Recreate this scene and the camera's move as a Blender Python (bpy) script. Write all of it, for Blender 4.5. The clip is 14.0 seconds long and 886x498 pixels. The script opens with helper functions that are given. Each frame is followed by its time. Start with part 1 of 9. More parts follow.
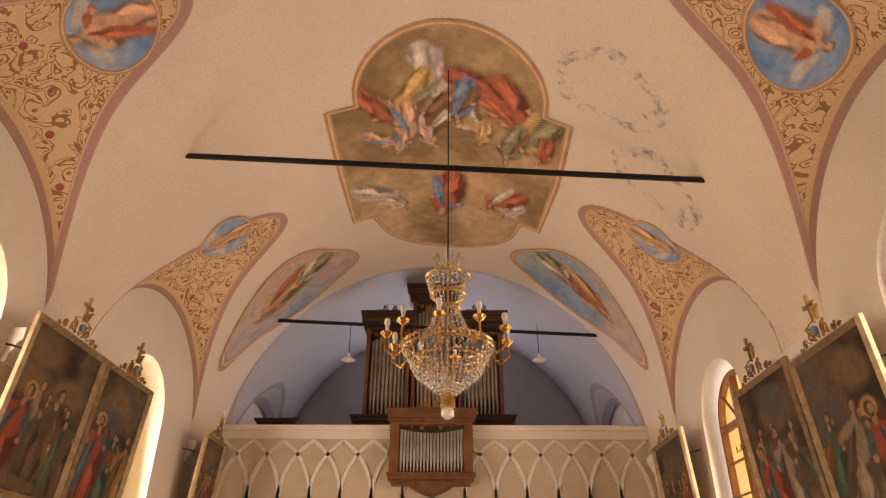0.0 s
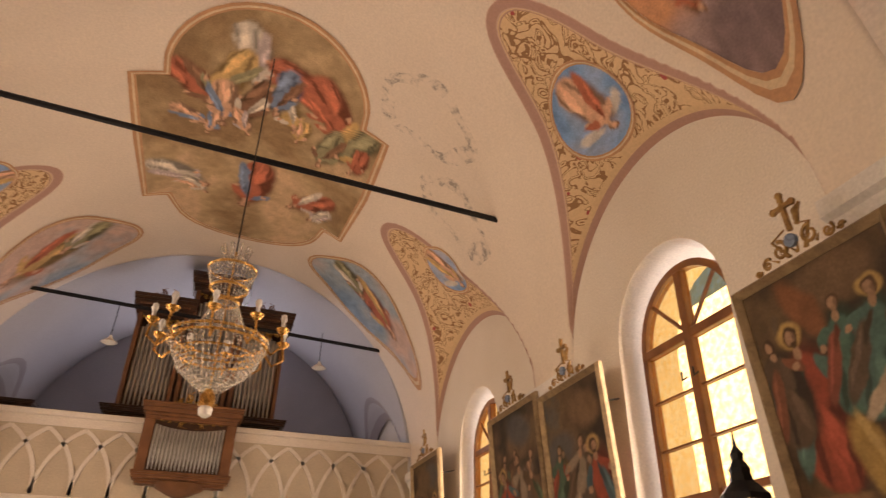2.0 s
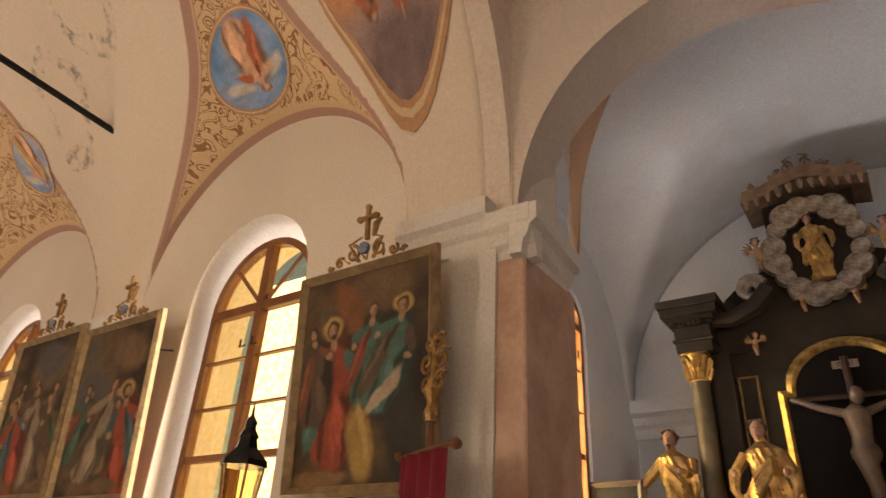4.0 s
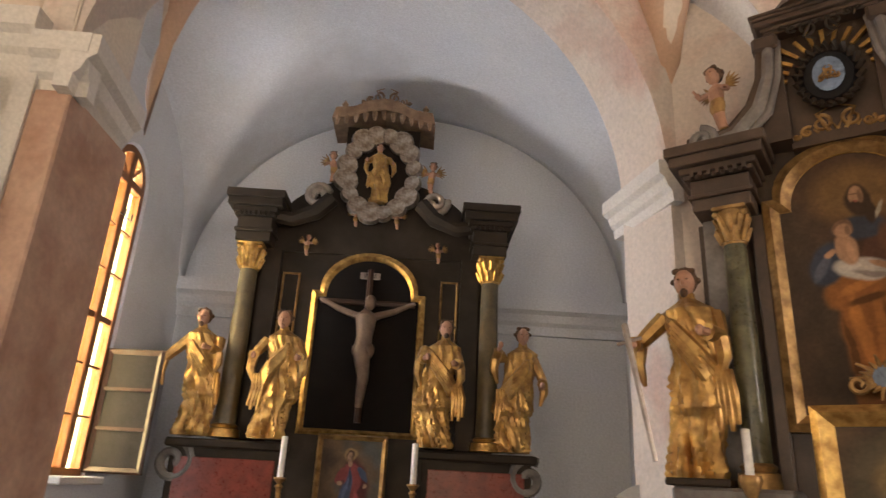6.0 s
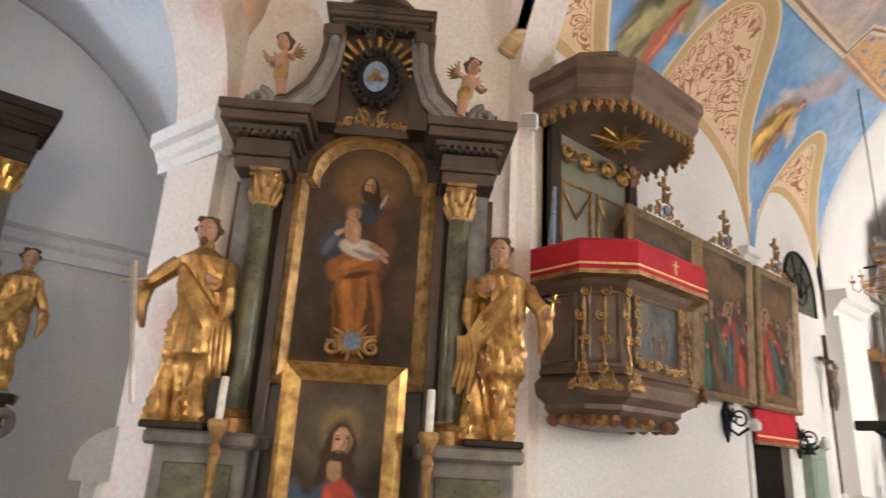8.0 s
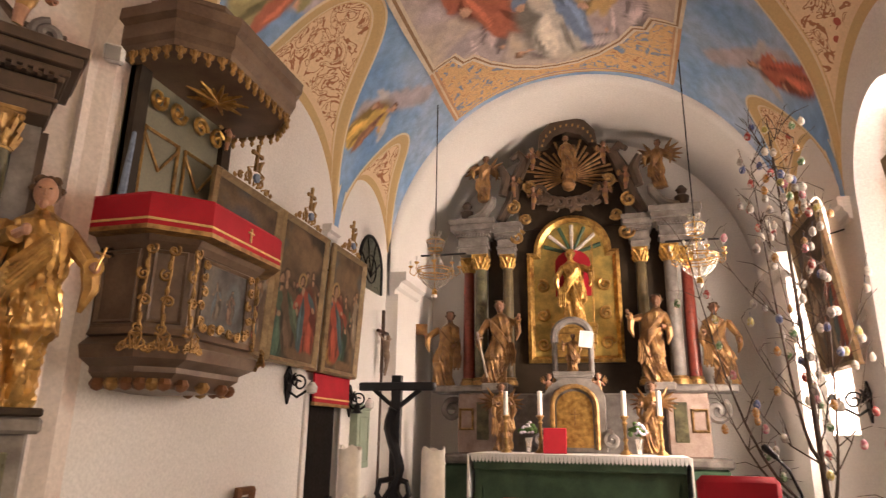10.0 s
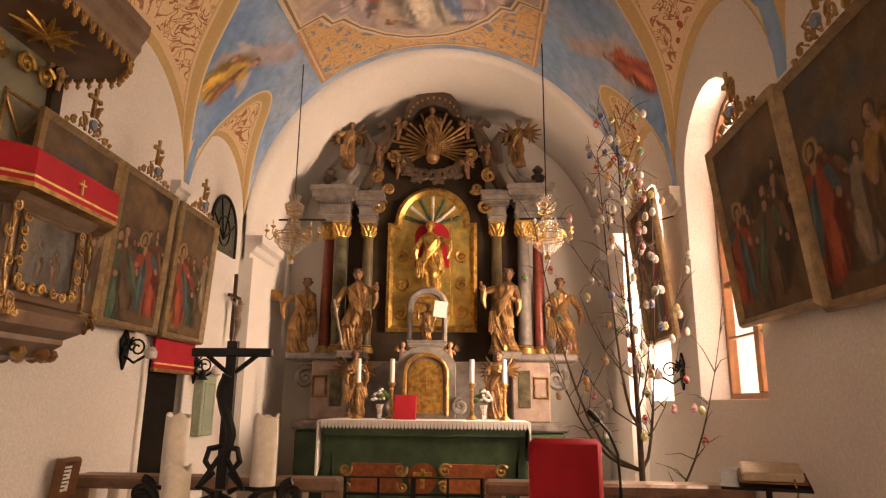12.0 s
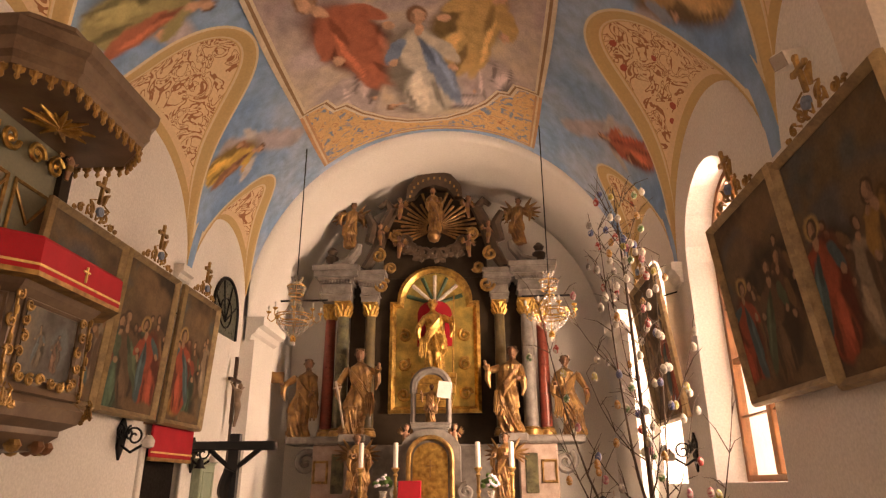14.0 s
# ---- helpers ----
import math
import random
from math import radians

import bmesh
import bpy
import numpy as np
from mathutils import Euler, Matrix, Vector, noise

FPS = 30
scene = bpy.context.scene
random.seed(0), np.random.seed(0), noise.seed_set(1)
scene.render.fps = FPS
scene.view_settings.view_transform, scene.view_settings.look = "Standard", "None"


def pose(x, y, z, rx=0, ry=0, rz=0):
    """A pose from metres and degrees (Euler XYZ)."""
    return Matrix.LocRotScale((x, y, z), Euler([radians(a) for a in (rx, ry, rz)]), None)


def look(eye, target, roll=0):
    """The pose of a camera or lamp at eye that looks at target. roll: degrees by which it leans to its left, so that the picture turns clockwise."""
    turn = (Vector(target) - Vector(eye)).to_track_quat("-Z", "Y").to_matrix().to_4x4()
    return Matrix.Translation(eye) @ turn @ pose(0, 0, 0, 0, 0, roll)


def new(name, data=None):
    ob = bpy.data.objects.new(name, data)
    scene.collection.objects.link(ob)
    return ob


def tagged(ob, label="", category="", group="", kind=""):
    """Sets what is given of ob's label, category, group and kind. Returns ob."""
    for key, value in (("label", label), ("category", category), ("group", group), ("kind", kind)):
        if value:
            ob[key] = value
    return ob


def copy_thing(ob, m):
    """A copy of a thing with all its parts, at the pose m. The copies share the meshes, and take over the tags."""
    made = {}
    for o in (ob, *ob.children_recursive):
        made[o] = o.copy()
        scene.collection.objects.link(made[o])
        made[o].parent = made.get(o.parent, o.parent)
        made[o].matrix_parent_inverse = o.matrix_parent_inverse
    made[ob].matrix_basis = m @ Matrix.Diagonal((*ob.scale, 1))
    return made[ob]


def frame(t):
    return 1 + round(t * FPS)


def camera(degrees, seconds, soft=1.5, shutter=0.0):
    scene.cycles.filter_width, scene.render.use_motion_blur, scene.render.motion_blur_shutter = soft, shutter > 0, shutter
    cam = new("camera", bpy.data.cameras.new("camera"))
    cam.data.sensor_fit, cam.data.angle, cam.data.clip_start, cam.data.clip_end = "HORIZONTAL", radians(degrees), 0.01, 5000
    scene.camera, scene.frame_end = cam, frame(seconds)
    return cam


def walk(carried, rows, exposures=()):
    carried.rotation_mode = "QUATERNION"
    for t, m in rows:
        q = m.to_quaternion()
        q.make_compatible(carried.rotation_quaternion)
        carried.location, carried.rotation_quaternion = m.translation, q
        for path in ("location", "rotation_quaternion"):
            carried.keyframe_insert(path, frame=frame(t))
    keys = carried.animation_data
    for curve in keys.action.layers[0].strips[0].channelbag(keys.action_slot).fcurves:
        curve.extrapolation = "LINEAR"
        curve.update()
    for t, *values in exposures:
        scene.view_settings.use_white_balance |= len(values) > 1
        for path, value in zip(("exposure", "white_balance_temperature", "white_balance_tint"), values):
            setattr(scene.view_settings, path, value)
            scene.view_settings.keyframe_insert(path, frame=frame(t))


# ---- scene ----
import itertools
import numpy as np

# ---- camera and walk ----
cam = camera(68.34, 14.0, soft=1.25, shutter=0.25)
ROWS = [
    (0.0, pose(0.004, -0.352, 1.65, 118.78, -0.32, 180.72)),
    (0.5, pose(-0.001, -0.352, 1.65, 119.01, -1.29, 179.76)),
    (1.0, pose(-0.024, -0.351, 1.65, 119.28, -1.33, 176.16)),
    (1.5, pose(-0.066, -0.346, 1.65, 119.52, -1.28, 169.19)),
    (2.0, pose(-0.113, -0.333, 1.65, 119.81, -0.87, 161.24)),
    (2.2, pose(-0.136, -0.325, 1.65, 120.02, -1.23, 157.33)),
    (4.3, pose(-0.303, -0.178, 1.65, 116.69, -2.77, 120.41)),
    (4.5, pose(-0.311, -0.165, 1.65, 115.44, -2.77, 117.87)),
    (5.0, pose(-0.336, -0.104, 1.65, 112.69, -2.73, 107.17)),
    (5.5, pose(-0.350, -0.035, 1.65, 110.97, -2.26, 95.78)),
    (6.0, pose(-0.351, 0.017, 1.65, 109.85, -2.90, 87.28)),
    (6.5, pose(-0.346, 0.066, 1.65, 109.28, -3.66, 79.18)),
    (7.0, pose(-0.330, 0.121, 1.65, 109.04, -3.29, 69.81)),
    (7.5, pose(-0.305, 0.175, 1.65, 108.39, -3.63, 60.23)),
    (8.0, pose(-0.266, 0.231, 1.65, 107.64, -3.25, 49.05)),
    (8.5, pose(-0.221, 0.274, 1.65, 107.36, -2.64, 38.96)),
    (9.0, pose(-0.172, 0.307, 1.65, 107.03, -1.89, 29.29)),
    (9.2, pose(-0.155, 0.316, 1.65, 106.87, -1.53, 26.08)),
    (11.3, pose(-0.028, 0.351, 1.65, 104.50, -0.88, 4.58)),
    (11.5, pose(-0.024, 0.351, 1.65, 104.04, -0.84, 3.98)),
    (12.0, pose(-0.019, 0.351, 1.65, 103.33, -0.59, 3.13)),
    (12.5, pose(-0.016, 0.352, 1.65, 103.18, -0.45, 2.59)),
    (13.0, pose(-0.015, 0.352, 1.65, 104.75, -0.12, 2.51)),
    (13.5, pose(-0.035, 0.351, 1.67, 107.45, 0.33, 3.46)),
    (14.0, pose(-0.040, 0.351, 1.685, 109.98, 0.27, 3.44)),
]
walk(cam, ROWS, exposures=[(0.0, -0.02, 7250, 26), (2.2, -0.1, 7050, 24), (4.3, -0.05, 6800, 16), (5.5, 0.2, 6400, 14), (7.0, 0.9, 5600, 9), (8.0, 0.95, 5400, 8), (9.2, 0.72, 5700, 13), (11.3, 0.3, 8200, 28), (14.0, 0.3, 8700, 29)])

# ---- light ----
world = bpy.data.worlds.new("sky")
scene.world = world
world.use_nodes = True
wn = world.node_tree
sky = wn.nodes.new("ShaderNodeTexSky")
sky.sky_type = "NISHITA"
sky.sun_disc = False
sky.sun_elevation, sky.sun_rotation = radians(63), radians(94)
wn.nodes["Background"].inputs["Strength"].default_value = 0.15
wn.links.new(sky.outputs[0], wn.nodes["Background"].inputs["Color"])
sun = new("sun", bpy.data.lights.new("sun", "SUN"))
sun.data.energy, sun.data.angle, sun.data.color = 3.0, radians(0.5), (1.0, 0.93, 0.82)
sun.matrix_world = look((10, 6, 20), (0, 5.4, 0))


def window_light(name, place, target, width, height, watts, colour=(1.0, 0.95, 0.88)):
    lamp = new(name, bpy.data.lights.new(name, "AREA"))
    lamp.data.shape, lamp.data.size, lamp.data.size_y = "RECTANGLE", width, height
    lamp.data.energy, lamp.data.color = watts, colour
    lamp.matrix_world = look(place, target)
    return lamp


window_light("window_light", (-3.02, -3.86, 2.6), (0, -3.86, 2.5), 0.9, 2.2, 60, (1.0, 0.84, 0.66))
window_light("window_light", (-3.02, -7.5, 2.6), (0, -7.5, 2.5), 0.9, 2.2, 60, (1.0, 0.84, 0.66))
window_light("window_light", (3.6, -4.4, 2.6), (0, -4.4, 2.9), 0.9, 2.2, 60, (1.0, 0.84, 0.66))
window_light("window_light", (3.6, -7.6, 2.6), (0, -7.6, 2.9), 0.9, 2.2, 62, (1.0, 0.84, 0.66))
window_light("window_light", (3.1, 6.75, 3.0), (-2.4, 4.6, 2.6), 1.2, 2.6, 660, (1.0, 0.84, 0.66))
window_light("window_light", (1.845, 7.45, 2.5), (-1.2, 8.5, 2.3), 0.4, 1.8, 95, (1.0, 0.84, 0.66))
window_light("window_light", (-5.3, -2.75, 2.7), (-5.2, 2, 2.6), 0.5, 2.3, 90, (0.92, 0.95, 1.0))
# added lamp at an unseen west window, brightens the organ loft
window_light("window_light", (0.3, -13.5, 5.0), (0.3, -10, 5.6), 1.2, 1.4, 45, (0.92, 0.92, 1.0))
# added lamp at the unseen right side of the crossing
window_light("window_light", (3.6, 0.3, 2.7), (-2, 0.3, 2.4), 1.2, 2.4, 30, (1.0, 0.88, 0.74))


# ---- node helpers ----
def mat_new(name):
    m = bpy.data.materials.new(name)
    m.use_nodes = True
    nt = m.node_tree
    return m, nt, nt.nodes["Principled BSDF"]


def node(nt, kind, **kw):
    n = nt.nodes.new(kind)
    for k, v in kw.items():
        if k == "op":
            n.operation = v
        elif k == "blend":
            n.data_type = "RGBA"
            n.blend_type = v
        else:
            n.inputs[k].default_value = v
    return n


def rgba(c):
    return (c[0], c[1], c[2], 1.0)


def ramp(nt, fac, stops, constant=False):
    r = nt.nodes.new("ShaderNodeValToRGB")
    if constant:
        r.color_ramp.interpolation = "CONSTANT"
    els = r.color_ramp.elements
    while len(els) < len(stops):
        els.new(0.5)
    for e, (p, c) in zip(els, stops):
        e.position, e.color = p, rgba(c)
    nt.links.new(fac, r.inputs["Fac"])
    return r.outputs["Color"]


def mix(nt, fac, a, b, blend="MIX"):
    m = nt.nodes.new("ShaderNodeMix")
    m.data_type, m.blend_type = "RGBA", blend
    for key, v in ((0, fac), (6, a), (7, b)):
        if isinstance(v, (int, float)):
            m.inputs[key].default_value = v
        elif isinstance(v, tuple):
            m.inputs[key].default_value = rgba(v)
        else:
            nt.links.new(v, m.inputs[key])
    return m.outputs[2]


def coords(nt, scale=1.0, kind="Object"):
    tc = nt.nodes.new("ShaderNodeTexCoord")
    mp = nt.nodes.new("ShaderNodeMapping")
    mp.inputs["Scale"].default_value = (scale, scale, scale) if isinstance(scale, (int, float)) else scale
    nt.links.new(tc.outputs[kind], mp.inputs["Vector"])
    return mp.outputs["Vector"]


def noise_fac(nt, vec, scale, detail=5.0, rough=0.55, distort=0.0):
    n = node(nt, "ShaderNodeTexNoise", Scale=scale, Detail=detail, Roughness=rough, Distortion=distort)
    nt.links.new(vec, n.inputs["Vector"])
    return n.outputs["Fac"]


def bump(nt, bsdf, height, strength=0.3, dist=0.01):
    b = node(nt, "ShaderNodeBump", Strength=strength, Distance=dist)
    nt.links.new(height, b.inputs["Height"])
    nt.links.new(b.outputs["Normal"], bsdf.inputs["Normal"])


def surface(name, base, second=None, scale=3.0, fine=40.0, rough=0.7, metal=0.0, relief=0.15, dirt=None, spec=0.4, lo=0.35, hi=0.65):
    """Two-scale mottled surface: base and second colour in cloudy patches, fine grain and relief."""
    m, nt, p = mat_new(name)
    v = coords(nt)
    second = second or tuple(c * 0.82 for c in base)
    big = noise_fac(nt, v, scale, 6)
    col = ramp(nt, big, [(lo, second), (hi, base)])
    small = noise_fac(nt, v, fine, 3)
    g = ramp(nt, small, [(0.3, (0.86, 0.86, 0.86)), (0.7, (1.06, 1.06, 1.06))])
    col = mix(nt, 1.0, col, g, "MULTIPLY")
    if dirt:
        d = noise_fac(nt, v, scale * 0.37, 8, 0.7)
        f = ramp(nt, d, [(0.55, (0, 0, 0)), (0.72, (1, 1, 1))])
        col = mix(nt, f, col, dirt)
    nt.links.new(col, p.inputs["Base Color"])
    p.inputs["Metallic"].default_value = metal
    r = ramp(nt, small, [(0.2, (rough * 0.8,) * 3), (0.8, (min(1, rough * 1.2),) * 3)])
    nt.links.new(r, p.inputs["Roughness"])
    p.inputs["Specular IOR Level"].default_value = spec
    bump(nt, p, small, relief, 0.004)
    return m


def painting_mat(name, stops, scale=3.0, seed=0.0, rough=0.5, stretch=(1, 1, 1), distort=1.2, edge=0.45):
    """A painted canvas or fresco: soft clouded patches of the given colours."""
    m, nt, p = mat_new(name)
    v = coords(nt, stretch)
    mp = nt.nodes.new("ShaderNodeVectorMath")
    mp.inputs[1].default_value = (seed * 7.3, seed * 3.1, seed * 5.7)
    nt.links.new(v, mp.inputs[0])
    v = mp.outputs[0]
    f = noise_fac(nt, v, scale, 4, edge, distort)
    col = ramp(nt, f, stops)
    f2 = noise_fac(nt, v, 55, 4)
    col = mix(nt, 1.0, col, ramp(nt, f2, [(0.3, (0.82, 0.82, 0.82)), (0.7, (1.12, 1.12, 1.12))]), "MULTIPLY")
    nt.links.new(col, p.inputs["Base Color"])
    p.inputs["Roughness"].default_value = rough
    bump(nt, p, f2, 0.08, 0.003)
    return m


def shade(c, k):
    return tuple(min(1.0, v * k) for v in c)


def cloud(u, w, scale, seed, octaves=4):
    """Smooth random field between 0 and 1 over the plane."""
    out, amp, total = np.zeros_like(u), 1.0, 0.0
    for k in range(octaves):
        grid = np.random.RandomState(int(seed) * 13 + k + 1).rand(64, 64)
        a, b = u * scale * 2 ** k + 17.3 * k, w * scale * 2 ** k + 5.1 * k
        i, j = np.floor(a).astype(int), np.floor(b).astype(int)
        fa, fb = a - i, b - j
        fa, fb = fa * fa * (3 - 2 * fa), fb * fb * (3 - 2 * fb)
        i0, i1, j0, j1 = i % 64, (i + 1) % 64, j % 64, (j + 1) % 64
        out += amp * ((grid[i0, j0] * (1 - fa) + grid[i1, j0] * fa) * (1 - fb) + (grid[i0, j1] * (1 - fa) + grid[i1, j1] * fa) * fb)
        total += amp
        amp *= 0.55
    return out / total


def pigments(u, w, stops, strokes, scale=2.0, seed=0, warp=0.05, wscale=9.0):
    """Colours of a painting at places (u, w): clouded ground, then soft brush strokes (u, w, ru, rw, turn, colour, softness)."""
    u, w = np.asarray(u, float), np.asarray(w, float)
    g = cloud(u, w, scale, seed)
    col = np.stack([np.interp(g, [p for p, _ in stops], [c[k] for _, c in stops]) for k in range(3)], 1)
    uw = u + warp * (cloud(u, w, wscale, seed + 3) - 0.5)
    ww = w + warp * (cloud(u, w, wscale, seed + 5) - 0.5)
    for cu, cw, ru, rw, turn, c, soft in strokes:
        a, b = uw - cu, ww - cw
        r = np.hypot((a * math.cos(turn) + b * math.sin(turn)) / ru, (b * math.cos(turn) - a * math.sin(turn)) / rw)
        f = np.clip((1.0 - r) / (0.55 * soft), 0, 1)
        f = (f * f * (3 - 2 * f))[:, None]
        col = col * (1 - f) + f * np.array(c)
    brush = 0.72 + 0.56 * cloud(uw, ww, 14.0, seed + 7)
    return np.clip(col * brush[:, None], 0, 1)


def set_pigment(me, rgb):
    at = me.attributes.new("pigment", "FLOAT_COLOR", "POINT")
    at.data.foreach_set("color", np.concatenate([rgb, np.ones((len(rgb), 1))], 1).astype(np.float32).ravel())


def pigment_mat(name, rough):
    m, nt, p = mat_new(name)
    a = nt.nodes.new("ShaderNodeAttribute")
    a.attribute_name = "pigment"
    f2 = noise_fac(nt, coords(nt), 60, 4)
    col = mix(nt, 1.0, a.outputs["Color"], ramp(nt, f2, [(0.3, (0.85, 0.85, 0.85)), (0.7, (1.1, 1.1, 1.1))]), "MULTIPLY")
    nt.links.new(col, p.inputs["Base Color"])
    p.inputs["Roughness"].default_value = rough
    p.inputs["Specular IOR Level"].default_value = 0.25
    bump(nt, p, f2, 0.08, 0.003)
    return m


OIL, LIME = pigment_mat("oil_pigment", 0.62), pigment_mat("fresco_pigment", 0.8)


def painted_panel(name, parent, x0, x1, z0, top, y, thick, stops, strokes, label, seed=0, warp=0.05, wscale=8.0, scale=2.6, n=130, m=None):
    """A painted panel facing -y whose upper edge is top(x), as a fine sheet with a back."""
    nz = int(n * 1.3)
    xs = np.linspace(x0, x1, n + 1)
    tops = np.array([top(x) for x in xs])
    t = np.linspace(0, 1, nz + 1)
    U = np.repeat(xs[None], nz + 1, 0)
    W = z0 + t[:, None] * (tops[None] - z0)
    front = np.stack([U.ravel(), np.full(U.size, y - thick), W.ravel()], 1)
    k = n + 1
    idx = np.arange(k * (nz + 1)).reshape(nz + 1, k)
    quads = np.stack([idx[:-1, :-1], idx[:-1, 1:], idx[1:, 1:], idx[1:, :-1]], -1).reshape(-1, 4).tolist()
    rim = list(idx[0]) + list(idx[1:, -1]) + list(idx[-1, -2::-1]) + list(idx[-2:0:-1, 0])
    back = front[rim].copy()
    back[:, 1] = y
    b0 = len(front)
    sides = [(int(rim[i]), b0 + i, b0 + (i + 1) % len(rim), int(rim[(i + 1) % len(rim)])) for i in range(len(rim))]
    me = bpy.data.meshes.new(name)
    verts = np.concatenate([front, back])
    me.from_pydata(verts.tolist(), [], quads + sides)
    set_pigment(me, pigments(verts[:, 0], verts[:, 2], stops, strokes, scale, seed, warp, wscale))
    me.materials.append(OIL)
    ob = new(name, me)
    ob.parent = parent
    if m is not None:
        ob.matrix_basis = m
    return tagged(ob, label)


def robed(cx, cz, h, rot, robe, cloak, skin, hair_c, seed, halo=None, wings=None, squash=1.0, simple=False):
    """Brush strokes of a robed shape of height h, upright when rot is 0."""
    rng = random.Random(seed)
    k = rng.choice((-1, 1))
    c, s = math.cos(rot), math.sin(rot)
    out = []

    def st(u, w, ru, rw, turn, col, soft=0.45):
        out.append((cx + (u * c - w * s) * h / squash, cz + (u * s + w * c) * h, ru * h / squash if abs(math.cos(rot + turn)) > 0.7 else ru * h, rw * h if abs(math.cos(rot + turn)) > 0.7 else rw * h / squash, rot + turn, col, soft))
    lean = rng.uniform(-0.15, 0.15)
    if wings:
        st(-0.2, 0.2, 0.2, 0.07, 0.7, wings, 0.7)
        st(0.2, 0.2, 0.2, 0.07, -0.7, wings, 0.7)
    st(0.03, -0.06, 0.2, 0.48, lean, shade(robe, 0.35), 0.7)
    if halo:
        st(0.0, 0.385, 0.095, 0.095, 0, halo, 0.6)
    st(0.01 * k, -0.27, 0.15, 0.23, lean, robe)
    st(0.0, 0.1, 0.125, 0.2, lean, robe)
    st(-0.05 * k, -0.2, 0.045, 0.2, lean + 0.15, shade(robe, 1.55), 0.85)
    st(0.06 * k, -0.28, 0.028, 0.2, lean - 0.1, shade(robe, 0.45), 0.85)
    st(0.1 * k, -0.1, 0.065, 0.32, 0.28 * k, cloak)
    st(0.11 * k, -0.06, 0.02, 0.26, 0.3 * k, shade(cloak, 1.6), 0.85)
    if not simple:
        st(-0.09 * k, -0.32, 0.02, 0.16, 0.15 * k, shade(robe, 0.45), 0.85)
        st(-0.01 * k, -0.3, 0.02, 0.18, 0.05, shade(robe, 1.4), 0.85)
        st(0.03 * k, 0.12, 0.025, 0.14, 0.3 * k, shade(cloak, 0.6), 0.8)
    for sd in (-1, 1):
        up = rng.choice((-0.05, 0.02, 0.1))
        st(sd * 0.13, 0.13 + 0.3 * up, 0.045, 0.12, sd * (0.45 + 4 * max(0, up)), robe if sd == k else cloak)
        st(sd * 0.15, 0.03 + up, 0.03, 0.035, sd * 0.6, skin, 0.5)
    st(0.0, 0.275, 0.03, 0.05, 0, skin)
    st(0.0, 0.375, 0.056, 0.07, 0, hair_c, 0.4)
    st(0.008 * k, 0.37, 0.036, 0.05, 0.1 * k, skin, 0.4)
    if not simple:
        st(-0.02 * k, 0.365, 0.016, 0.04, 0, shade(skin, 0.55), 0.8)
        st(0.0, 0.325, 0.026, 0.024, 0, hair_c if seed % 2 else shade(skin, 0.8), 0.7)
    return out


# ---- materials ----
plaster = surface("cream_plaster", (0.80, 0.74, 0.66), (0.74, 0.67, 0.58), 0.9, 60, 0.85, relief=0.12, dirt=(0.66, 0.58, 0.5))
plaster_white = surface("white_plaster", (0.80, 0.78, 0.75), (0.74, 0.71, 0.68), 0.8, 55, 0.85, relief=0.12)
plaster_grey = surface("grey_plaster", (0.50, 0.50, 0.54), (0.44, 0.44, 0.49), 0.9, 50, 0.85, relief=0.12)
plaster_cool = surface("cool_plaster", (0.78, 0.79, 0.82), (0.70, 0.71, 0.75), 0.7, 50, 0.85, relief=0.12, dirt=(0.55, 0.54, 0.55))
faded = surface("faded_fresco_plaster", (0.74, 0.66, 0.60), (0.60, 0.40, 0.34), 1.3, 40, 0.85, dirt=(0.62, 0.56, 0.52), lo=0.3, hi=0.48)
marble = surface("painted_marble", (0.64, 0.45, 0.35), (0.44, 0.26, 0.19), 3.2, 30, 0.5, dirt=(0.66, 0.55, 0.46))
panel_tan = surface("tan_paint", (0.62, 0.53, 0.40), None, 1.5, 50, 0.8)
stone_floor = surface("stone_floor", (0.42, 0.38, 0.34), (0.3, 0.27, 0.25), 2.0, 30, 0.5, relief=0.2)
ground_mat = surface("grass_ground", (0.10, 0.13, 0.05), (0.06, 0.08, 0.03), 0.6, 8, 0.95)
wood_dark = surface("dark_wood", (0.075, 0.035, 0.02), (0.04, 0.02, 0.012), 6, 60, 0.35, relief=0.2)
wood_brown = surface("brown_wood", (0.22, 0.10, 0.045), (0.15, 0.065, 0.03), 5, 60, 0.45, relief=0.2)
wood_window = surface("window_wood", (0.30, 0.12, 0.04), (0.2, 0.08, 0.03), 6, 60, 0.45, relief=0.2)
gold = surface("gilding", (0.70, 0.45, 0.14), (0.34, 0.19, 0.06), 18, 60, 0.36, 0.85, 0.35)
gold_dull = surface("worn_gilding", (0.50, 0.31, 0.115), (0.22, 0.125, 0.05), 16, 70, 0.42, 0.6, 0.4)
black_iron = surface("black_iron", (0.02, 0.02, 0.022), None, 8, 60, 0.5, 0.6)
retable_dark = surface("dark_retable_paint", (0.046, 0.032, 0.021), (0.024, 0.017, 0.011), 4, 50, 0.55, relief=0.2, spec=0.22)
retable_grey = surface("grey_marbled_paint", (0.26, 0.24, 0.22), (0.14, 0.12, 0.11), 7, 50, 0.45, relief=0.2)
red_cloth = surface("red_cloth", (0.50, 0.015, 0.03), (0.36, 0.01, 0.02), 4, 150, 0.8, relief=0.3)
white_cloth = surface("white_cloth", (0.85, 0.84, 0.82), None, 5, 120, 0.85, relief=0.2)
ochre = surface("ochre_paint", (0.62, 0.40, 0.18), (0.52, 0.33, 0.14), 2, 50, 0.85)


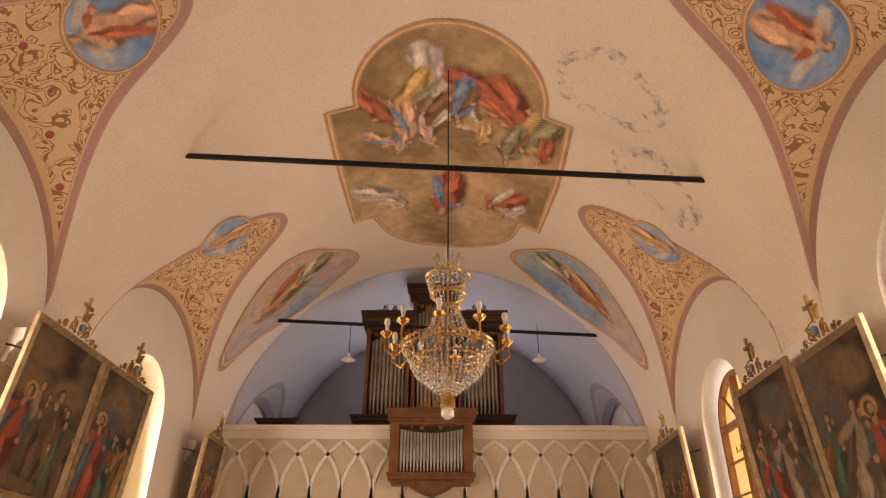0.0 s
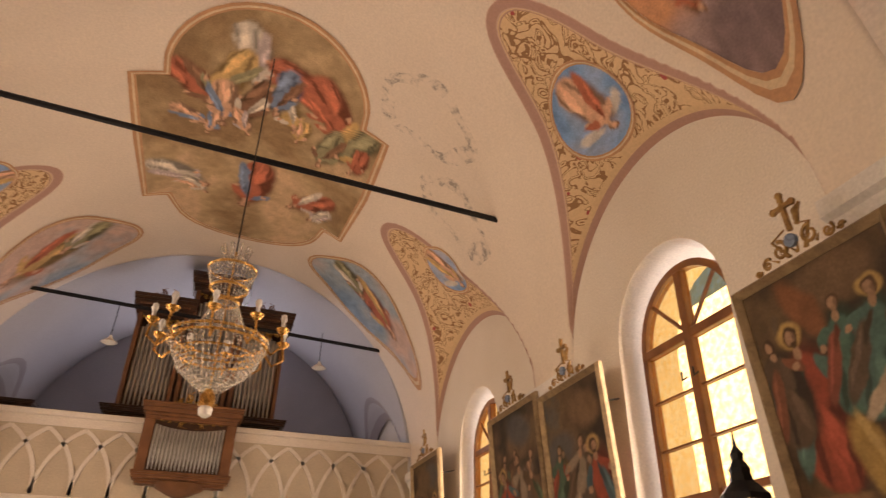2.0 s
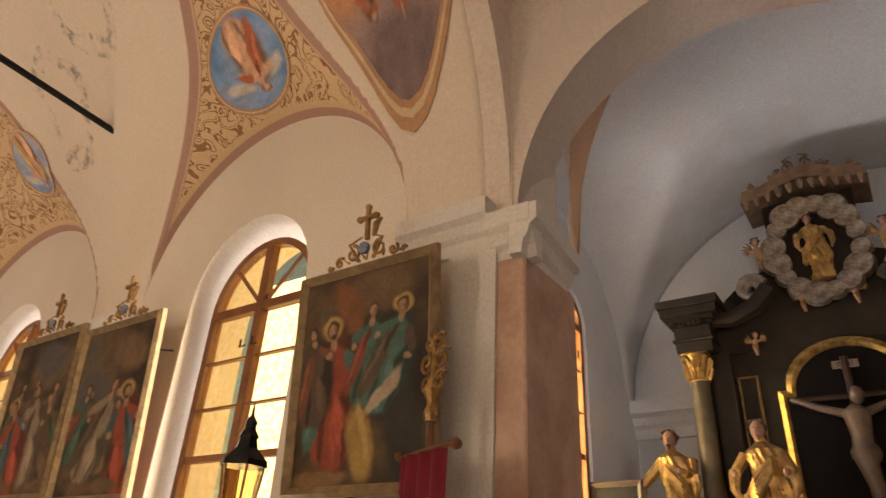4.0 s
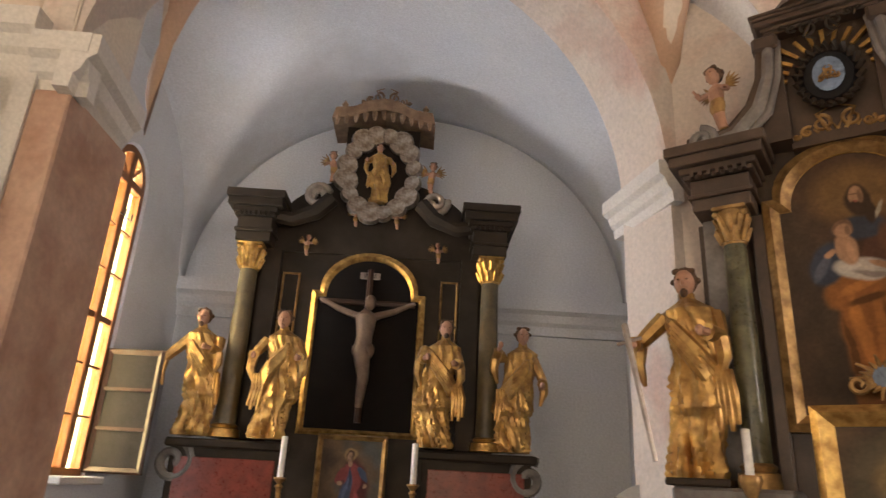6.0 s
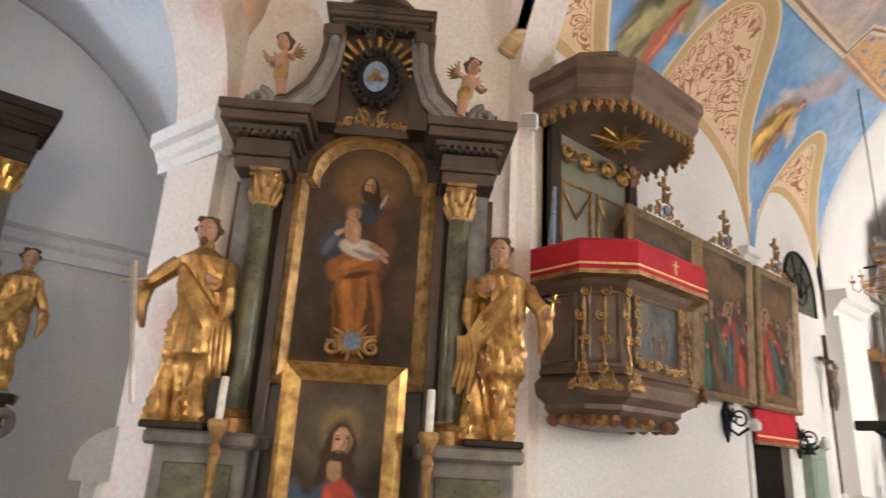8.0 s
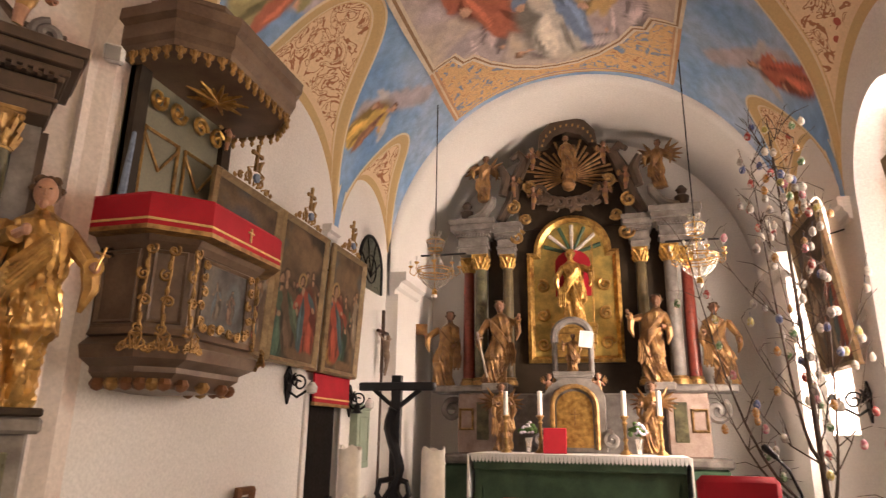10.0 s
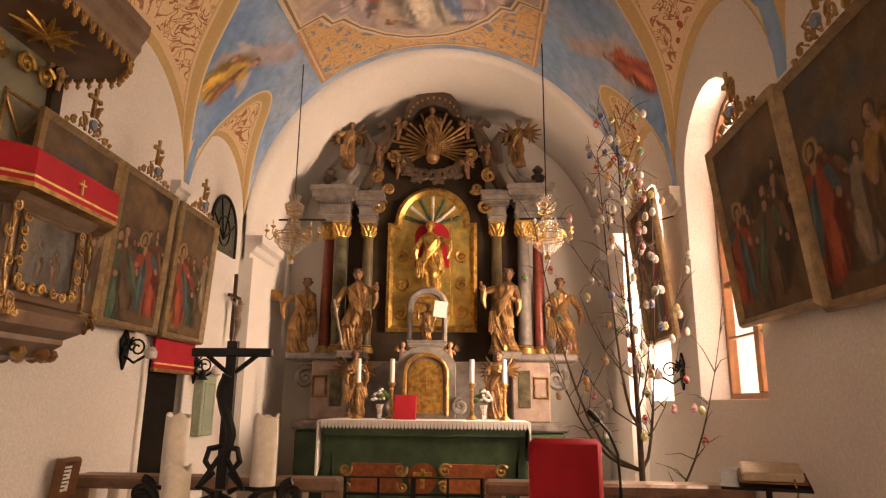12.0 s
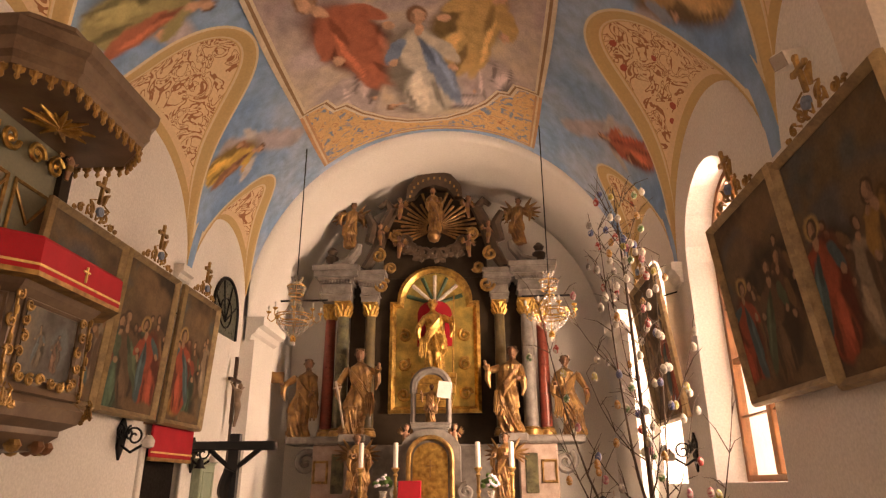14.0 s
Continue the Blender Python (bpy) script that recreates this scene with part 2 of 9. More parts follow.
# ---- mesh helpers ----
def finish(name, bm, material, smooth=False):
    bmesh.ops.recalc_face_normals(bm, faces=bm.faces)
    me = bpy.data.meshes.new(name)
    bm.to_mesh(me)
    bm.free()
    for m in (material if isinstance(material, (list, tuple)) else [material]):
        me.materials.append(m)
    if smooth:
        me.polygons.foreach_set("use_smooth", [True] * len(me.polygons))
        me.set_sharp_from_angle(angle=radians(38))
    return me


def thing(name, bm, material, label="", category="", group="", kind="", smooth=False, m=None):
    ob = new(name, finish(name, bm, material, smooth))
    if m is not None:
        ob.matrix_world = m
    return tagged(ob, label, category, group, kind)


def empty(name, m, label, category, group=""):
    ob = new(name)
    ob.matrix_world = m
    return tagged(ob, label, category, group)


def part(name, bm, material, parent, label="", smooth=False, m=None):
    ob = new(name, finish(name, bm, material, smooth))
    ob.parent = parent
    if m is not None:
        ob.matrix_basis = m
    return tagged(ob, label)


def box(bm, x0, x1, y0, y1, z0, z1, bevel=0.0):
    vs = [bm.verts.new(c) for c in itertools.product((x0, x1), (y0, y1), (z0, z1))]
    fs = [bm.faces.new([vs[i] for i in q]) for q in ((0, 1, 3, 2), (4, 6, 7, 5), (0, 4, 5, 1), (2, 3, 7, 6), (0, 2, 6, 4), (1, 5, 7, 3))]
    if bevel:
        bmesh.ops.bevel(bm, geom=list({e for f in fs for e in f.edges}), offset=bevel, segments=1, affect="EDGES")
    return bm


def B(*a, **k):
    return box(bmesh.new(), *a, **k)


def lathe(bm, profile, at=(0, 0, 0), seg=16, m=None):
    """Turns (radius, z) pairs round the z axis."""
    rings = []
    for r, z in profile:
        ring = []
        for i in range(seg):
            a = 2 * math.pi * i / seg
            v = Vector((r * math.cos(a), r * math.sin(a), z))
            v = (m @ v) if m else v
            ring.append(bm.verts.new(v + Vector(at)))
        rings.append(ring)
    for a, b in zip(rings, rings[1:]):
        for i in range(seg):
            bm.faces.new((a[i], a[(i + 1) % seg], b[(i + 1) % seg], b[i]))
    bm.faces.new(rings[0][::-1])
    bm.faces.new(rings[-1])
    return bm


def tube(bm, pts, radius, seg=8):
    """A round bar along points; radius may be one number or one for each point."""
    pts = [Vector(p) for p in pts]
    rad = radius if isinstance(radius, (list, tuple)) else [radius] * len(pts)
    rings, side = [], None
    for i, p in enumerate(pts):
        d = (pts[min(i + 1, len(pts) - 1)] - pts[max(i - 1, 0)]).normalized()
        if side is None:
            side = d.orthogonal().normalized()
        side = (side - d * side.dot(d)).normalized()
        up = d.cross(side)
        rings.append([bm.verts.new(p + rad[i] * (math.cos(a) * side + math.sin(a) * up)) for a in [2 * math.pi * k / seg for k in range(seg)]])
    for a, b in zip(rings, rings[1:]):
        for i in range(seg):
            bm.faces.new((a[i], a[(i + 1) % seg], b[(i + 1) % seg], b[i]))
    bm.faces.new(rings[0][::-1])
    bm.faces.new(rings[-1])
    return bm


def prism(bm, outline, y0, y1):
    """Extrudes an (x, z) outline from y0 to y1."""
    a = [bm.verts.new((x, y0, z)) for x, z in outline]
    b = [bm.verts.new((x, y1, z)) for x, z in outline]
    n = len(a)
    fa, fb = bm.faces.new(a), bm.faces.new(b[::-1])
    for i in range(n):
        bm.faces.new((a[i], b[i], b[(i + 1) % n], a[(i + 1) % n]))
    bmesh.ops.triangulate(bm, faces=[fa, fb])
    return bm


def arch_outline(x0, x1, z0, zs, rise, n=16):
    xc, a = (x0 + x1) / 2, (x1 - x0) / 2
    return [(x0, z0)] + [(xc - a * math.cos(math.pi * i / n), zs + rise * math.sin(math.pi * i / n)) for i in range(n + 1)] + [(x1, z0)]


def wall(name, start, end, z0, z1, thick, openings, material, label="plastered church wall"):
    """A wall from start to end (plan), thick to its left side, with (u, z) outlines cut through."""
    s, e = Vector((*start, 0)), Vector((*end, 0))
    u = (e - s).normalized()
    n = Vector((-u.y, u.x, 0))
    length = (e - s).length
    bm = bmesh.new()
    edges = []
    for loop in [[(0, z0), (length, z0), (length, z1), (0, z1)]] + openings:
        vs = [bm.verts.new(s + u * a + Vector((0, 0, z))) for a, z in loop]
        edges += [bm.edges.new((vs[i], vs[(i + 1) % len(vs)])) for i in range(len(vs))]
    bmesh.ops.triangle_fill(bm, edges=edges, use_beauty=True, use_dissolve=False)
    ext = bmesh.ops.extrude_face_region(bm, geom=list(bm.faces))
    bmesh.ops.translate(bm, verts=[g for g in ext["geom"] if isinstance(g, bmesh.types.BMVert)], vec=n * thick)
    return thing(name, bm, material, label, "wall", kind="structure")


# ---- vaults ----
class Vault:
    """A barrel along y with caps cut into it from both side walls, as a height over the plan."""

    def __init__(self, x0, x1, y0, y1, spring, rise, caps, bend=(0.7, 0.5)):
        self.x0, self.x1, self.y0, self.y1, self.spring, self.rise, self.caps, self.bend = x0, x1, y0, y1, spring, rise, caps, bend

    def barrel(self, x):
        u = (2 * x - self.x0 - self.x1) / (self.x1 - self.x0)
        return self.spring + self.rise * math.sqrt(max(0.0, 1 - u * u))

    def cap(self, x, y):
        best, dist = -9.0, 9.0
        for side, yc, half, high, slope in self.caps:
            dx = x - self.x0 if side < 0 else self.x1 - x
            v = abs(y - yc) / half
            if v < 1 and dx < 1.8:
                c = self.spring + high * math.sqrt(1 - v * v) + slope * dx * (1 - 0.35 * v * v) - self.bend[1] * max(0.0, dx - self.bend[0]) ** 2
                if c > best:
                    best, dist = c, dx
        return best, dist

    def steep(self, x, y, h=0.012):
        """How fast cap and barrel part, per metre along the surface."""
        def g(u, w):
            return max(-0.6, self.cap(u, w)[0] - self.barrel(u))
        run = math.sqrt(1 + ((self.barrel(x + h) - self.barrel(x - h)) / (2 * h)) ** 2)
        return max(0.25, math.hypot((g(x + h, y) - g(x - h, y)) / (2 * h * run), (g(x, y + h) - g(x, y - h)) / (2 * h)))

    def arc(self, x):
        """Distance along the curve of the barrel from its crown, for x or an array of x."""
        mid, half = (self.x0 + self.x1) / 2, (self.x1 - self.x0) / 2
        t = np.linspace(-0.995, 0.995, 401)
        z = self.rise * np.sqrt(1 - t * t)
        length = np.concatenate([[0], np.cumsum(np.hypot(np.diff(t) * half, np.diff(z)))])
        return np.interp((np.asarray(x) - mid) / half, t, length - length[200])

    def z(self, x, y):
        return max(self.barrel(x), self.cap(x, y)[0])

    def point(self, x, y, off=0.0):
        h = 0.02
        z = self.z(x, y)
        n = Vector(((self.z(x + h, y) - self.z(x - h, y)) / (2 * h), (self.z(x, y + h) - self.z(x, y - h)) / (2 * h), -1)).normalized()
        return Vector((x, y, z)) + n * off

    def build(self, name, material, label, nx=90, step=0.05, painted=None):
        ny = max(2, int((self.y1 - self.y0) / step))
        xs = [(self.x0 + self.x1) / 2 - (self.x1 - self.x0) / 2 * math.cos(math.pi * i / nx) for i in range(nx + 1)]
        ys = [self.y0 + (self.y1 - self.y0) * j / ny for j in range(ny + 1)]
        verts, groin, edge = [], [], []
        for y in ys:
            for x in xs:
                b, (c, d) = self.barrel(x), self.cap(x, y)
                verts.append((x, y, max(b, c)))
                groin.append(max(-1.0, min(1.0, (c - b) / self.steep(x, y))))
                edge.append(d)
        k = nx + 1
        faces = [(j * k + i, j * k + i + 1, (j + 1) * k + i + 1, (j + 1) * k + i) for j in range(ny) for i in range(nx)]
        me = bpy.data.meshes.new(name)
        me.from_pydata(verts, [], faces)
        for key, data in (("groin", groin), ("edge", edge)):
            at = me.attributes.new(key, "FLOAT", "POINT")
            at.data.foreach_set("value", data)
        if painted:
            xy = np.array(verts)
            set_pigment(me, pigments(self.arc(xy[:, 0]), xy[:, 1], painted[0], painted[1], 1.2, 4, 0.06, 9.0))
        me.materials.append(material)
        me.polygons.foreach_set("use_smooth", [True] * len(me.polygons))
        ob = new(name, me)
        mod = ob.modifiers.new("thickness", "SOLIDIFY")
        mod.thickness, mod.offset = 0.12, 1.0
        return tagged(ob, label, "ceiling", kind="structure")


def attribute(nt, key):
    a = nt.nodes.new("ShaderNodeAttribute")
    a.attribute_name = key
    return a.outputs["Fac"]


def math_node(nt, op, a, b=0.0, clamp=False):
    n = nt.nodes.new("ShaderNodeMath")
    n.operation, n.use_clamp = op, clamp
    for k, v in ((0, a), (1, b)):
        if isinstance(v, (int, float)):
            n.inputs[k].default_value = v
        else:
            nt.links.new(v, n.inputs[k])
    return n.outputs[0]


def band(nt, value, lo, hi):
    """1 where lo < value < hi."""
    return math_node(nt, "MULTIPLY", math_node(nt, "GREATER_THAN", value, lo), math_node(nt, "LESS_THAN", value, hi))


def scroll_ink(nt, v, scale):
    """Thin winding lines, like painted tendrils."""
    n = node(nt, "ShaderNodeTexNoise", Scale=scale, Detail=1.0, Roughness=0.4, Distortion=2.2)
    nt.links.new(v, n.inputs["Vector"])
    a = band(nt, n.outputs["Fac"], 0.47, 0.535)
    b = band(nt, n.outputs["Fac"], 0.62, 0.66)
    return math_node(nt, "MAXIMUM", a, b)


def vault_mat(name, ground, line, ornament, ink, flower, strokes=False, edge_w=0.12, line_w=0.07, inner=None, rim=None):
    inner = inner or line_w
    m, nt, p = mat_new(name)
    v = coords(nt)
    g, e = attribute(nt, "groin"), attribute(nt, "edge")
    big = noise_fac(nt, v, 0.8, 6)
    col = ramp(nt, big, [(0.35, tuple(c * 0.93 for c in ground)), (0.65, ground)])
    if strokes:
        pg = nt.nodes.new("ShaderNodeAttribute")
        pg.attribute_name = "pigment"
        col = pg.outputs["Color"]
    orn = mix(nt, scroll_ink(nt, v, 4.6), ornament, ink)
    vor = node(nt, "ShaderNodeTexVoronoi", Scale=3.6)
    nt.links.new(v, vor.inputs["Vector"])
    orn = mix(nt, math_node(nt, "LESS_THAN", vor.outputs["Distance"], 0.13), orn, flower)
    frame_in = math_node(nt, "MULTIPLY", math_node(nt, "GREATER_THAN", g, inner * 1.25), math_node(nt, "GREATER_THAN", e, edge_w * 1.8))
    cap_col = mix(nt, frame_in, tuple(c * 0.96 for c in ornament), orn)
    is_cap = math_node(nt, "GREATER_THAN", g, 0.0)
    col = mix(nt, is_cap, col, cap_col)
    lines = math_node(nt, "MAXIMUM", band(nt, g, -line_w, inner), math_node(nt, "MULTIPLY", is_cap, math_node(nt, "LESS_THAN", e, edge_w)))
    lines = math_node(nt, "MAXIMUM", lines, math_node(nt, "MULTIPLY", is_cap, band(nt, g, inner * 1.12, inner * 1.25)))
    col = mix(nt, lines, col, line)
    if rim:
        edges_in = math_node(nt, "MAXIMUM", band(nt, g, inner * 0.86, inner), band(nt, g, -line_w, -line_w * 0.5))
        col = mix(nt, edges_in, col, rim)
    f2 = noise_fac(nt, v, 45, 3)
    col = mix(nt, 1.0, col, ramp(nt, f2, [(0.3, (0.9, 0.9, 0.9)), (0.7, (1.04, 1.04, 1.04))]), "MULTIPLY")
    nt.links.new(col, p.inputs["Base Color"])
    p.inputs["Roughness"].default_value = 0.8
    bump(nt, p, f2, 0.12, 0.004)
    return m


nave_paint = vault_mat("nave_vault_paint", (0.80, 0.70, 0.60), (0.47, 0.29, 0.24), (0.72, 0.53, 0.32), (0.32, 0.17, 0.08), (0.42, 0.09, 0.08), line_w=0.02, inner=0.10, edge_w=0.05, rim=(0.60, 0.42, 0.34))
CLOUDY, SKIN = (0.52, 0.46, 0.50), (0.62, 0.36, 0.24)
chancel_paint = vault_mat("chancel_vault_paint", (0.24, 0.40, 0.62), (0.60, 0.42, 0.20), (0.80, 0.60, 0.38), (0.40, 0.17, 0.08), (0.45, 0.10, 0.06), True, edge_w=0.05, line_w=0.05, inner=0.16, rim=(0.74, 0.62, 0.42))

crossing_paint = vault_mat("crossing_vault_paint", (0.78, 0.68, 0.58), (0.62, 0.42, 0.30), (0.66, 0.45, 0.38), (0.45, 0.24, 0.20), (0.72, 0.62, 0.54))
NX0, NX1, NY0, NY1, NZS = -2.95, 3.5, -10.3, -1.85, 3.55
nave = Vault(NX0, NX1, NY0, NY1, NZS, 3.2, [(-1, -3.8, 1.4, 1.4, 1.04), (-1, -7.5, 1.55, 1.4, 1.04), (1, -4.05, 1.45, 1.4, 1.04), (1, -7.65, 1.48, 1.4, 1.04)])
nave.build("ceiling", nave_paint, "cream barrel vault with painted ornamental caps")
CX0, CX1, CY0, CY1, CZS = -2.95, 1.85, 3.0, 8.0, 3.65
chancel = Vault(CX0, CX1, CY0, CY1, CZS, 2.5, [(q, *c) for q in (-1, 1) for c in ((3.45, 0.6, 0.9, 1.25), (5.28, 1.08, 1.1, 1.35), (7.25, 0.78, 0.93, 1.25))], (0.3, 1.12))
web = []
for sx, robe, cloak in ((-1, (0.62, 0.40, 0.10), (0.30, 0.14, 0.08)), (1, (0.50, 0.14, 0.08), (0.42, 0.10, 0.06))):
    wx = float(chancel.arc(-0.55 + sx * 2.05))
    web += [(wx - sx * 0.12 * q, 6.2 + 0.12 * q, 0.2, 0.16, 0.5 * q, shade(CLOUDY, 0.85 + 0.08 * (q % 3)), 0.9) for q in range(7)]
    web += robed(wx, 6.4, 1.05, sx * 0.95, robe, cloak, SKIN, (0.14, 0.07, 0.04), 5 + sx, None, (0.55, 0.52, 0.52))
    wx = float(chancel.arc(-0.55 + sx * 1.95))
    web += [(wx + sx * 0.1 * math.sin(q), 4.0 + 0.14 * q, 0.2, 0.17, 0.4 * q, shade(CLOUDY, 0.8 + 0.1 * (q % 3)), 0.9) for q in range(7)]
    web += robed(wx, 4.3, 1.4, sx * 0.95, (0.34, 0.30, 0.14) if sx < 0 else (0.46, 0.30, 0.14), (0.44, 0.14, 0.08) if sx < 0 else (0.26, 0.32, 0.42), SKIN, (0.14, 0.07, 0.04), 9 + sx, None, None)
chancel.build("ceiling", chancel_paint, "blue painted chancel vault with ochre ribs", 190, 0.026, ([(0.3, (0.17, 0.32, 0.58)), (0.5, (0.25, 0.41, 0.64)), (0.72, (0.40, 0.50, 0.66))], web))
crossing = Vault(-3.85, NX1, -1.7, CY0, NZS, 3.3, [(-1, -0.1, 1.6, 2.2, 0.95), (-1, 2.26, 0.74, 2.0, 0.95)])
crossing.build("ceiling", crossing_paint, "faded painted vault of the crossing", 80, 0.06)
loft_vault = Vault(-2.9, 3.45, -13.6, NY0, 3.6, 3.3, [(-1, -11.9, 1.3, 1.2, 0.9), (1, -11.9, 1.3, 1.2, 0.9)])
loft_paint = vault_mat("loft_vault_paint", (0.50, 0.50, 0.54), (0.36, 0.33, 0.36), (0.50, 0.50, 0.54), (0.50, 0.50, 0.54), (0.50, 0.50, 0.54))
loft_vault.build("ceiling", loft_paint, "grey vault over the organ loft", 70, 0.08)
apse = Vault(-2.9, 1.8, 8.0, 10.0, 3.65, 2.46, [])
apse.build("ceiling", plaster_white, "white barrel vault of the altar recess", 60, 0.2)
chapel = Vault(-2.4, 2.1, 3.5, 6.8, 3.4, 2.1, [(-1, 5.15, 1.45, 1.5, 0.35), (1, 5.15, 1.45, 1.5, 0.35)])
cv = chapel.build("ceiling", plaster_cool, "pale vault of the side chapel", 60, 0.1)
cv.matrix_world = pose(0, 0, 0, 0, 0, 90)


# ---- floor, ground, walls ----
thing("floor", B(-7.2, 4.2, -14.2, 10.6, -0.2, 0.0), stone_floor, "worn grey stone church floor", "floor", kind="structure")
bm = bmesh.new()
box(bm, -400, 400, -400, 400, -0.5, -0.3)
thing("ground", bm, ground_mat, "grass ground outside the church", "ground", kind="structure")
thing("floor_step", B(-2.95, 1.85, 5.05, 10.0, 0.0, 0.18), stone_floor, "raised stone chancel step", "step", kind="structure")


def win_outline(u, half, z0, z1):
    return arch_outline(u - half, u + half, z0, z1 - half, half, 14)


# side walls run so that the thickness lies outside
wall("wall_nave_left", (-2.95, -13.6), (-2.95, -1.68), -0.02, 5.6, 0.55, [win_outline(-3.86 + 13.6, 0.62, 1.25, 4.12), win_outline(-7.5 + 13.6, 0.62, 1.25, 4.12)], plaster)
wall("wall_nave_right", (3.5, -1.0), (3.5, -13.6), -0.02, 5.6, 0.6, [win_outline(-1.0 + 4.4, 0.6, 1.3, 4.2), win_outline(-1.0 + 7.6, 0.6, 1.3, 4.2)], plaster)
# unseen side of the crossing; the opening belongs to the added window
wall("wall_crossing_right", (3.5, 3.0), (3.5, -1.0), -0.02, 5.6, 0.6, [win_outline(2.7, 0.7, 1.3, 4.2)], plaster)
# west wall; its opening is for the added window hidden by the organ
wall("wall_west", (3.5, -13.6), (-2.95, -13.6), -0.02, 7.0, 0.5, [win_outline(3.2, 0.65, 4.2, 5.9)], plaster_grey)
wall("wall_chancel_left", (-2.95, 3.04), (-2.95, 8.0), -0.02, 5.6, 0.5, [[(2.98, 0.0), (3.71, 0.0), (3.71, 2.02), (2.98, 2.02)]], plaster_white)
wall("wall_chancel_right", (1.85, 8.0), (1.85, 3.04), -0.02, 5.6, 0.6, [win_outline(8.0 - 5.45, 0.66, 1.7, 4.25), win_outline(8.0 - 7.3, 0.4, 1.7, 4.0)], plaster_white)
wall("wall_east", (-2.9, 10.0), (1.8, 10.0), -0.02, 6.6, 0.5, [], plaster_white)
wall("wall_apse_left", (-2.9, 8.0), (-2.9, 10.0), -0.02, 4.2, 0.4, [], plaster_white)
wall("wall_apse_right", (1.8, 10.0), (1.8, 8.0), -0.02, 4.2, 0.4, [], plaster_white)
wall("wall_chancel_arch", (-4.1, 3.0), (3.6, 3.0), -0.02, 7.2, 0.3, [arch_outline(1.151, 5.949, 0.0, 3.65, 2.5, 30)], faded)
wall("wall_nave_arch", (-3.55, -1.85), (3.6, -1.85), -0.02, 7.2, 0.16, [arch_outline(0.601, 7.049, 0.0, 3.55, 3.2, 36)], faded)
wall("wall_behind_side_altar", (-3.8, 1.5), (-2.9, 3.15), -0.02, 6.8, 0.4, [], faded)
wall("wall_chapel_arch", (-2.951, -1.72), (-3.8, 1.5), -0.02, 6.8, 0.5, [arch_outline(0.06, 3.26, 0.0, 3.45, 1.62, 28)], faded)
wall("wall_chapel_back", (-6.8, -2.4), (-6.8, 2.1), -0.02, 6.2, 0.4, [], plaster_cool)
wall("wall_chapel_left", (-6.8 + 3.4, -2.4), (-6.8, -2.4), -0.02, 5.4, 0.5, [win_outline(1.9, 0.31, 1.55, 4.17)], plaster_cool)
wall("wall_chapel_jamb", (-3.42, -1.72), (-3.42, -2.45), -0.02, 6.2, 0.3, [], plaster_cool)
wall("wall_chapel_right", (-6.8, 2.1), (-3.5, 2.1), -0.02, 5.4, 0.5, [arch_outline(0.5, 2.5, 0.0, 2.2, 0.9, 18)], plaster_cool)


# ---- painted shapes ----
def paint(name, c, dark=0.62):
    return painting_mat(name, [(0.3, tuple(v * dark for v in c)), (0.5, c), (0.72, tuple(min(1, v * 1.35) for v in c))], 11.0, edge=0.5, rough=0.65, distort=2.0)


P_RED = paint("painted_red", (0.44, 0.16, 0.10))
P_BLUE = paint("painted_blue", (0.19, 0.25, 0.36))
P_OCHRE = paint("painted_ochre", (0.56, 0.38, 0.17))
P_GREEN = paint("painted_green", (0.29, 0.28, 0.18))
P_WHITE = paint("painted_white", (0.60, 0.55, 0.48), 0.8)
P_FLESH = paint("painted_flesh", (0.66, 0.40, 0.26), 0.7)
P_BROWN = paint("painted_brown", (0.22, 0.12, 0.07))
P_CLOUD = paint("painted_cloud", (0.50, 0.40, 0.40), 0.8)
P_HALO = paint("painted_halo", (0.75, 0.52, 0.20), 0.8)
P_BORDER = surface("painted_border", (0.62, 0.36, 0.20), (0.50, 0.28, 0.16), 4, 40, 0.8)
P_BORDER_LIGHT = surface("painted_light_border", (0.78, 0.62, 0.42), None, 4, 40, 0.8)
P_SHADE = paint("painted_shadow_strokes", (0.27, 0.17, 0.12))
P_LIT = paint("painted_light_strokes", (0.64, 0.46, 0.32), 0.8)
FIG = [P_RED, P_BLUE, P_OCHRE, P_GREEN, P_WHITE, P_FLESH, P_BROWN, P_CLOUD, P_HALO, P_SHADE, P_LIT]
RED, BLUE, OCHRE, GREEN, WHITE, FLESH, BROWN, CLOUD, HALO, SHADE, LIT = range(11)


def blob(bm, fn, cx, cy, rx, ry, rot, seed, off, mi, wob=0.14, n=18, rings=3):
    """A soft-edged patch laid on a surface fn(u, v, off)."""
    rng = random.Random(seed)
    ph = [(k, rng.uniform(0, 6.28), rng.uniform(0.3, 1) * wob / (k - 1)) for k in (2, 3, 4, 5)]
    c, s = math.cos(rot), math.sin(rot)
    mid = bm.verts.new(fn(cx, cy, off))
    prev = None
    for r in range(1, rings + 1):
        ring = []
        for i in range(n):
            a = 2 * math.pi * i / n
            k = (1 + sum(w * math.sin(q * a + p) for q, p, w in ph)) * r / rings
            u, v = rx * k * math.cos(a), ry * k * math.sin(a)
            ring.append(bm.verts.new(fn(cx + u * c - v * s, cy + u * s + v * c, off)))
        for i in range(n):
            j = (i + 1) % n
            f = bm.faces.new((mid, ring[i], ring[j])) if prev is None else bm.faces.new((prev[i], ring[i], ring[j], prev[j]))
            f.material_index = mi
        prev = ring


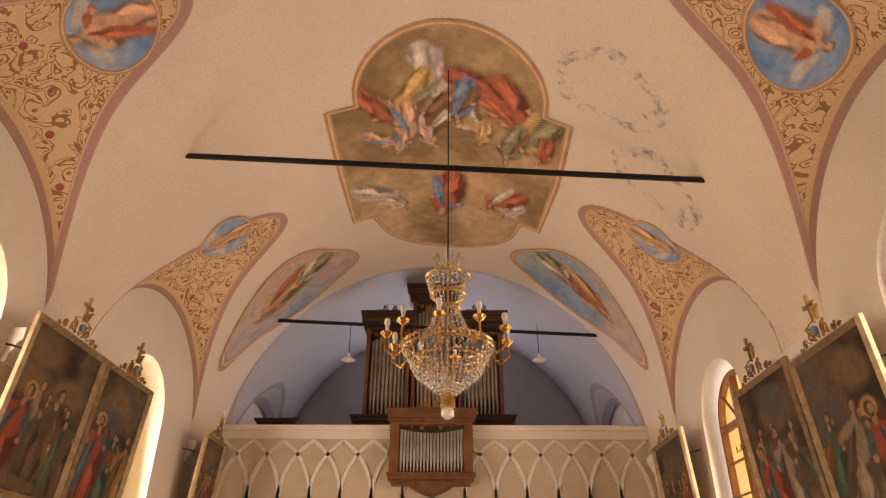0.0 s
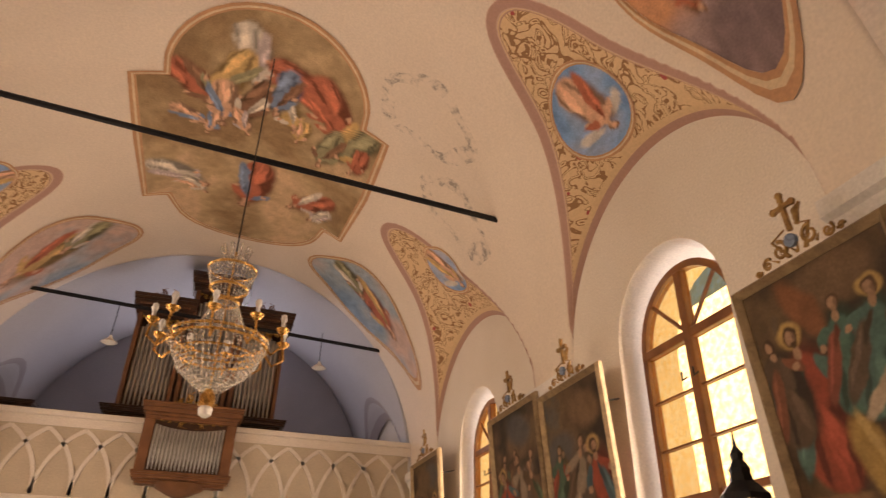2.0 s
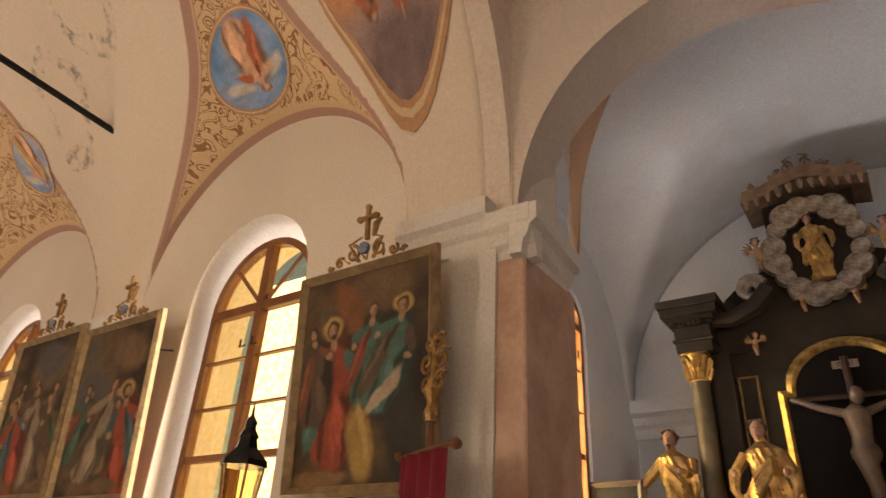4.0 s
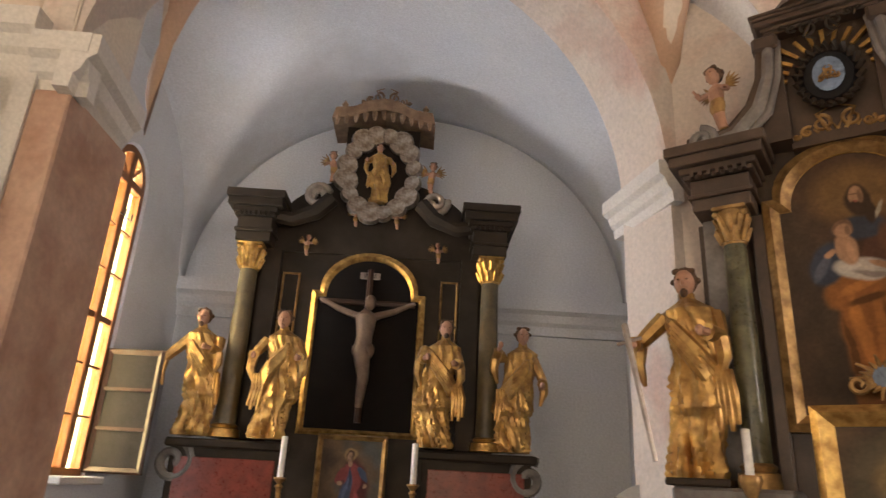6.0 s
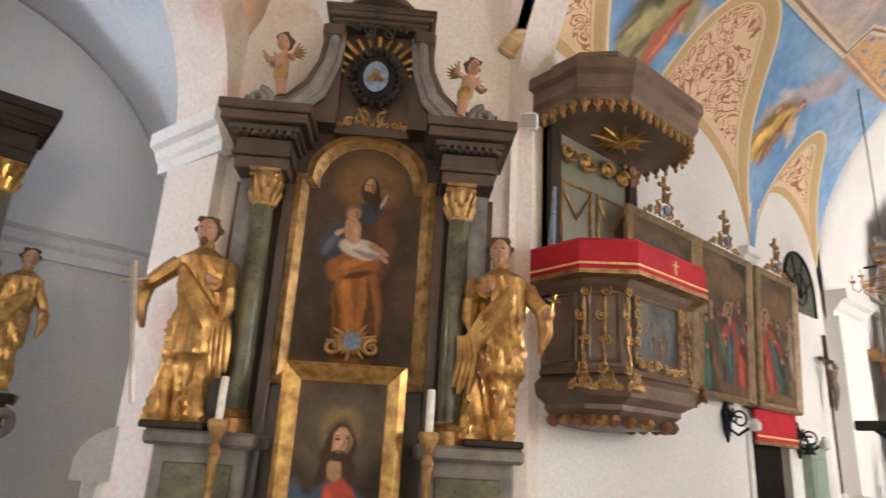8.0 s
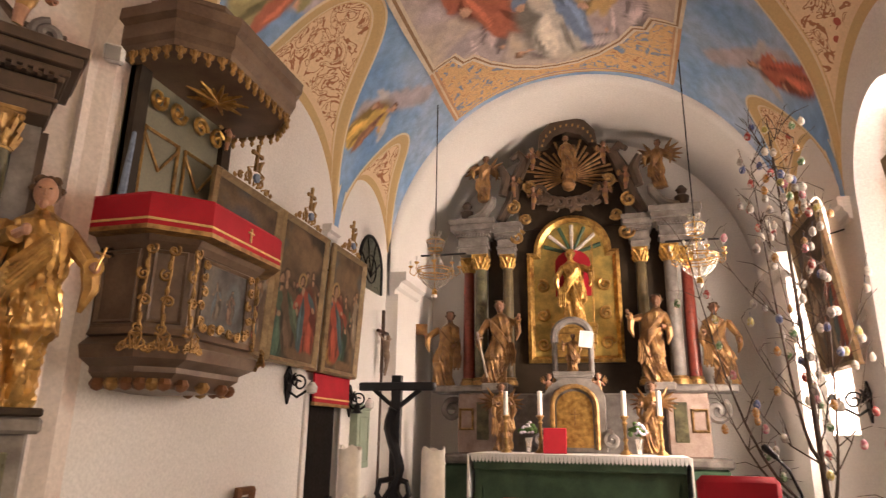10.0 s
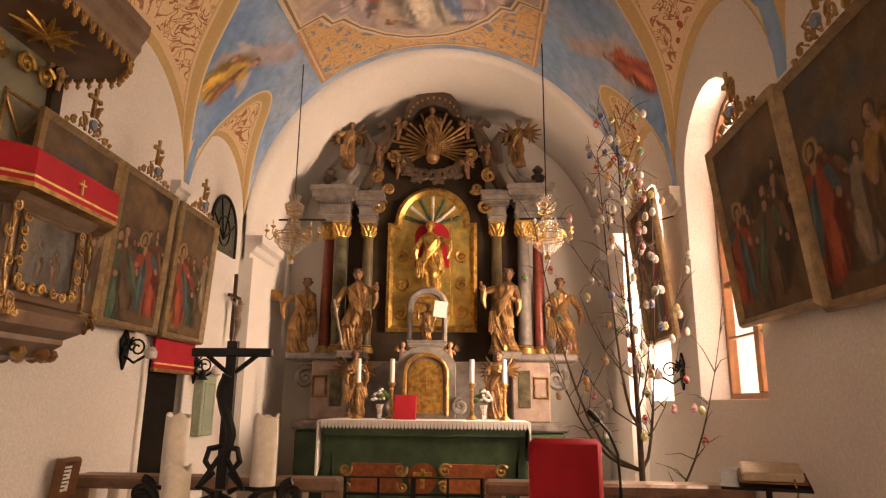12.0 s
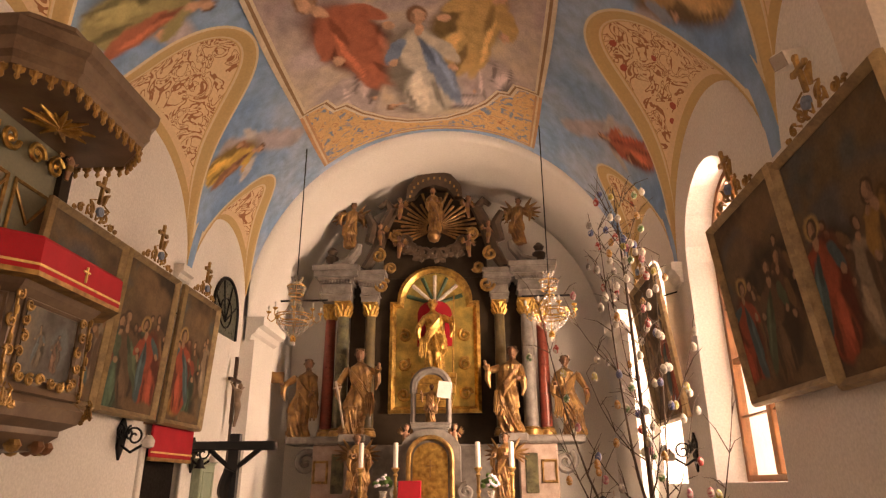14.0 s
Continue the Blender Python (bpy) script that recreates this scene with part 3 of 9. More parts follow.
def figure_bm(fn, cx, cy, h, rot, robe, cloak, seed, halo=False, off=0.004, wide=1.0, wings=False):
    """A plain painted robed shape with head, arms and cloak; height h along the rotated v axis."""
    bm = bmesh.new()
    rng = random.Random(seed)
    c, s = math.cos(rot), math.sin(rot)

    def b(u, v, rx, ry, r, k, mi, wob=0.12):
        blob(bm, fn, cx + (u * c - v * s) * h, cy + (u * s + v * c) * h, rx * h * wide, ry * h, rot + r, seed * 31 + k, off + 0.0012 * k, mi, wob)
    if wings:
        b(-0.17, 0.2, 0.17, 0.08, 0.6, 0, WHITE)
        b(0.17, 0.2, 0.17, 0.08, -0.6, 0, WHITE)
    lean = rng.uniform(-0.25, 0.25)
    knee = rng.choice((-1, 1))
    b(0.02 * knee, -0.30, 0.12, 0.2, lean, 1, robe, 0.22)
    b(0.06 * knee, -0.12, 0.12, 0.17, 0.5 * knee + lean, 2, robe, 0.2)
    b(0.0, 0.08, 0.105, 0.17, lean, 3, robe, 0.1)
    b(-0.09 * knee, -0.12, 0.075, 0.31, 0.3 * knee, 4, cloak, 0.3)
    b(-0.03 * knee, 0.02, 0.05, 0.2, 0.85 * knee, 5, cloak, 0.3)
    for q in range(9):
        low = q < 6
        b(rng.uniform(-0.11, 0.11), rng.uniform(-0.36, -0.02) if low else rng.uniform(0.0, 0.18), rng.uniform(0.006, 0.014), rng.uniform(0.06, 0.15), lean + rng.uniform(-0.5, 0.5) + 0.3 * knee, 6, (SHADE, LIT, robe, SHADE, cloak)[q % 5], 0.35)
    for sd in (-1, 1):
        up = rng.choice((-0.06, 0.0, 0.14))
        b(sd * 0.13, 0.13 + 0.4 * up, 0.04, 0.11, sd * (0.5 + 5 * max(0, up)), 7, robe if sd == knee else cloak, 0.15)
        b(sd * 0.19, 0.07 + up, 0.022, 0.06, sd * (0.9 + 3 * max(0, up)), 8, FLESH, 0.1)
    if halo:
        b(0.0, 0.35, 0.07 / wide, 0.07, 0, 7, HALO, 0.0)
    nod = rng.uniform(-0.03, 0.03)
    b(nod * 0.5, 0.275, 0.026, 0.05, 0, 7, FLESH, 0.05)
    b(nod, 0.343, 0.038 / wide, 0.047, 0, 8, BROWN, 0.14)
    b(nod * 1.4, 0.333, 0.026 / wide, 0.036, 0.1, 9, FLESH, 0.06)
    b(nod * 1.9, 0.315, 0.014 / wide, 0.016, 0, 10, SHADE if seed % 2 else FLESH, 0.2)
    return bm


COLS = [(0.46, 0.15, 0.09), (0.19, 0.26, 0.40), (0.58, 0.39, 0.17), (0.30, 0.28, 0.17), (0.62, 0.56, 0.48), (0.66, 0.40, 0.27), (0.24, 0.13, 0.08), (0.50, 0.42, 0.42)]
GROUND = {"dusk": [(0.28, (0.30, 0.20, 0.11)), (0.5, (0.46, 0.34, 0.20)), (0.7, (0.62, 0.44, 0.28))],
          "lilac": [(0.3, (0.42, 0.33, 0.34)), (0.5, (0.56, 0.47, 0.42)), (0.7, (0.66, 0.55, 0.40))],
          "oval": [(0.3, (0.22, 0.34, 0.50)), (0.5, (0.36, 0.43, 0.50)), (0.72, (0.60, 0.44, 0.38))],
          "storm": [(0.3, (0.22, 0.16, 0.17)), (0.5, (0.40, 0.29, 0.29)), (0.7, (0.62, 0.32, 0.18))],
          "sky": [(0.3, (0.13, 0.24, 0.50)), (0.5, (0.20, 0.36, 0.64)), (0.75, (0.42, 0.46, 0.60))]}


def fresco(name, vault, outline, centre, field, label, figures=(), border=0.09, light=True, lift=0.0, extra=(), rims=None):
    """A painting laid on a vault: field, moulded border, and painted shapes (x, y, height, rot, robe, cloak, wings)."""
    def fn(u, v, off):
        return vault.point(u, v, 0.006 + lift + off)
    root = empty(name, Matrix(), label, "fresco")
    c = Vector(centre)
    pts = []
    painted = isinstance(field, str)
    size = max((Vector(p) - c).length for p in outline)
    step = min(0.05, size / 20) if painted else 0.16
    for a, b in zip(outline, list(outline[1:]) + list(outline[:1])):
        k = max(1, int((Vector(b) - Vector(a)).length / step))
        pts += [Vector(a).lerp(Vector(b), q / k) for q in range(k)]

    def strip(k0, k1, off):
        bm = bmesh.new()
        grid = [[bm.verts.new(fn(*(c + (p - c) * k + (p - c).normalized() * d), off)) for p in pts] for k, d in ((k0[0], k0[1]), (k1[0], k1[1]))]
        n = len(pts)
        for i in range(n):
            bm.faces.new((grid[0][i], grid[1][i], grid[1][(i + 1) % n], grid[0][(i + 1) % n]))
        return bm
    bm = bmesh.new()
    nr = max(20, int(size / 0.035)) if painted else 10
    rings = [[bm.verts.new(fn(*(c + (p - c) * (k / nr)), 0)) for p in pts] for k in range(1, nr + 1)]
    mid = bm.verts.new(fn(*c, 0))
    n = len(pts)
    for i in range(n):
        bm.faces.new((mid, rings[0][i], rings[0][(i + 1) % n]))
    for a, b in zip(rings, rings[1:]):
        for i in range(n):
            bm.faces.new((a[i], b[i], b[(i + 1) % n], a[(i + 1) % n]))
    if painted:
        strokes = [(float(vault.arc(q[0])), *q[1:]) for q in extra]
        for k, (x, y, h, rot, robe, cloak, wings) in enumerate(figures):
            strokes += robed(float(vault.arc(x)), y, h * ((1.85 if h < 0.8 else 1.5) if h > 0.45 else 1.4), rot, COLS[robe], COLS[cloak], COLS[FLESH], COLS[BROWN], k + int(abs(x * 100)), None, (0.60, 0.56, 0.52) if wings else None)
        ground, field = GROUND[field], LIME
    fo = part("field", bm, field, root)
    if painted:
        xy = np.empty(len(fo.data.vertices) * 3)
        fo.data.vertices.foreach_get("co", xy)
        set_pigment(fo.data, pigments(vault.arc(xy[0::3]), xy[1::3], ground, strokes, 1.3, int(abs(centre[0]) * 10), 0.07, 7.0))
    edge, thin = rims or (P_BORDER, P_BORDER_LIGHT)
    part("border", strip((1, 0), (1, border), 0.004), edge, root, "painted border")
    if light:
        part("border_line", strip((1, border * 0.3), (1, border * 0.6), 0.008), thin, root, "painted border line")
    return root


def ellipse(cx, cy, rx, ry, rot=0.0, n=32, lobes=0.0):
    out = []
    for i in range(n):
        a = 2 * math.pi * i / n
        k = 1 + lobes * math.cos(4 * a)
        u, v = rx * k * math.cos(a), ry * k * math.sin(a)
        out.append((cx + u * math.cos(rot) - v * math.sin(rot), cy + u * math.sin(rot) + v * math.cos(rot)))
    return out


# nave frescoes
oa = [(1.38, -6.1), (1.06, -6.1)] + [(0.03 + 1.03 * math.cos(a), -6.0 + 1.02 * math.sin(a)) for a in [math.pi * k / 20 for k in range(1, 20)]] + [(-1.0, -6.1), (-1.27, -6.1), (-1.27, -7.2), (-1.2, -8.4), (-0.95, -8.4)]
oa += [(0.06 - 0.98 * math.cos(a), -8.5 - 0.95 * math.sin(a)) for a in [math.pi * k / 16 for k in range(1, 16)]] + [(1.1, -8.4), (1.38, -8.4), (1.38, -7.2)]
fresco("ceiling_fresco", nave, oa, (0.05, -7.0), "dusk", "large ceiling fresco of clouds and robed shapes", [
    (0.25, -5.72, 0.62, 2.9, WHITE, CLOUD, False), (0.82, -6.2, 0.55, 2.4, RED, BROWN, False), (0.5, -6.05, 0.62, 3.6, OCHRE, GREEN, False), (0.52, -6.5, 0.5, 3.1, FLESH, BLUE, False), (0.85, -6.75, 0.42, 2.2, FLESH, BLUE, False), (0.2, -6.38, 0.55, 3.5, BROWN, WHITE, False), (0.3, -6.75, 0.4, 2.8, FLESH, CLOUD, False), (0.62, -6.85, 0.36, 3.4, FLESH, BLUE, False),
    (-0.45, -5.98, 0.72, 2.2, RED, RED, False), (-0.7, -6.15, 0.7, 2.7, RED, RED, False), (-0.92, -6.5, 0.66, 3.7, GREEN, OCHRE, False), (-0.72, -6.75, 0.5, 3.3, GREEN, BROWN, False), (-0.18, -6.35, 0.5, 2.7, OCHRE, WHITE, False), (-0.4, -6.65, 0.36, 3.4, OCHRE, FLESH, False), (-0.1, -6.1, 0.5, 3.3, BLUE, BROWN, False), (-1.1, -6.7, 0.45, 3.4, RED, RED, False),
    (0.98, -7.95, 0.55, 2.2, WHITE, CLOUD, False), (0.8, -8.2, 0.4, 2.4, WHITE, FLESH, False), (0.08, -8.05, 0.72, 3.3, RED, BLUE, False), (-0.7, -8.0, 0.52, 3.9, RED, WHITE, False), (-0.85, -8.2, 0.42, 3.7, WHITE, CLOUD, False)])
fresco("ceiling_fresco", nave, ellipse(-2.28, -2.35, 0.5, 0.52, 0, 40, 0.06), (-2.28, -2.35), "storm", "round fresco of clouds and flames near the crossing", [(-2.1, -2.3, 0.5, 1.5, BROWN, CLOUD, False), (-2.5, -2.3, 0.3, 1.5, RED, RED, False), (-2.5, -2.55, 0.25, 1.3, BROWN, RED, False)], 0.06)
for sx, name in ((-1, "left"), (1, "right")):
    cx = 0.28 + sx * 2.12
    fresco("oval_fresco", nave, ellipse(cx, -9.36, 0.80, 0.66, sx * 0.1, 40, 0.08), (cx, -9.36), "oval", "lobed oval fresco of a robed shape in clouds", [(cx + sx * 0.15, -9.3, 0.95, sx * 1.4 + math.pi, RED if sx < 0 else OCHRE, OCHRE if sx < 0 else RED, False), (cx - sx * 0.25, -9.2, 0.5, sx * 1.0 + math.pi, GREEN, WHITE, False)], 0.07)
    for mx, my, r in (((-2.54, -3.86, 0.33), (-2.4, -7.12, 0.30)) if sx < 0 else ((2.72, -4.04, 0.33), (2.78, -7.3, 0.30))):
        fresco("medallion", nave, ellipse(mx, my, r * 0.8, r * 1.2), (mx, my), "sky", "round blue medallion with a winged child shape", [(mx, my, 0.46 + r * 0.3, sx * -1.4, FLESH, OCHRE if my < -6 else RED, True)], 0.035)
    # bands and scrolls beside the medallions stay in the vault paint
# chancel frescoes
xc, hw = -0.66, 1.3
side = [(hw, 6.62), (1.06, 6.64), (1.0, 6.84), (0.88, 6.86), (0.74, 7.14), (0.5, 7.42), (0.25, 7.58), (0.0, 7.62)]
oc = [(xc + x, y) for x, y in side] + [(xc - x, y) for x, y in side[-2::-1]] + [(xc - hw, 5.8), (xc - hw, 5.2), (xc - hw, 4.1), (xc - hw, 3.4), (xc, 3.3), (xc + hw, 3.4), (xc + hw, 4.1), (xc + hw, 5.2), (xc + hw, 5.8)]
P_APRICOT = painting_mat("painted_apricot_ornament", [(0.36, (0.20, 0.28, 0.42)), (0.45, (0.66, 0.42, 0.20)), (0.6, (0.74, 0.48, 0.24)), (0.72, (0.45, 0.20, 0.10))], 9.0, 3.0, 0.8)
rect = [(xc + hw, 6.45), (xc + hw, 7.1), (xc + hw, 7.84), (xc + 0.6, 7.84), (xc, 7.84), (xc - 0.6, 7.84), (xc - hw, 7.84), (xc - hw, 7.1), (xc - hw, 6.45), (xc, 6.45)]
fresco("ornament_panel", chancel, rect, (xc, 7.1), P_APRICOT, "painted apricot and blue ornament below the fresco", (), 0.08)
fresco("ceiling_fresco", chancel, oc, (xc, 5.6), "lilac", "large chancel fresco of a crowned robed shape in clouds", [
    (xc - 0.75, 6.95, 0.7, 0.3, CLOUD, CLOUD, False), (xc + 0.8, 6.9, 0.8, 0.3, CLOUD, CLOUD, False), (xc + 0.1, 7.2, 0.9, 1.5, CLOUD, CLOUD, False), (xc - 0.55, 5.9, 1.5, math.pi - 0.5, RED, RED, False), (xc + 0.62, 5.85, 1.4, math.pi + 0.5, OCHRE, OCHRE, False), (xc + 0.05, 6.5, 1.45, math.pi, WHITE, BLUE, False),
    (xc - 0.05, 4.6, 0.9, math.pi, WHITE, OCHRE, True), (xc - 0.8, 4.6, 0.9, math.pi - 0.4, BLUE, RED, False), (xc + 0.8, 4.5, 0.9, math.pi + 0.4, GREEN, BROWN, False)], 0.10, True, 0.014,
    [(xc + 0.35 * math.sin(q * 2.1) * (1 + q % 3), 4.0 + 0.24 * q, 0.5, 0.22, 0.3 * math.sin(q), shade((0.52, 0.44, 0.45), 0.75 + 0.12 * (q % 5)), 0.9) for q in range(15)],
    (surface("cream_painted_moulding", (0.76, 0.68, 0.54), (0.66, 0.56, 0.42), 4, 40, 0.8), surface("umber_painted_line", (0.36, 0.22, 0.12), None, 4, 40, 0.8)))
# mould stains on the nave vault
mould, nt, p = mat_new("mould_stain")
v = coords(nt)
spots = noise_fac(nt, v, 9, 8, 0.75)
col = ramp(nt, spots, [(0.40, (0.34, 0.30, 0.27)), (0.48, (0.66, 0.58, 0.50)), (0.58, (0.77, 0.67, 0.575))])
nt.links.new(col, p.inputs["Base Color"])
p.inputs["Roughness"].default_value = 0.9
for k, (mx, my, r0, r1) in enumerate(((-1.55, -5.3, 0.34, 0.46), (-2.15, -6.15, 0.25, 0.36))):
    bm = bmesh.new()
    n = 40
    rings = []
    for q in range(5):
        ring = []
        for i in range(n):
            a = 2 * math.pi * i / n
            r = r0 + (r1 - r0) * q / 4 * (1 + 0.2 * math.sin(3 * a + q)) + 0.03 * math.sin(5 * a + k)
            ring.append(bm.verts.new(nave.point(mx + r * 1.1 * math.cos(a), my + r * math.sin(a), 0.004)))
        rings.append(ring)
    for a, b in zip(rings, rings[1:]):
        for i in range(n):
            if (i * 7 + k) % 11 > 0:
                bm.faces.new((a[i], b[i], b[(i + 1) % n], a[(i + 1) % n]))
    thing("mould_stain", bm, mould, "grey ring-shaped mould stain on the vault plaster", "stain", kind="structure")


# ---- framed wall paintings ----
def frame_bm(w, h, bar, depth, steps=((0.0, 0.55), (0.35, 1.0), (0.7, 0.7), (1.0, 0.45))):
    """Moulded rectangular frame of outer size w x h, face towards -y."""
    bm = bmesh.new()
    loops = []
    for inset, d in steps:
        i = inset * bar
        loops.append([bm.verts.new((sx * (w / 2 - i), -depth * d, sz * (h / 2 - i))) for sx, sz in ((-1, -1), (1, -1), (1, 1), (-1, 1))])
    loops.insert(0, [bm.verts.new((sx * w / 2, 0, sz * h / 2)) for sx, sz in ((-1, -1), (1, -1), (1, 1), (-1, 1))])
    loops.append([bm.verts.new((sx * (w / 2 - bar), 0, sz * (h / 2 - bar))) for sx, sz in ((-1, -1), (1, -1), (1, 1), (-1, 1))])
    for a, b in zip(loops, loops[1:] + loops[:1]):
        for i in range(4):
            bm.faces.new((a[i], a[(i + 1) % 4], b[(i + 1) % 4], b[i]))
    return bm


def cross_bm(h, w, t, at=(0, 0, 0), flare=True):
    bm = bmesh.new()
    x, y, z = at
    box(bm, x - t / 2, x + t / 2, y - t / 2, y + t / 2, z, z + h)
    box(bm, x - w / 2, x + w / 2, y - t / 2, y + t / 2, z + h * 0.62, z + h * 0.62 + t)
    if flare:
        for cx, cz in ((x - w / 2, z + h * 0.62 + t / 2), (x + w / 2, z + h * 0.62 + t / 2), (x, z + h)):
            lathe(bm, [(0.2 * t, -t * 0.5), (t * 0.9, -t * 0.4), (t * 0.9, t * 0.4), (0.2 * t, t * 0.5)], (cx, y, cz), 8, pose(0, 0, 0, 90))
    return bm


def scroll_bm(bm, cx, y, cz, r, turns=1.4, start=0.0, thick=0.012, flip=1, depth=1.0):
    pts, rad = [], []
    n = int(14 * turns)
    for i in range(n + 1):
        a = start + flip * 2 * math.pi * turns * i / n
        k = r * (1 - 0.78 * i / n)
        pts.append((cx + k * math.cos(a), y - 0.3 * thick * i / n * depth, cz + k * math.sin(a)))
        rad.append(thick * (1 - 0.5 * i / n))
    tube(bm, pts, rad, 6)
    lathe(bm, [(0.001, -thick), (thick * 1.3, 0), (0.001, thick)], pts[-1], 6, pose(0, 0, 0, 90))


def crest_bm(w, h, y=-0.03):
    """Carved gilt scrollwork, symmetrical, standing on z = 0."""
    bm = bmesh.new()
    for s in (-1, 1):
        scroll_bm(bm, s * w * 0.16, y, h * 0.42, h * 0.30, 1.3, 1.5 if s > 0 else 1.6, h * 0.07, s)
        scroll_bm(bm, s * w * 0.32, y, h * 0.22, h * 0.20, 1.2, 0.8, h * 0.06, -s)
        scroll_bm(bm, s * w * 0.44, y, h * 0.12, h * 0.12, 1.2, 0.2, h * 0.05, s)
        tube(bm, [(s * w * 0.08, y, h * 0.1), (s * w * 0.2, y - 0.01, h * 0.75), (s * w * 0.06, y, h * 0.95)], [h * 0.06, h * 0.05, h * 0.03], 6)
        for q in range(5):
            tube(bm, [(s * w * 0.1 * q, y, 0.02), (s * w * (0.1 * q + 0.05), y - 0.015, h * (0.36 - 0.06 * q))], [h * 0.05, h * 0.015], 5)
    return bm


frame_mat = surface("silvered_gilt_frame", (0.40, 0.29, 0.16), (0.24, 0.17, 0.10), 14, 80, 0.45, 0.35, 0.3)


def station(m, w, h, seed, lean=8, crest=True, canvas=None, frame_material=None, figures=5, label="dark station painting in gilt frame with crest and cross", bar=0.055, strokes=None):
    root = empty("wall_painting", m @ pose(0, 0, 0, lean), label, "painting", "station paintings" if crest else "")
    part("frame", frame_bm(w, h, bar, 0.06), frame_material or frame_mat, root, "moulded gilt frame")
    rng = random.Random(seed)
    if canvas is None or strokes:
        lay = list(strokes or [])
        if not strokes:
            # far group, buildings and a main shape with halo
            lay += [(rng.uniform(-0.3, 0.3) * w, rng.uniform(0.1, 0.35) * h, 0.3 * w, 0.14 * h, rng.uniform(-0.4, 0.4), rng.choice(((0.13, 0.085, 0.05), (0.08, 0.075, 0.07), (0.16, 0.10, 0.055))), 0.9) for _ in range(3)]
            xs = [(-0.32 + 0.64 * k / 5 + rng.uniform(-0.04, 0.04)) * w for k in range(6)]
            rng.shuffle(xs)
            for k, x in enumerate(xs):
                main = k == 5
                robe, cloak = ((0.26, 0.055, 0.03), (0.05, 0.09, 0.10)) if main else rng.choice((((0.09, 0.05, 0.03), (0.14, 0.08, 0.04)), ((0.10, 0.06, 0.035), (0.06, 0.085, 0.05)), ((0.24, 0.14, 0.045), (0.10, 0.06, 0.03)), ((0.05, 0.09, 0.06), (0.20, 0.05, 0.03)), ((0.22, 0.17, 0.12), (0.08, 0.05, 0.03))))
                lay += robed(x, (rng.uniform(-0.14, 0.0) if k < 3 else rng.uniform(-0.2, -0.1)) * h, h * (0.5 if k < 3 else 0.66), rng.uniform(-0.3, 0.3), robe, cloak, (0.30, 0.18, 0.11), (0.06, 0.035, 0.02), seed * 17 + k, (0.34, 0.22, 0.09) if main else None, None, 0.8, k < 3)
            lay += [(rng.uniform(-0.35, 0.35) * w, -0.42 * h, 0.22 * w, 0.05 * h, 0, (0.14, 0.085, 0.045), 0.9) for _ in range(2)]
        painted_panel("canvas", root, -w / 2 + bar, w / 2 - bar, -h / 2 + bar, lambda x: h / 2 - bar, 0.0, 0.022, [(0.30, (0.028, 0.019, 0.013)), (0.48, (0.075, 0.048, 0.030)), (0.62, (0.13, 0.085, 0.045)), (0.78, (0.075, 0.075, 0.068))], lay, "dark oil canvas", seed)
    else:
        part("canvas", B(-w / 2 + bar, w / 2 - bar, -0.022, 0.0, -h / 2 + bar, h / 2 - bar), canvas, root, "dark oil canvas")
    if crest:
        for s in (-1, 1):
            part("hanger", tube(bmesh.new(), [(s * w * 0.3, 0.0, 0.3 * h), (s * w * 0.3, 0.32, 0.34 * h)], 0.008, 5), black_iron, root, "iron wall hanger")
    if crest:
        part("crest", crest_bm(w * 0.62, 0.17), gold_dull, root, "carved gilt scroll crest", True, pose(0, 0, h / 2))
        part("crest_stone", lathe(bmesh.new(), [(0.002, -0.02), (0.035, -0.012), (0.035, 0.012), (0.002, 0.02)], (0, 0, 0), 12, pose(0, 0, 0, 90)), P_BLUE, root, "blue oval shield", True, pose(0, -0.05, h / 2 + 0.08))
        part("cross", cross_bm(0.2, 0.12, 0.022, (0, -0.03, 0.14)), gold_dull, root, "small gilt cross", True, pose(0, 0, h / 2))
        tube_bm = tube(bmesh.new(), [(0.05, -0.03, 0.15), (0.06, -0.03, 0.22), (0.1, -0.03, 0.25)], [0.012, 0.02, 0.008], 6)
        part("crest_figure", tube_bm, gold_dull, root, "", True, pose(0, 0, h / 2))
    return root


L, R = 90, -90
# the near nave painting: a haloed shape in red and green, mourners and a pale bending arm
w, h, flesh_c = 0.96, 1.2, (0.34, 0.21, 0.13)
supper = [(0.28 * w, 0.33 * h, 0.1 * w, 0.09 * h, 0, (0.06, 0.04, 0.028), 0.3), (0.1 * w, 0.36 * h, 0.35 * w, 0.14 * h, 0.1, (0.15, 0.095, 0.055), 0.9), (-0.1 * w, 0.3 * h, 0.1 * w, 0.2 * h, 0.5, (0.20, 0.085, 0.04), 0.9)]
supper += robed(-0.2 * w, -0.06 * h, 0.72 * h, 0.05, (0.27, 0.06, 0.035), (0.07, 0.14, 0.12), flesh_c, (0.07, 0.04, 0.02), 3, (0.42, 0.28, 0.10), None, 0.85)
supper += robed(0.05 * w, 0.08 * h, 0.5 * h, -0.1, (0.06, 0.13, 0.10), (0.20, 0.06, 0.04), flesh_c, (0.09, 0.05, 0.03), 8, None, None, 0.85)
supper += robed(0.2 * w, 0.06 * h, 0.56 * h, -0.25, (0.07, 0.14, 0.12), (0.10, 0.07, 0.05), flesh_c, (0.09, 0.05, 0.03), 10, (0.42, 0.28, 0.10), None, 0.85)
supper += robed(-0.34 * w, 0.02 * h, 0.5 * h, 0.1, (0.09, 0.06, 0.04), (0.18, 0.07, 0.04), flesh_c, (0.06, 0.035, 0.02), 14, None, None, 0.85, True)
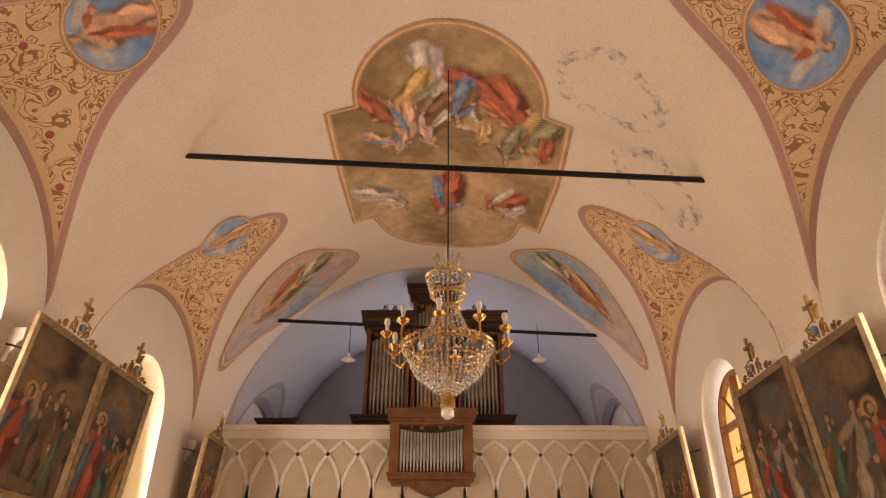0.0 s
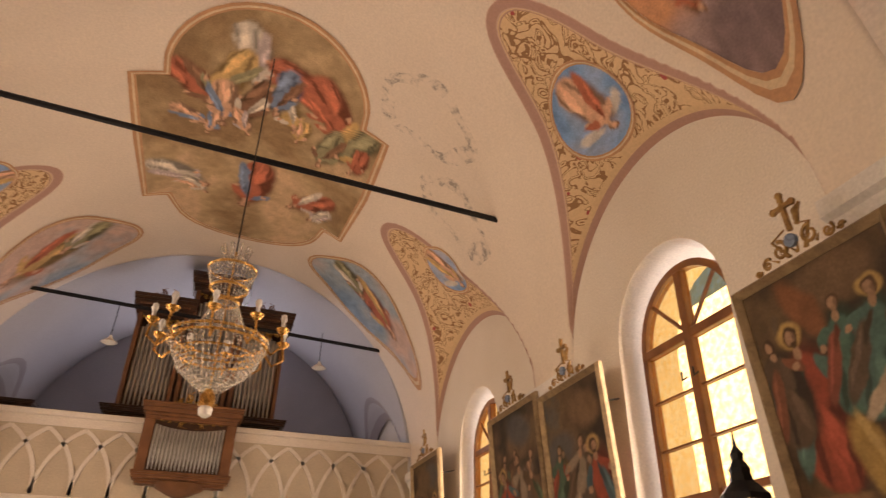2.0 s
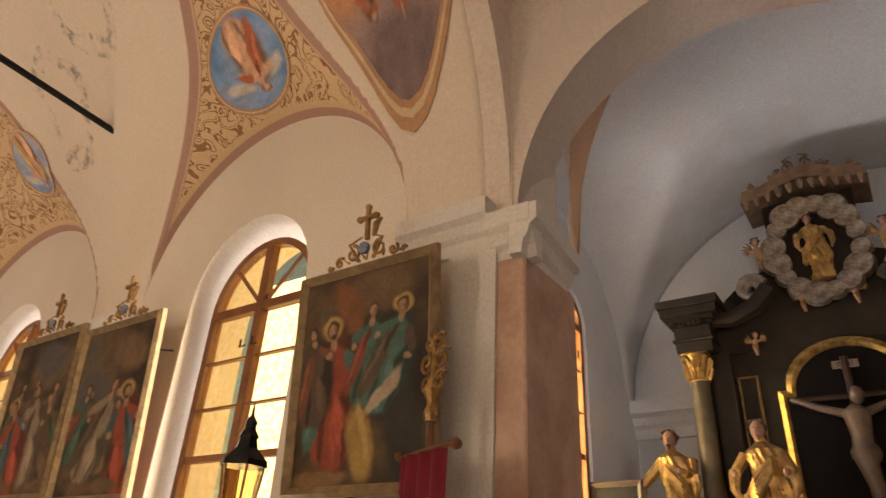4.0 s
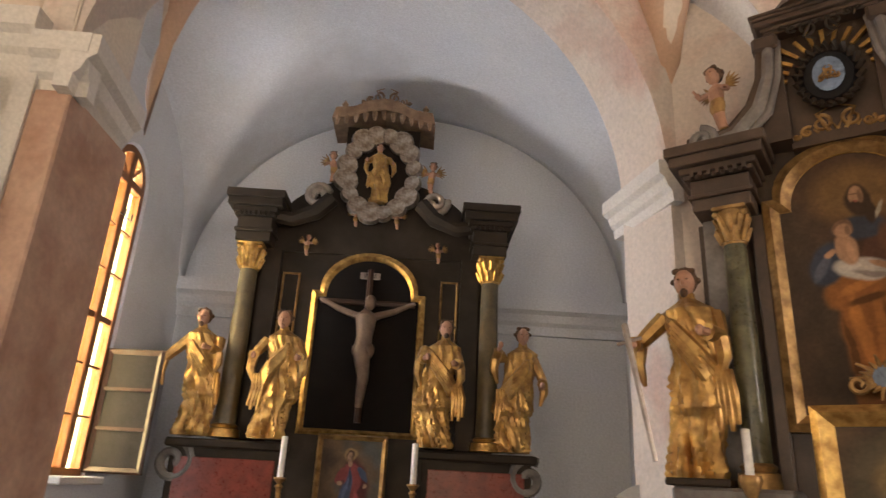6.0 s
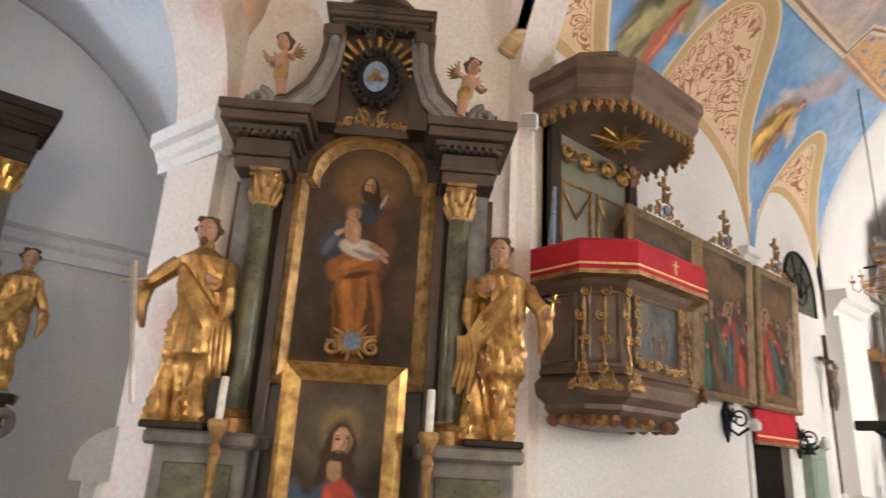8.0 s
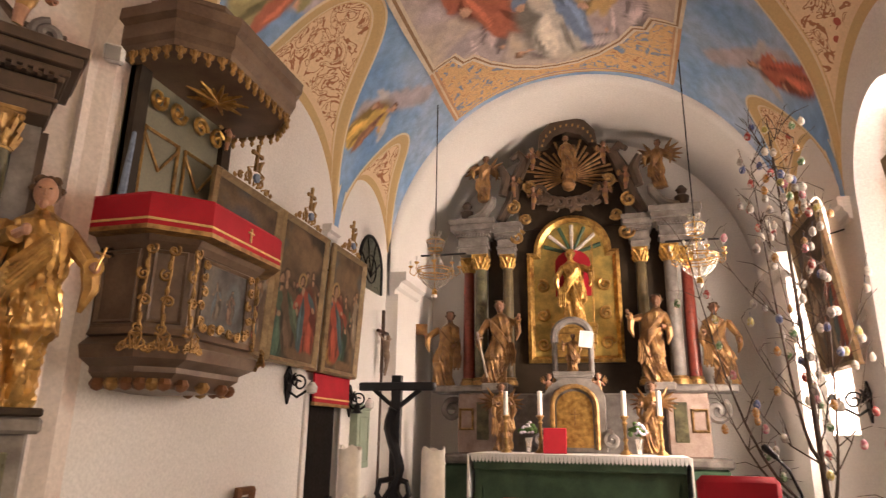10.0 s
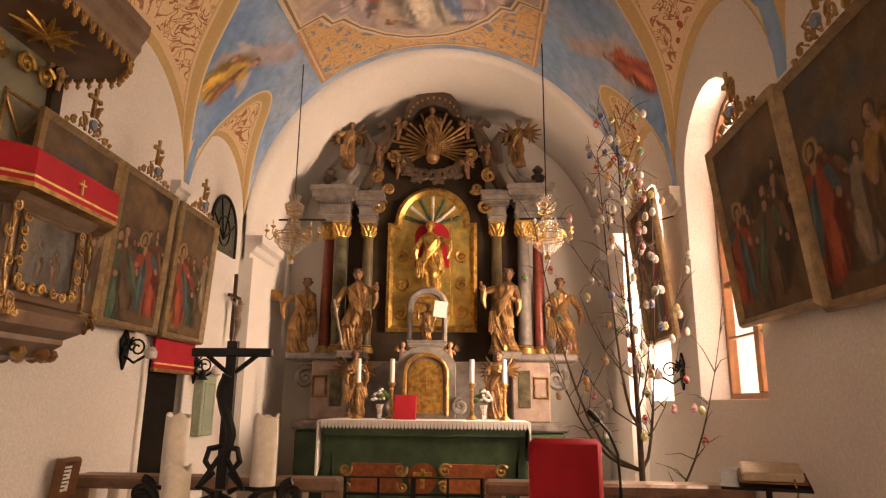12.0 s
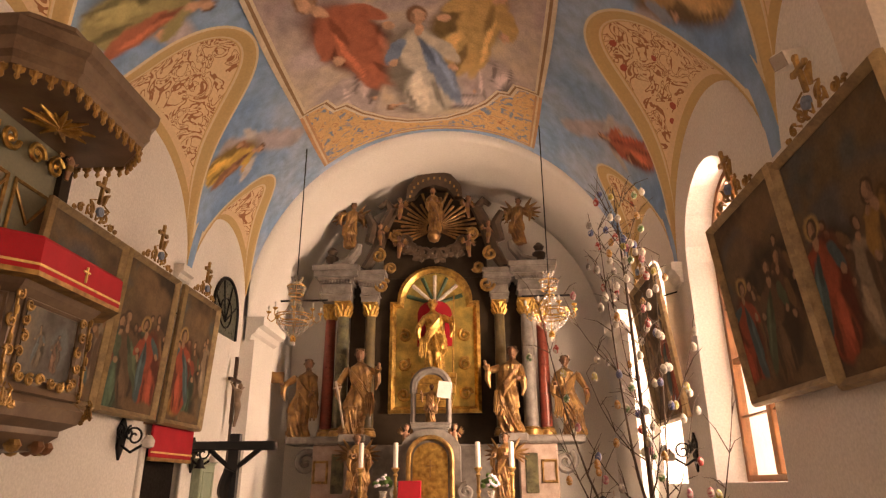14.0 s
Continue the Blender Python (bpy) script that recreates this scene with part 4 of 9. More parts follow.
supper += [(0.16 * w, -0.1 * h, 0.2 * w, 0.035 * h, 0.75, (0.42, 0.33, 0.24), 0.7), (0.02 * w, -0.3 * h, 0.11 * w, 0.18 * h, 0.2, (0.34, 0.22, 0.07), 0.7), (0.04 * w, -0.25 * h, 0.03 * w, 0.15 * h, 0.25, (0.46, 0.32, 0.12), 0.9), (0.3 * w, -0.28 * h, 0.16 * w, 0.24 * h, 0.1, (0.035, 0.03, 0.024), 0.8), (-0.25 * w, -0.43 * h, 0.25 * w, 0.04 * h, 0.1, (0.22, 0.13, 0.06), 0.8)]
station(pose(-2.71, -2.415, 2.64, 0, 0, L), w, h, 3, 4.5, strokes=supper)
for k, (y0, y1, z, h) in enumerate(((-5.36, -4.36, 2.72, 1.3), (-6.5, -5.42, 2.78, 1.34), (-9.3, -8.1, 2.85, 1.36))):
    station(pose(-2.75, (y0 + y1) / 2, z, 0, 0, L), y1 - y0, h, k + 4, 4)
for k, (y0, y1) in enumerate(((3.99, 4.92), (4.95, 5.83), (5.95, 6.78))):
    station(pose(-2.80, (y0 + y1) / 2, 2.82, 0, 0, L), y1 - y0, 1.25, k + 11, 3)
for k, (y0, y1, x, z, h) in enumerate(((3.79, 4.84, 1.71, 2.79, 1.26), (2.70, 3.75, 1.71, 2.75, 1.26), (6.3, 7.3, 1.70, 2.95, 1.42))):
    station(pose(x, (y0 + y1) / 2, z, 0, 0, R), y1 - y0, h, k + 21, 6)
for k, (y0, y1) in enumerate(((-6.02, -4.93), (-7.05, -6.06), (-9.6, -8.8))):
    station(pose(3.24, (y0 + y1) / 2, 2.98, 0, 0, R), y1 - y0, 1.3, k + 31, 5)


# ---- windows ----
def glass_mat(name, tint, blotch):
    m, nt, p = mat_new(name)
    nt.nodes.remove(p)
    v = coords(nt)
    f = noise_fac(nt, v, 22, 3)
    col = ramp(nt, f, [(0.35, blotch), (0.65, tint)])
    tr = nt.nodes.new("ShaderNodeBsdfTransparent")
    gl = node(nt, "ShaderNodeBsdfGlossy", Roughness=0.15)
    mx = nt.nodes.new("ShaderNodeMixShader")
    mx.inputs[0].default_value = 0.06
    nt.links.new(col, tr.inputs["Color"])
    nt.links.new(tr.outputs[0], mx.inputs[1])
    nt.links.new(gl.outputs[0], mx.inputs[2])
    nt.links.new(mx.outputs[0], nt.nodes["Material Output"].inputs["Surface"])
    return m


glass_yellow = glass_mat("yellow_textured_glass", (1.0, 0.92, 0.66), (1.0, 0.82, 0.46))
glass_clear = glass_mat("clear_glass", (0.97, 0.97, 0.97), (0.92, 0.92, 0.92))
m_glow, nt, p = mat_new("daylight_backdrop")
nt.nodes.remove(p)
em = node(nt, "ShaderNodeEmission", Strength=3.6)
em.inputs["Color"].default_value = (1.0, 0.96, 0.88, 1)
nt.links.new(em.outputs[0], nt.nodes["Material Output"].inputs["Surface"])


def arched_window(name, m, half, z0, z1, rows, glass, label):
    """Wooden round-headed casement, two lights wide, fan above; local z is world z."""
    root = tagged(empty(name, m, label, "window"), kind="structure")
    zs = z1 - half
    t = 0.055
    bm = bmesh.new()
    o, i = arch_outline(-half, half, z0, zs, half, 18), arch_outline(-half + t, half - t, z0 + t, zs, half - t, 18)
    va = [[bm.verts.new((x, y, z)) for x, z in lp] for lp in (o, i) for y in (-0.035, 0.035)]
    n = len(o)
    for k in range(n):
        j = (k + 1) % n
        for a, b in ((0, 1), (1, 3), (3, 2), (2, 0)):
            bm.faces.new((va[a][k], va[a][j], va[b][j], va[b][k]))
    part("window_frame", bm, wood_window, root, "brown wooden arched frame")
    part("mullion", B(-0.04, 0.04, -0.045, 0.03, z0 + t, z1 - t, bevel=0.008), wood_window, root)
    part("transom", B(-half + t, half - t, -0.04, 0.03, zs - 0.035, zs + 0.035, bevel=0.008), wood_window, root)
    dz = (zs - 0.035 - z0 - t) / rows
    for s in (-1, 1):
        bm = bmesh.new()
        a = math.pi * (0.25 if s > 0 else 0.75)
        tube(bm, [(0.04 * math.cos(a), -0.01, zs + 0.04 * math.sin(a)), ((half - t) * math.cos(a), -0.01, zs + (half - t) * math.sin(a))], 0.016, 6)
        part("fan_bar", bm, wood_window, root)
        for r in range(1, rows):
            w = 0.045 if r == rows // 2 else 0.014
            part("glazing_bar", B(min(s * 0.04, s * (half - t)), max(s * 0.04, s * (half - t)), -0.025, 0.015, z0 + t + r * dz - w / 2, z0 + t + r * dz + w / 2), wood_window, root)
        for r in range(rows):
            pane = part("pane", B(min(s * 0.04, s * (half - t)), max(s * 0.04, s * (half - t)), -0.003, 0.003, z0 + t + r * dz, z0 + t + (r + 1) * dz), glass, root)
            pane.visible_shadow = False
        out = [(s * 0.04, zs + 0.03)] + [(s * (half - t) * math.cos(q), zs + (half - t) * math.sin(q)) for q in [math.pi / 2 * k / 8 for k in range(9)]]
        pane = part("fan_pane", prism(bmesh.new(), out, -0.003, 0.003), glass, root)
        pane.visible_shadow = False
        hook = tube(bmesh.new(), [(s * 0.06, -0.05, zs - 0.3), (s * 0.06, -0.09, zs - 0.33), (s * 0.06, -0.09, zs - 0.27)], 0.008, 6)
        part("casement_hook", hook, black_iron, root)
    part("window_sill", B(-half - 0.03, half + 0.03, -0.2, -0.04, z0 - 0.05, z0 + 0.005, bevel=0.01), plaster_white, root)
    return root


def backdrop(m, w, h):
    thing("backdrop", B(-w / 2, w / 2, 0, 0.02, -h / 2, h / 2), m_glow, "bright daylight outside a window", "backdrop", kind="structure", m=m)


for y in (-3.86, -7.5):
    arched_window("window_1", pose(-3.14, y, 0, 0, 0, L), 0.55, 1.3, 4.0, 6, glass_yellow, "round-headed window with yellow textured glass")
    backdrop(pose(-4.3, y, 2.7, 0, 0, L), 3.2, 3.4)
for y in (-4.4, -7.6):
    arched_window("window_2", pose(3.85, y, 0, 0, 0, R), 0.6, 1.3, 4.2, 6, glass_yellow, "round-headed window with yellow textured glass")
    backdrop(pose(4.9, y, 2.7, 0, 0, R), 2.8, 3.4)
# west window and its backdrop are unseen, put in to light the loft
arched_window("window_8", pose(0.3, -13.85, 0, 0, 0, 180), 0.65, 4.2, 5.9, 3, glass_clear, "unseen round-headed west window added to light the organ loft")
backdrop(pose(0.3, -14.8, 5.0, 0, 0, 180), 2.4, 2.6)
arched_window("window_3", pose(2.12, 5.45, 0, 0, 0, R), 0.64, 1.7, 4.25, 4, glass_clear, "tall round-headed chancel window in deep reveal")
arched_window("window_4", pose(2.28, 7.3, 0, 0, 0, R), 0.4, 1.7, 4.0, 4, glass_clear, "small round-headed chancel window")
backdrop(pose(3.3, 6.2, 2.9, 0, 0, R), 4.6, 3.6)
arched_window("window_5", pose(-5.3, -2.46, 0, 0, 0, 180), 0.30, 1.57, 4.15, 6, glass_yellow, "narrow round-headed chapel window with yellow glass")
backdrop(pose(-5.3, -3.6, 2.7, 0, 0, 180), 2.2, 3.4)
# crossing window and backdrop are out of view, added as a light source
arched_window("window_6", pose(3.85, 0.3, 0, 0, 0, R), 0.7, 1.3, 4.2, 6, glass_yellow, "unseen round-headed crossing window with yellow glass, added for its light")
backdrop(pose(4.9, 0.3, 2.7, 0, 0, R), 2.6, 3.4)


# ---- tie rods, imposts and mouldings ----
def moulding(name, start, end, z, out=0.12, h=0.28, material=None, label="white plaster impost moulding"):
    """A stepped moulding along a line in plan, standing out to the right of the line."""
    s, e = Vector((*start, 0)), Vector((*end, 0))
    d = (e - s).normalized()
    nrm = Vector((d.y, -d.x, 0))
    prof = [(-0.03, 0), (out * 0.3, 0), (out * 0.35, h * 0.25), (out * 0.55, h * 0.35), (out * 0.7, h * 0.55), (out, h * 0.65), (out, h), (-0.03, h)]
    bm = bmesh.new()
    ext = out * 0.0
    rings = [[bm.verts.new(q + nrm * a + Vector((0, 0, z + b))) for a, b in prof] for q in (s - d * ext, e + d * ext)]
    n = len(prof)
    for i in range(n):
        bm.faces.new((rings[0][i], rings[0][(i + 1) % n], rings[1][(i + 1) % n], rings[1][i]))
    bm.faces.new(rings[0])
    bm.faces.new(rings[1][::-1])
    return thing(name, bm, material or plaster_white, label, "moulding", kind="structure")


for a, b in (((-2.95, -6.0), (-2.95, -5.15)), ((-2.95, -2.4), (-2.95, -1.78)), ((-2.95, -10.2), (-2.95, -9.1))):
    moulding("trim", a, b, 3.3)
moulding("trim", (-2.95, -1.78), (-2.95, -1.52), 3.18)
moulding("trim", (-2.83, -1.60), (-3.5, -1.66), 3.18, 0.12)
for a, b in (((3.5, -5.15), (3.5, -6.0)), ((3.5, -9.1), (3.5, -10.2))):
    moulding("trim", a, b, 3.3)
moulding("trim", (-2.95, 6.1), (-2.95, 6.35), 3.5, 0.1, 0.2)
moulding("trim", (1.85, 6.5), (1.85, 6.25), 3.45, 0.1, 0.2)
moulding("trim", (-2.9, 8.0), (-2.9, 8.9), 3.35, 0.22, 0.3)
moulding("trim", (1.8, 8.9), (1.8, 8.0), 3.35, 0.22, 0.3)
thing("pilaster", B(-2.9, -2.78, 8.0, 8.75, 0, 3.36), plaster_white, "plain white pilaster of the altar recess", "pilaster", kind="structure")
thing("pilaster", B(1.68, 1.8, 8.0, 8.75, 0, 3.36), plaster_white, "plain white pilaster of the altar recess", "pilaster", kind="structure")
moulding("trim", (-6.8, -2.4), (-6.8, 2.1), 3.1, 0.16, 0.36, plaster_cool, "stepped grey chapel cornice")
moulding("trim", (-6.0, 2.1), (-3.7, 2.1), 3.1, 0.14, 0.36, plaster_cool, "stepped grey chapel cornice")
moulding("trim", (-4.4, 1.32), (-3.72, 1.46), 3.25, 0.12, 0.25)
thing("pilaster", B(-2.95, -2.89, -2.04, -1.745, 0, 3.3), plaster_white, "white nave pilaster beside the chapel arch", "pilaster", kind="structure")
thing("pier", B(-3.5, -2.9, -1.745, -1.58, 0, 3.2, bevel=0.01), marble, "pier painted as reddish marble", "pier", kind="structure")


def rod(a, b, r=0.03):
    d = (Vector(b) - Vector(a)).normalized()
    thing("tie_rod", tube(bmesh.new(), [Vector(a) - d * 0.12, a, b, Vector(b) + d * 0.12], r, 8), black_iron, "black iron tie rod across the vault", "tie rod", "tie rods", smooth=True)


rod((2.7, -5.69, 5.67), (-2.42, -5.61, 5.3))
rod((2.74, -9.9, 5.61), (-2.3, -10.2, 5.48))

# ---- organ loft ----
thing("loft_floor", B(-2.95, 3.5, -13.6, -10.2, 2.75, 2.95), plaster, "plastered slab of the organ loft", "floor", kind="structure")
thing("wall_under_loft", B(-2.95, 3.5, -10.6, -10.4, 0, 2.76), plaster, "plain wall under the organ loft", "wall", kind="structure")
par = tagged(empty("loft_parapet", pose(0.275, -10.3, 0, 0, 0, 180), "cream loft parapet with interlaced pointed-arch tracery", "parapet"), kind="structure")
part("parapet_panel", B(-3.22, 3.22, 0.0, 0.15, 2.75, 3.98), panel_tan, par, "tan panel ground")
part("coping", B(-3.22, 3.22, -0.07, 0.2, 3.98, 4.06, bevel=0.012), plaster, par, "cream coping")
part("lower_rail", B(-3.22, 3.22, -0.04, 0.0, 2.75, 2.98), plaster, par)
part("upper_rail", B(-3.22, 3.22, -0.02, 0.0, 3.86, 3.98), plaster, par)
for k in range(-7, 8):
    x = k * 0.45
    for s in (-1, 1):
        bm = bmesh.new()
        pts = []
        for q in range(11):
            a = q / 10
            pts.append((x + s * 0.9 * (1 - math.cos(a * math.pi / 3)), 3.0 + 0.96 * math.sin(a * math.pi / 3)))
        if max(abs(p[0]) for p in pts) > 3.2:
            bm.free()
            continue
        prev = None
        for (px, pz), (qx, qz) in zip(pts, pts[1:]):
            d = Vector((qx - px, qz - pz)).normalized() * 0.026
            quad = [(px - d.y, pz + d.x), (px + d.y, pz - d.x), (qx + d.y, qz - d.x), (qx - d.y, qz + d.x)]
            prism(bm, quad, -0.022, 0.002)
        part("tracery_rib", bm, plaster, par)
pipe_mat = surface("tin_organ_pipe", (0.50, 0.49, 0.46), (0.38, 0.37, 0.35), 6, 40, 0.32, 0.85, 0.1)


def organ_pipe(parent, x, y, z0, z1, r):
    prof = [(r * 0.25, z0), (r, z0 + min(0.35, 0.3 * (z1 - z0))), (r, z1), (r * 0.8, z1)]
    part("organ_pipe", lathe(bmesh.new(), prof, (x, y, 0), 10), pipe_mat, parent, "", True)


def cornice_bm(w, d, z, h, out, y0=0.0):
    """Stepped cornice block round the front and sides of a case w wide and d deep (back at y0 + d)."""
    bm = bmesh.new()
    for k, (a, b, o) in enumerate(((0, 0.22, 0.25), (0.22, 0.4, 0.4), (0.4, 0.68, 0.75), (0.68, 0.84, 0.9), (0.84, 1.0, 1.0))):
        box(bm, -w / 2 - out * o, w / 2 + out * o, y0 - out * o, y0 + d, z + a * h, z + b * h, bevel=0.006)
    return bm


organ = empty("pipe_organ", pose(0.31, -10.85, 2.95, 0, 0, 180), "dark wooden pipe organ with three pipe towers on the loft", "organ")
part("base_case", B(-1.22, 1.22, 0, 0.7, 0.0, 1.3, bevel=0.01), wood_dark, organ)
part("base_cornice", cornice_bm(2.44, 0.7, 1.24, 0.16, 0.12), wood_dark, organ)
part("back_case", B(-1.12, 1.12, 0.15, 0.65, 1.4, 3.1), wood_dark, organ)
for x, w, top in ((-0.78, 0.74, 3.1), (0.0, 0.74, 3.62), (0.78, 0.74, 3.1)):
    part("tower_cornice", cornice_bm(w + 0.04, 0.55, top - 0.22, 0.34, 0.10), wood_dark, organ, "", False, pose(x, 0.02, 0))
    for s in (-1, 1):
        part("stile", B(x + s * (w / 2 - 0.03) - 0.03, x + s * (w / 2 - 0.03) + 0.03, -0.01, 0.2, 1.4, top - 0.2, bevel=0.006), wood_brown, organ)
    n = 9
    for k in range(n):
        u = (k + 0.5) / n * 2 - 1
        organ_pipe(organ, x + u * (w / 2 - 0.07), 0.07 + 0.03 * abs(u), 1.4, top - 0.42 + 0.16 * (1 - abs(u)), 0.031)
    part("pipe_shade", crest_bm(w * 0.9, 0.2, 0.0), gold, organ, "gilt carved pipe shade", True, pose(x, 0.02, top - 0.24) @ Matrix.Diagonal((1, 1, -1, 1)))
    part("dentils", (lambda bm: [box(bm, x - w / 2 + 0.04 * q, x - w / 2 + 0.04 * q + 0.02, -0.06, 0.0, top - 0.07, top - 0.04) for q in range(19)] and bm)(bmesh.new()), wood_brown, organ)
    if top < 3.5:
        part("tower_crest", crest_bm(w * 0.8, 0.2, 0.1), wood_brown, organ, "carved openwork crest", True, pose(x, 0, top + 0.12))
part("top_case", B(-0.34, 0.34, 0.1, 0.6, 3.0, 3.5), wood_dark, organ)
rpos = empty("choir_organ_case", pose(0.31, -10.25, 0, 0, 0, 180), "small dark organ case hung on the loft parapet", "organ")
part("case", B(-0.6, 0.6, -0.12, 0.3, 3.3, 4.1, bevel=0.008), wood_dark, rpos)
part("cornice", cornice_bm(1.16, 0.45, 4.02, 0.24, 0.1, -0.15), wood_brown, rpos)
part("foot", cornice_bm(1.1, 0.4, 3.18, 0.16, 0.09, -0.13), wood_brown, rpos)
part("pendant", lathe(bmesh.new(), [(0.34, 0.0), (0.3, -0.05), (0.16, -0.12), (0.03, -0.17)], (0, -0.02, 3.2), 16), wood_brown, rpos, "carved shell pendant", True)
for s in (-1, 1):
    part("stile", B(s * 0.54 - 0.07, s * 0.54 + 0.07, -0.18, -0.1, 3.34, 4.02, bevel=0.008), wood_brown, rpos)
for k in range(19):
    u = k / 18 * 2 - 1
    organ_pipe(rpos, u * 0.44, -0.15 - 0.02 * (1 - u * u), 3.36, 3.96 - 0.06 * (1 - u * u), 0.02)
part("pipe_shade", crest_bm(0.9, 0.1, 0.0), gold, rpos, "gilt carved pipe shade", True, pose(0, -0.19, 4.02) @ Matrix.Diagonal((1, 1, -1, 1)))
part("gilt_crest", crest_bm(0.62, 0.2, 0.0), gold, rpos, "gilt scroll crest", True, pose(0, -0.15, 4.26))
for x in (1.6, -1.33):
    lamp = empty("pendant_lamp", pose(x, -9.95, 0), "white enamel pendant lamp hung from a tie rod", "lamp", "loft pendant lamps")
    part("cord", tube(bmesh.new(), [(0, 0, 5.05), (0, 0, 5.55)], 0.006, 5), black_iron, lamp)
    part("shade", lathe(bmesh.new(), [(0.02, 0.1), (0.03, 0.06), (0.11, 0.0), (0.105, -0.005), (0.02, 0.05)], (0, 0, 4.98), 16), white_cloth, lamp, "white enamel shade", True)
shelf = empty("book_shelf", pose(2.75, -10.55, 2.95, 0, 0, 180), "dark wooden music shelf with stacked books on the loft", "shelf")
part("body", B(-0.3, 0.3, 0, 0.3, 0, 1.2, bevel=0.01), wood_dark, shelf)
part("top", cornice_bm(0.6, 0.3, 1.2, 0.08, 0.05), wood_dark, shelf)

# ---- crystal chandelier ----
brass = surface("brass", (0.70, 0.42, 0.13), (0.5, 0.28, 0.08), 10, 60, 0.28, 0.95, 0.2)
crystal, nt, p = mat_new("cut_crystal")
p.inputs["Base Color"].default_value = (0.92, 0.88, 0.82, 1)
p.inputs["Roughness"].default_value = 0.08
p.inputs["Transmission Weight"].default_value = 0.75
p.inputs["IOR"].default_value = 1.5
bulb_mat = surface("white_bulb_glass", (0.85, 0.83, 0.8), None, 4, 30, 0.2)


def bead_chain(verts, faces, a, b, n, r, sag=0.0):
    for i in range(n):
        t = (i + 0.5) / n
        c = Vector(a).lerp(Vector(b), t) + Vector((0, 0, -sag * 4 * t * (1 - t)))
        k = len(verts)
        verts += [c + Vector(o) * r for o in ((1, 0, 0), (0, 1, 0), (-1, 0, 0), (0, -1, 0), (0, 0, 1.3), (0, 0, -1.3))]
        faces += [(k, k + 1, k + 4), (k + 1, k + 2, k + 4), (k + 2, k + 3, k + 4), (k + 3, k, k + 4), (k + 1, k, k + 5), (k + 2, k + 1, k + 5), (k + 3, k + 2, k + 5), (k, k + 3, k + 5)]


def bead_part(name, chains, parent, label):
    verts, faces = [], []
    for c in chains:
        bead_chain(verts, faces, *c)
    me = bpy.data.meshes.new(name)
    me.from_pydata(verts, [], faces)
    me.materials.append(crystal)
    ob = new(name, me)
    ob.parent = parent
    return tagged(ob, label, kind="stuff")


def polar(r, a, z):
    return Vector((r * math.cos(a), r * math.sin(a), z))


def chandelier(m, s, label, arms, rope, big=True):
    root = empty("chandelier", m, label, "chandelier")
    part("cord", tube(bmesh.new(), [(0, 0, 1.42 * s), (0, 0, rope)], 0.007, 5), black_iron, root, "thin black cord")
    part("stem", tube(bmesh.new(), [(0, 0, -0.02 * s), (0, 0, 1.42 * s)], 0.012 * s, 6), brass, root)
    rings = ((0.42, 0.52), (0.43, 0.46), (0.34, 0.36), (0.22, 1.22), (0.17, 1.02), (0.11, 0.88))
    for r, z in rings:
        bm = bmesh.new()
        tube(bm, [polar(r * s, 2 * math.pi * k / 24, z * s) for k in range(25)], 0.013 * s, 6)
        part("ring", bm, brass, root, "", True)
    tau = 2 * math.pi
    n = 40 if big else 20
    basket = []
    for k in range(n):
        a = tau * k / n
        basket.append((polar(0.42 * s, a, 0.46 * s), polar(0.3 * s, a, 0.22 * s), 7, 0.014 * s))
        basket.append((polar(0.3 * s, a, 0.22 * s), polar(0.08 * s, a, 0.04 * s), 7, 0.013 * s))
        basket.append((polar(0.43 * s, a, 0.54 * s), polar(0.43 * s, a, 0.44 * s), 3, 0.013 * s))
    bead_part("crystal_basket", basket, root, "strings of cut crystal beads")
    bead_part("crystal_neck", [(polar(0.24 * s, tau * k / 24, 0.56 * s), polar(0.09 * s, tau * k / 24, 0.9 * s), 12, 0.011 * s) for k in range(24)], root, "strings of cut crystal beads")
    bead_part("crystal_crown", [(polar(0.22 * s, tau * k / 28, 1.22 * s), polar(0.16 * s, tau * k / 28, 1.02 * s), 6, 0.013 * s) for k in range(28)] + [(polar(0.2 * s, tau * k / 20, 1.24 * s), polar(0.06 * s, tau * k / 20, 1.34 * s), 5, 0.013 * s) for k in range(20)]
              + [(polar(0.1 * s, tau * k / 10, 1.34 * s), polar(0.14 * s, tau * k / 10, 1.46 * s), 4, 0.02 * s) for k in range(10)], root, "crown of cut crystal drops")
    for k in range(arms):
        a = tau * (k + 0.3) / arms
        bm = bmesh.new()
        tube(bm, [polar(0.4 * s, a, 0.48 * s), polar(0.5 * s, a, 0.36 * s), polar(0.6 * s, a, 0.44 * s), polar(0.58 * s, a, 0.56 * s)], 0.012 * s, 6)
        lathe(bm, [(0.01 * s, 0.54 * s), (0.055 * s, 0.58 * s), (0.06 * s, 0.6 * s), (0.02 * s, 0.6 * s)], polar(0.58 * s, a, 0), 10)
        arm = part("arm", bm, brass, root, "curved brass arm", True)
        part("bulb", lathe(bmesh.new(), [(0.015 * s, 0.6 * s), (0.018 * s, 0.66 * s), (0.03 * s, 0.69 * s), (0.024 * s, 0.73 * s), (0.004 * s, 0.745 * s)], polar(0.58 * s, a, 0), 8), bulb_mat, arm, "white bulb", True)
    part("lower_socket", lathe(bmesh.new(), [(0.03 * s, 0.06 * s), (0.065 * s, 0.0), (0.07 * s, -0.08 * s), (0.05 * s, -0.09 * s)], (0, 0, 0), 14), brass, root, "", True)
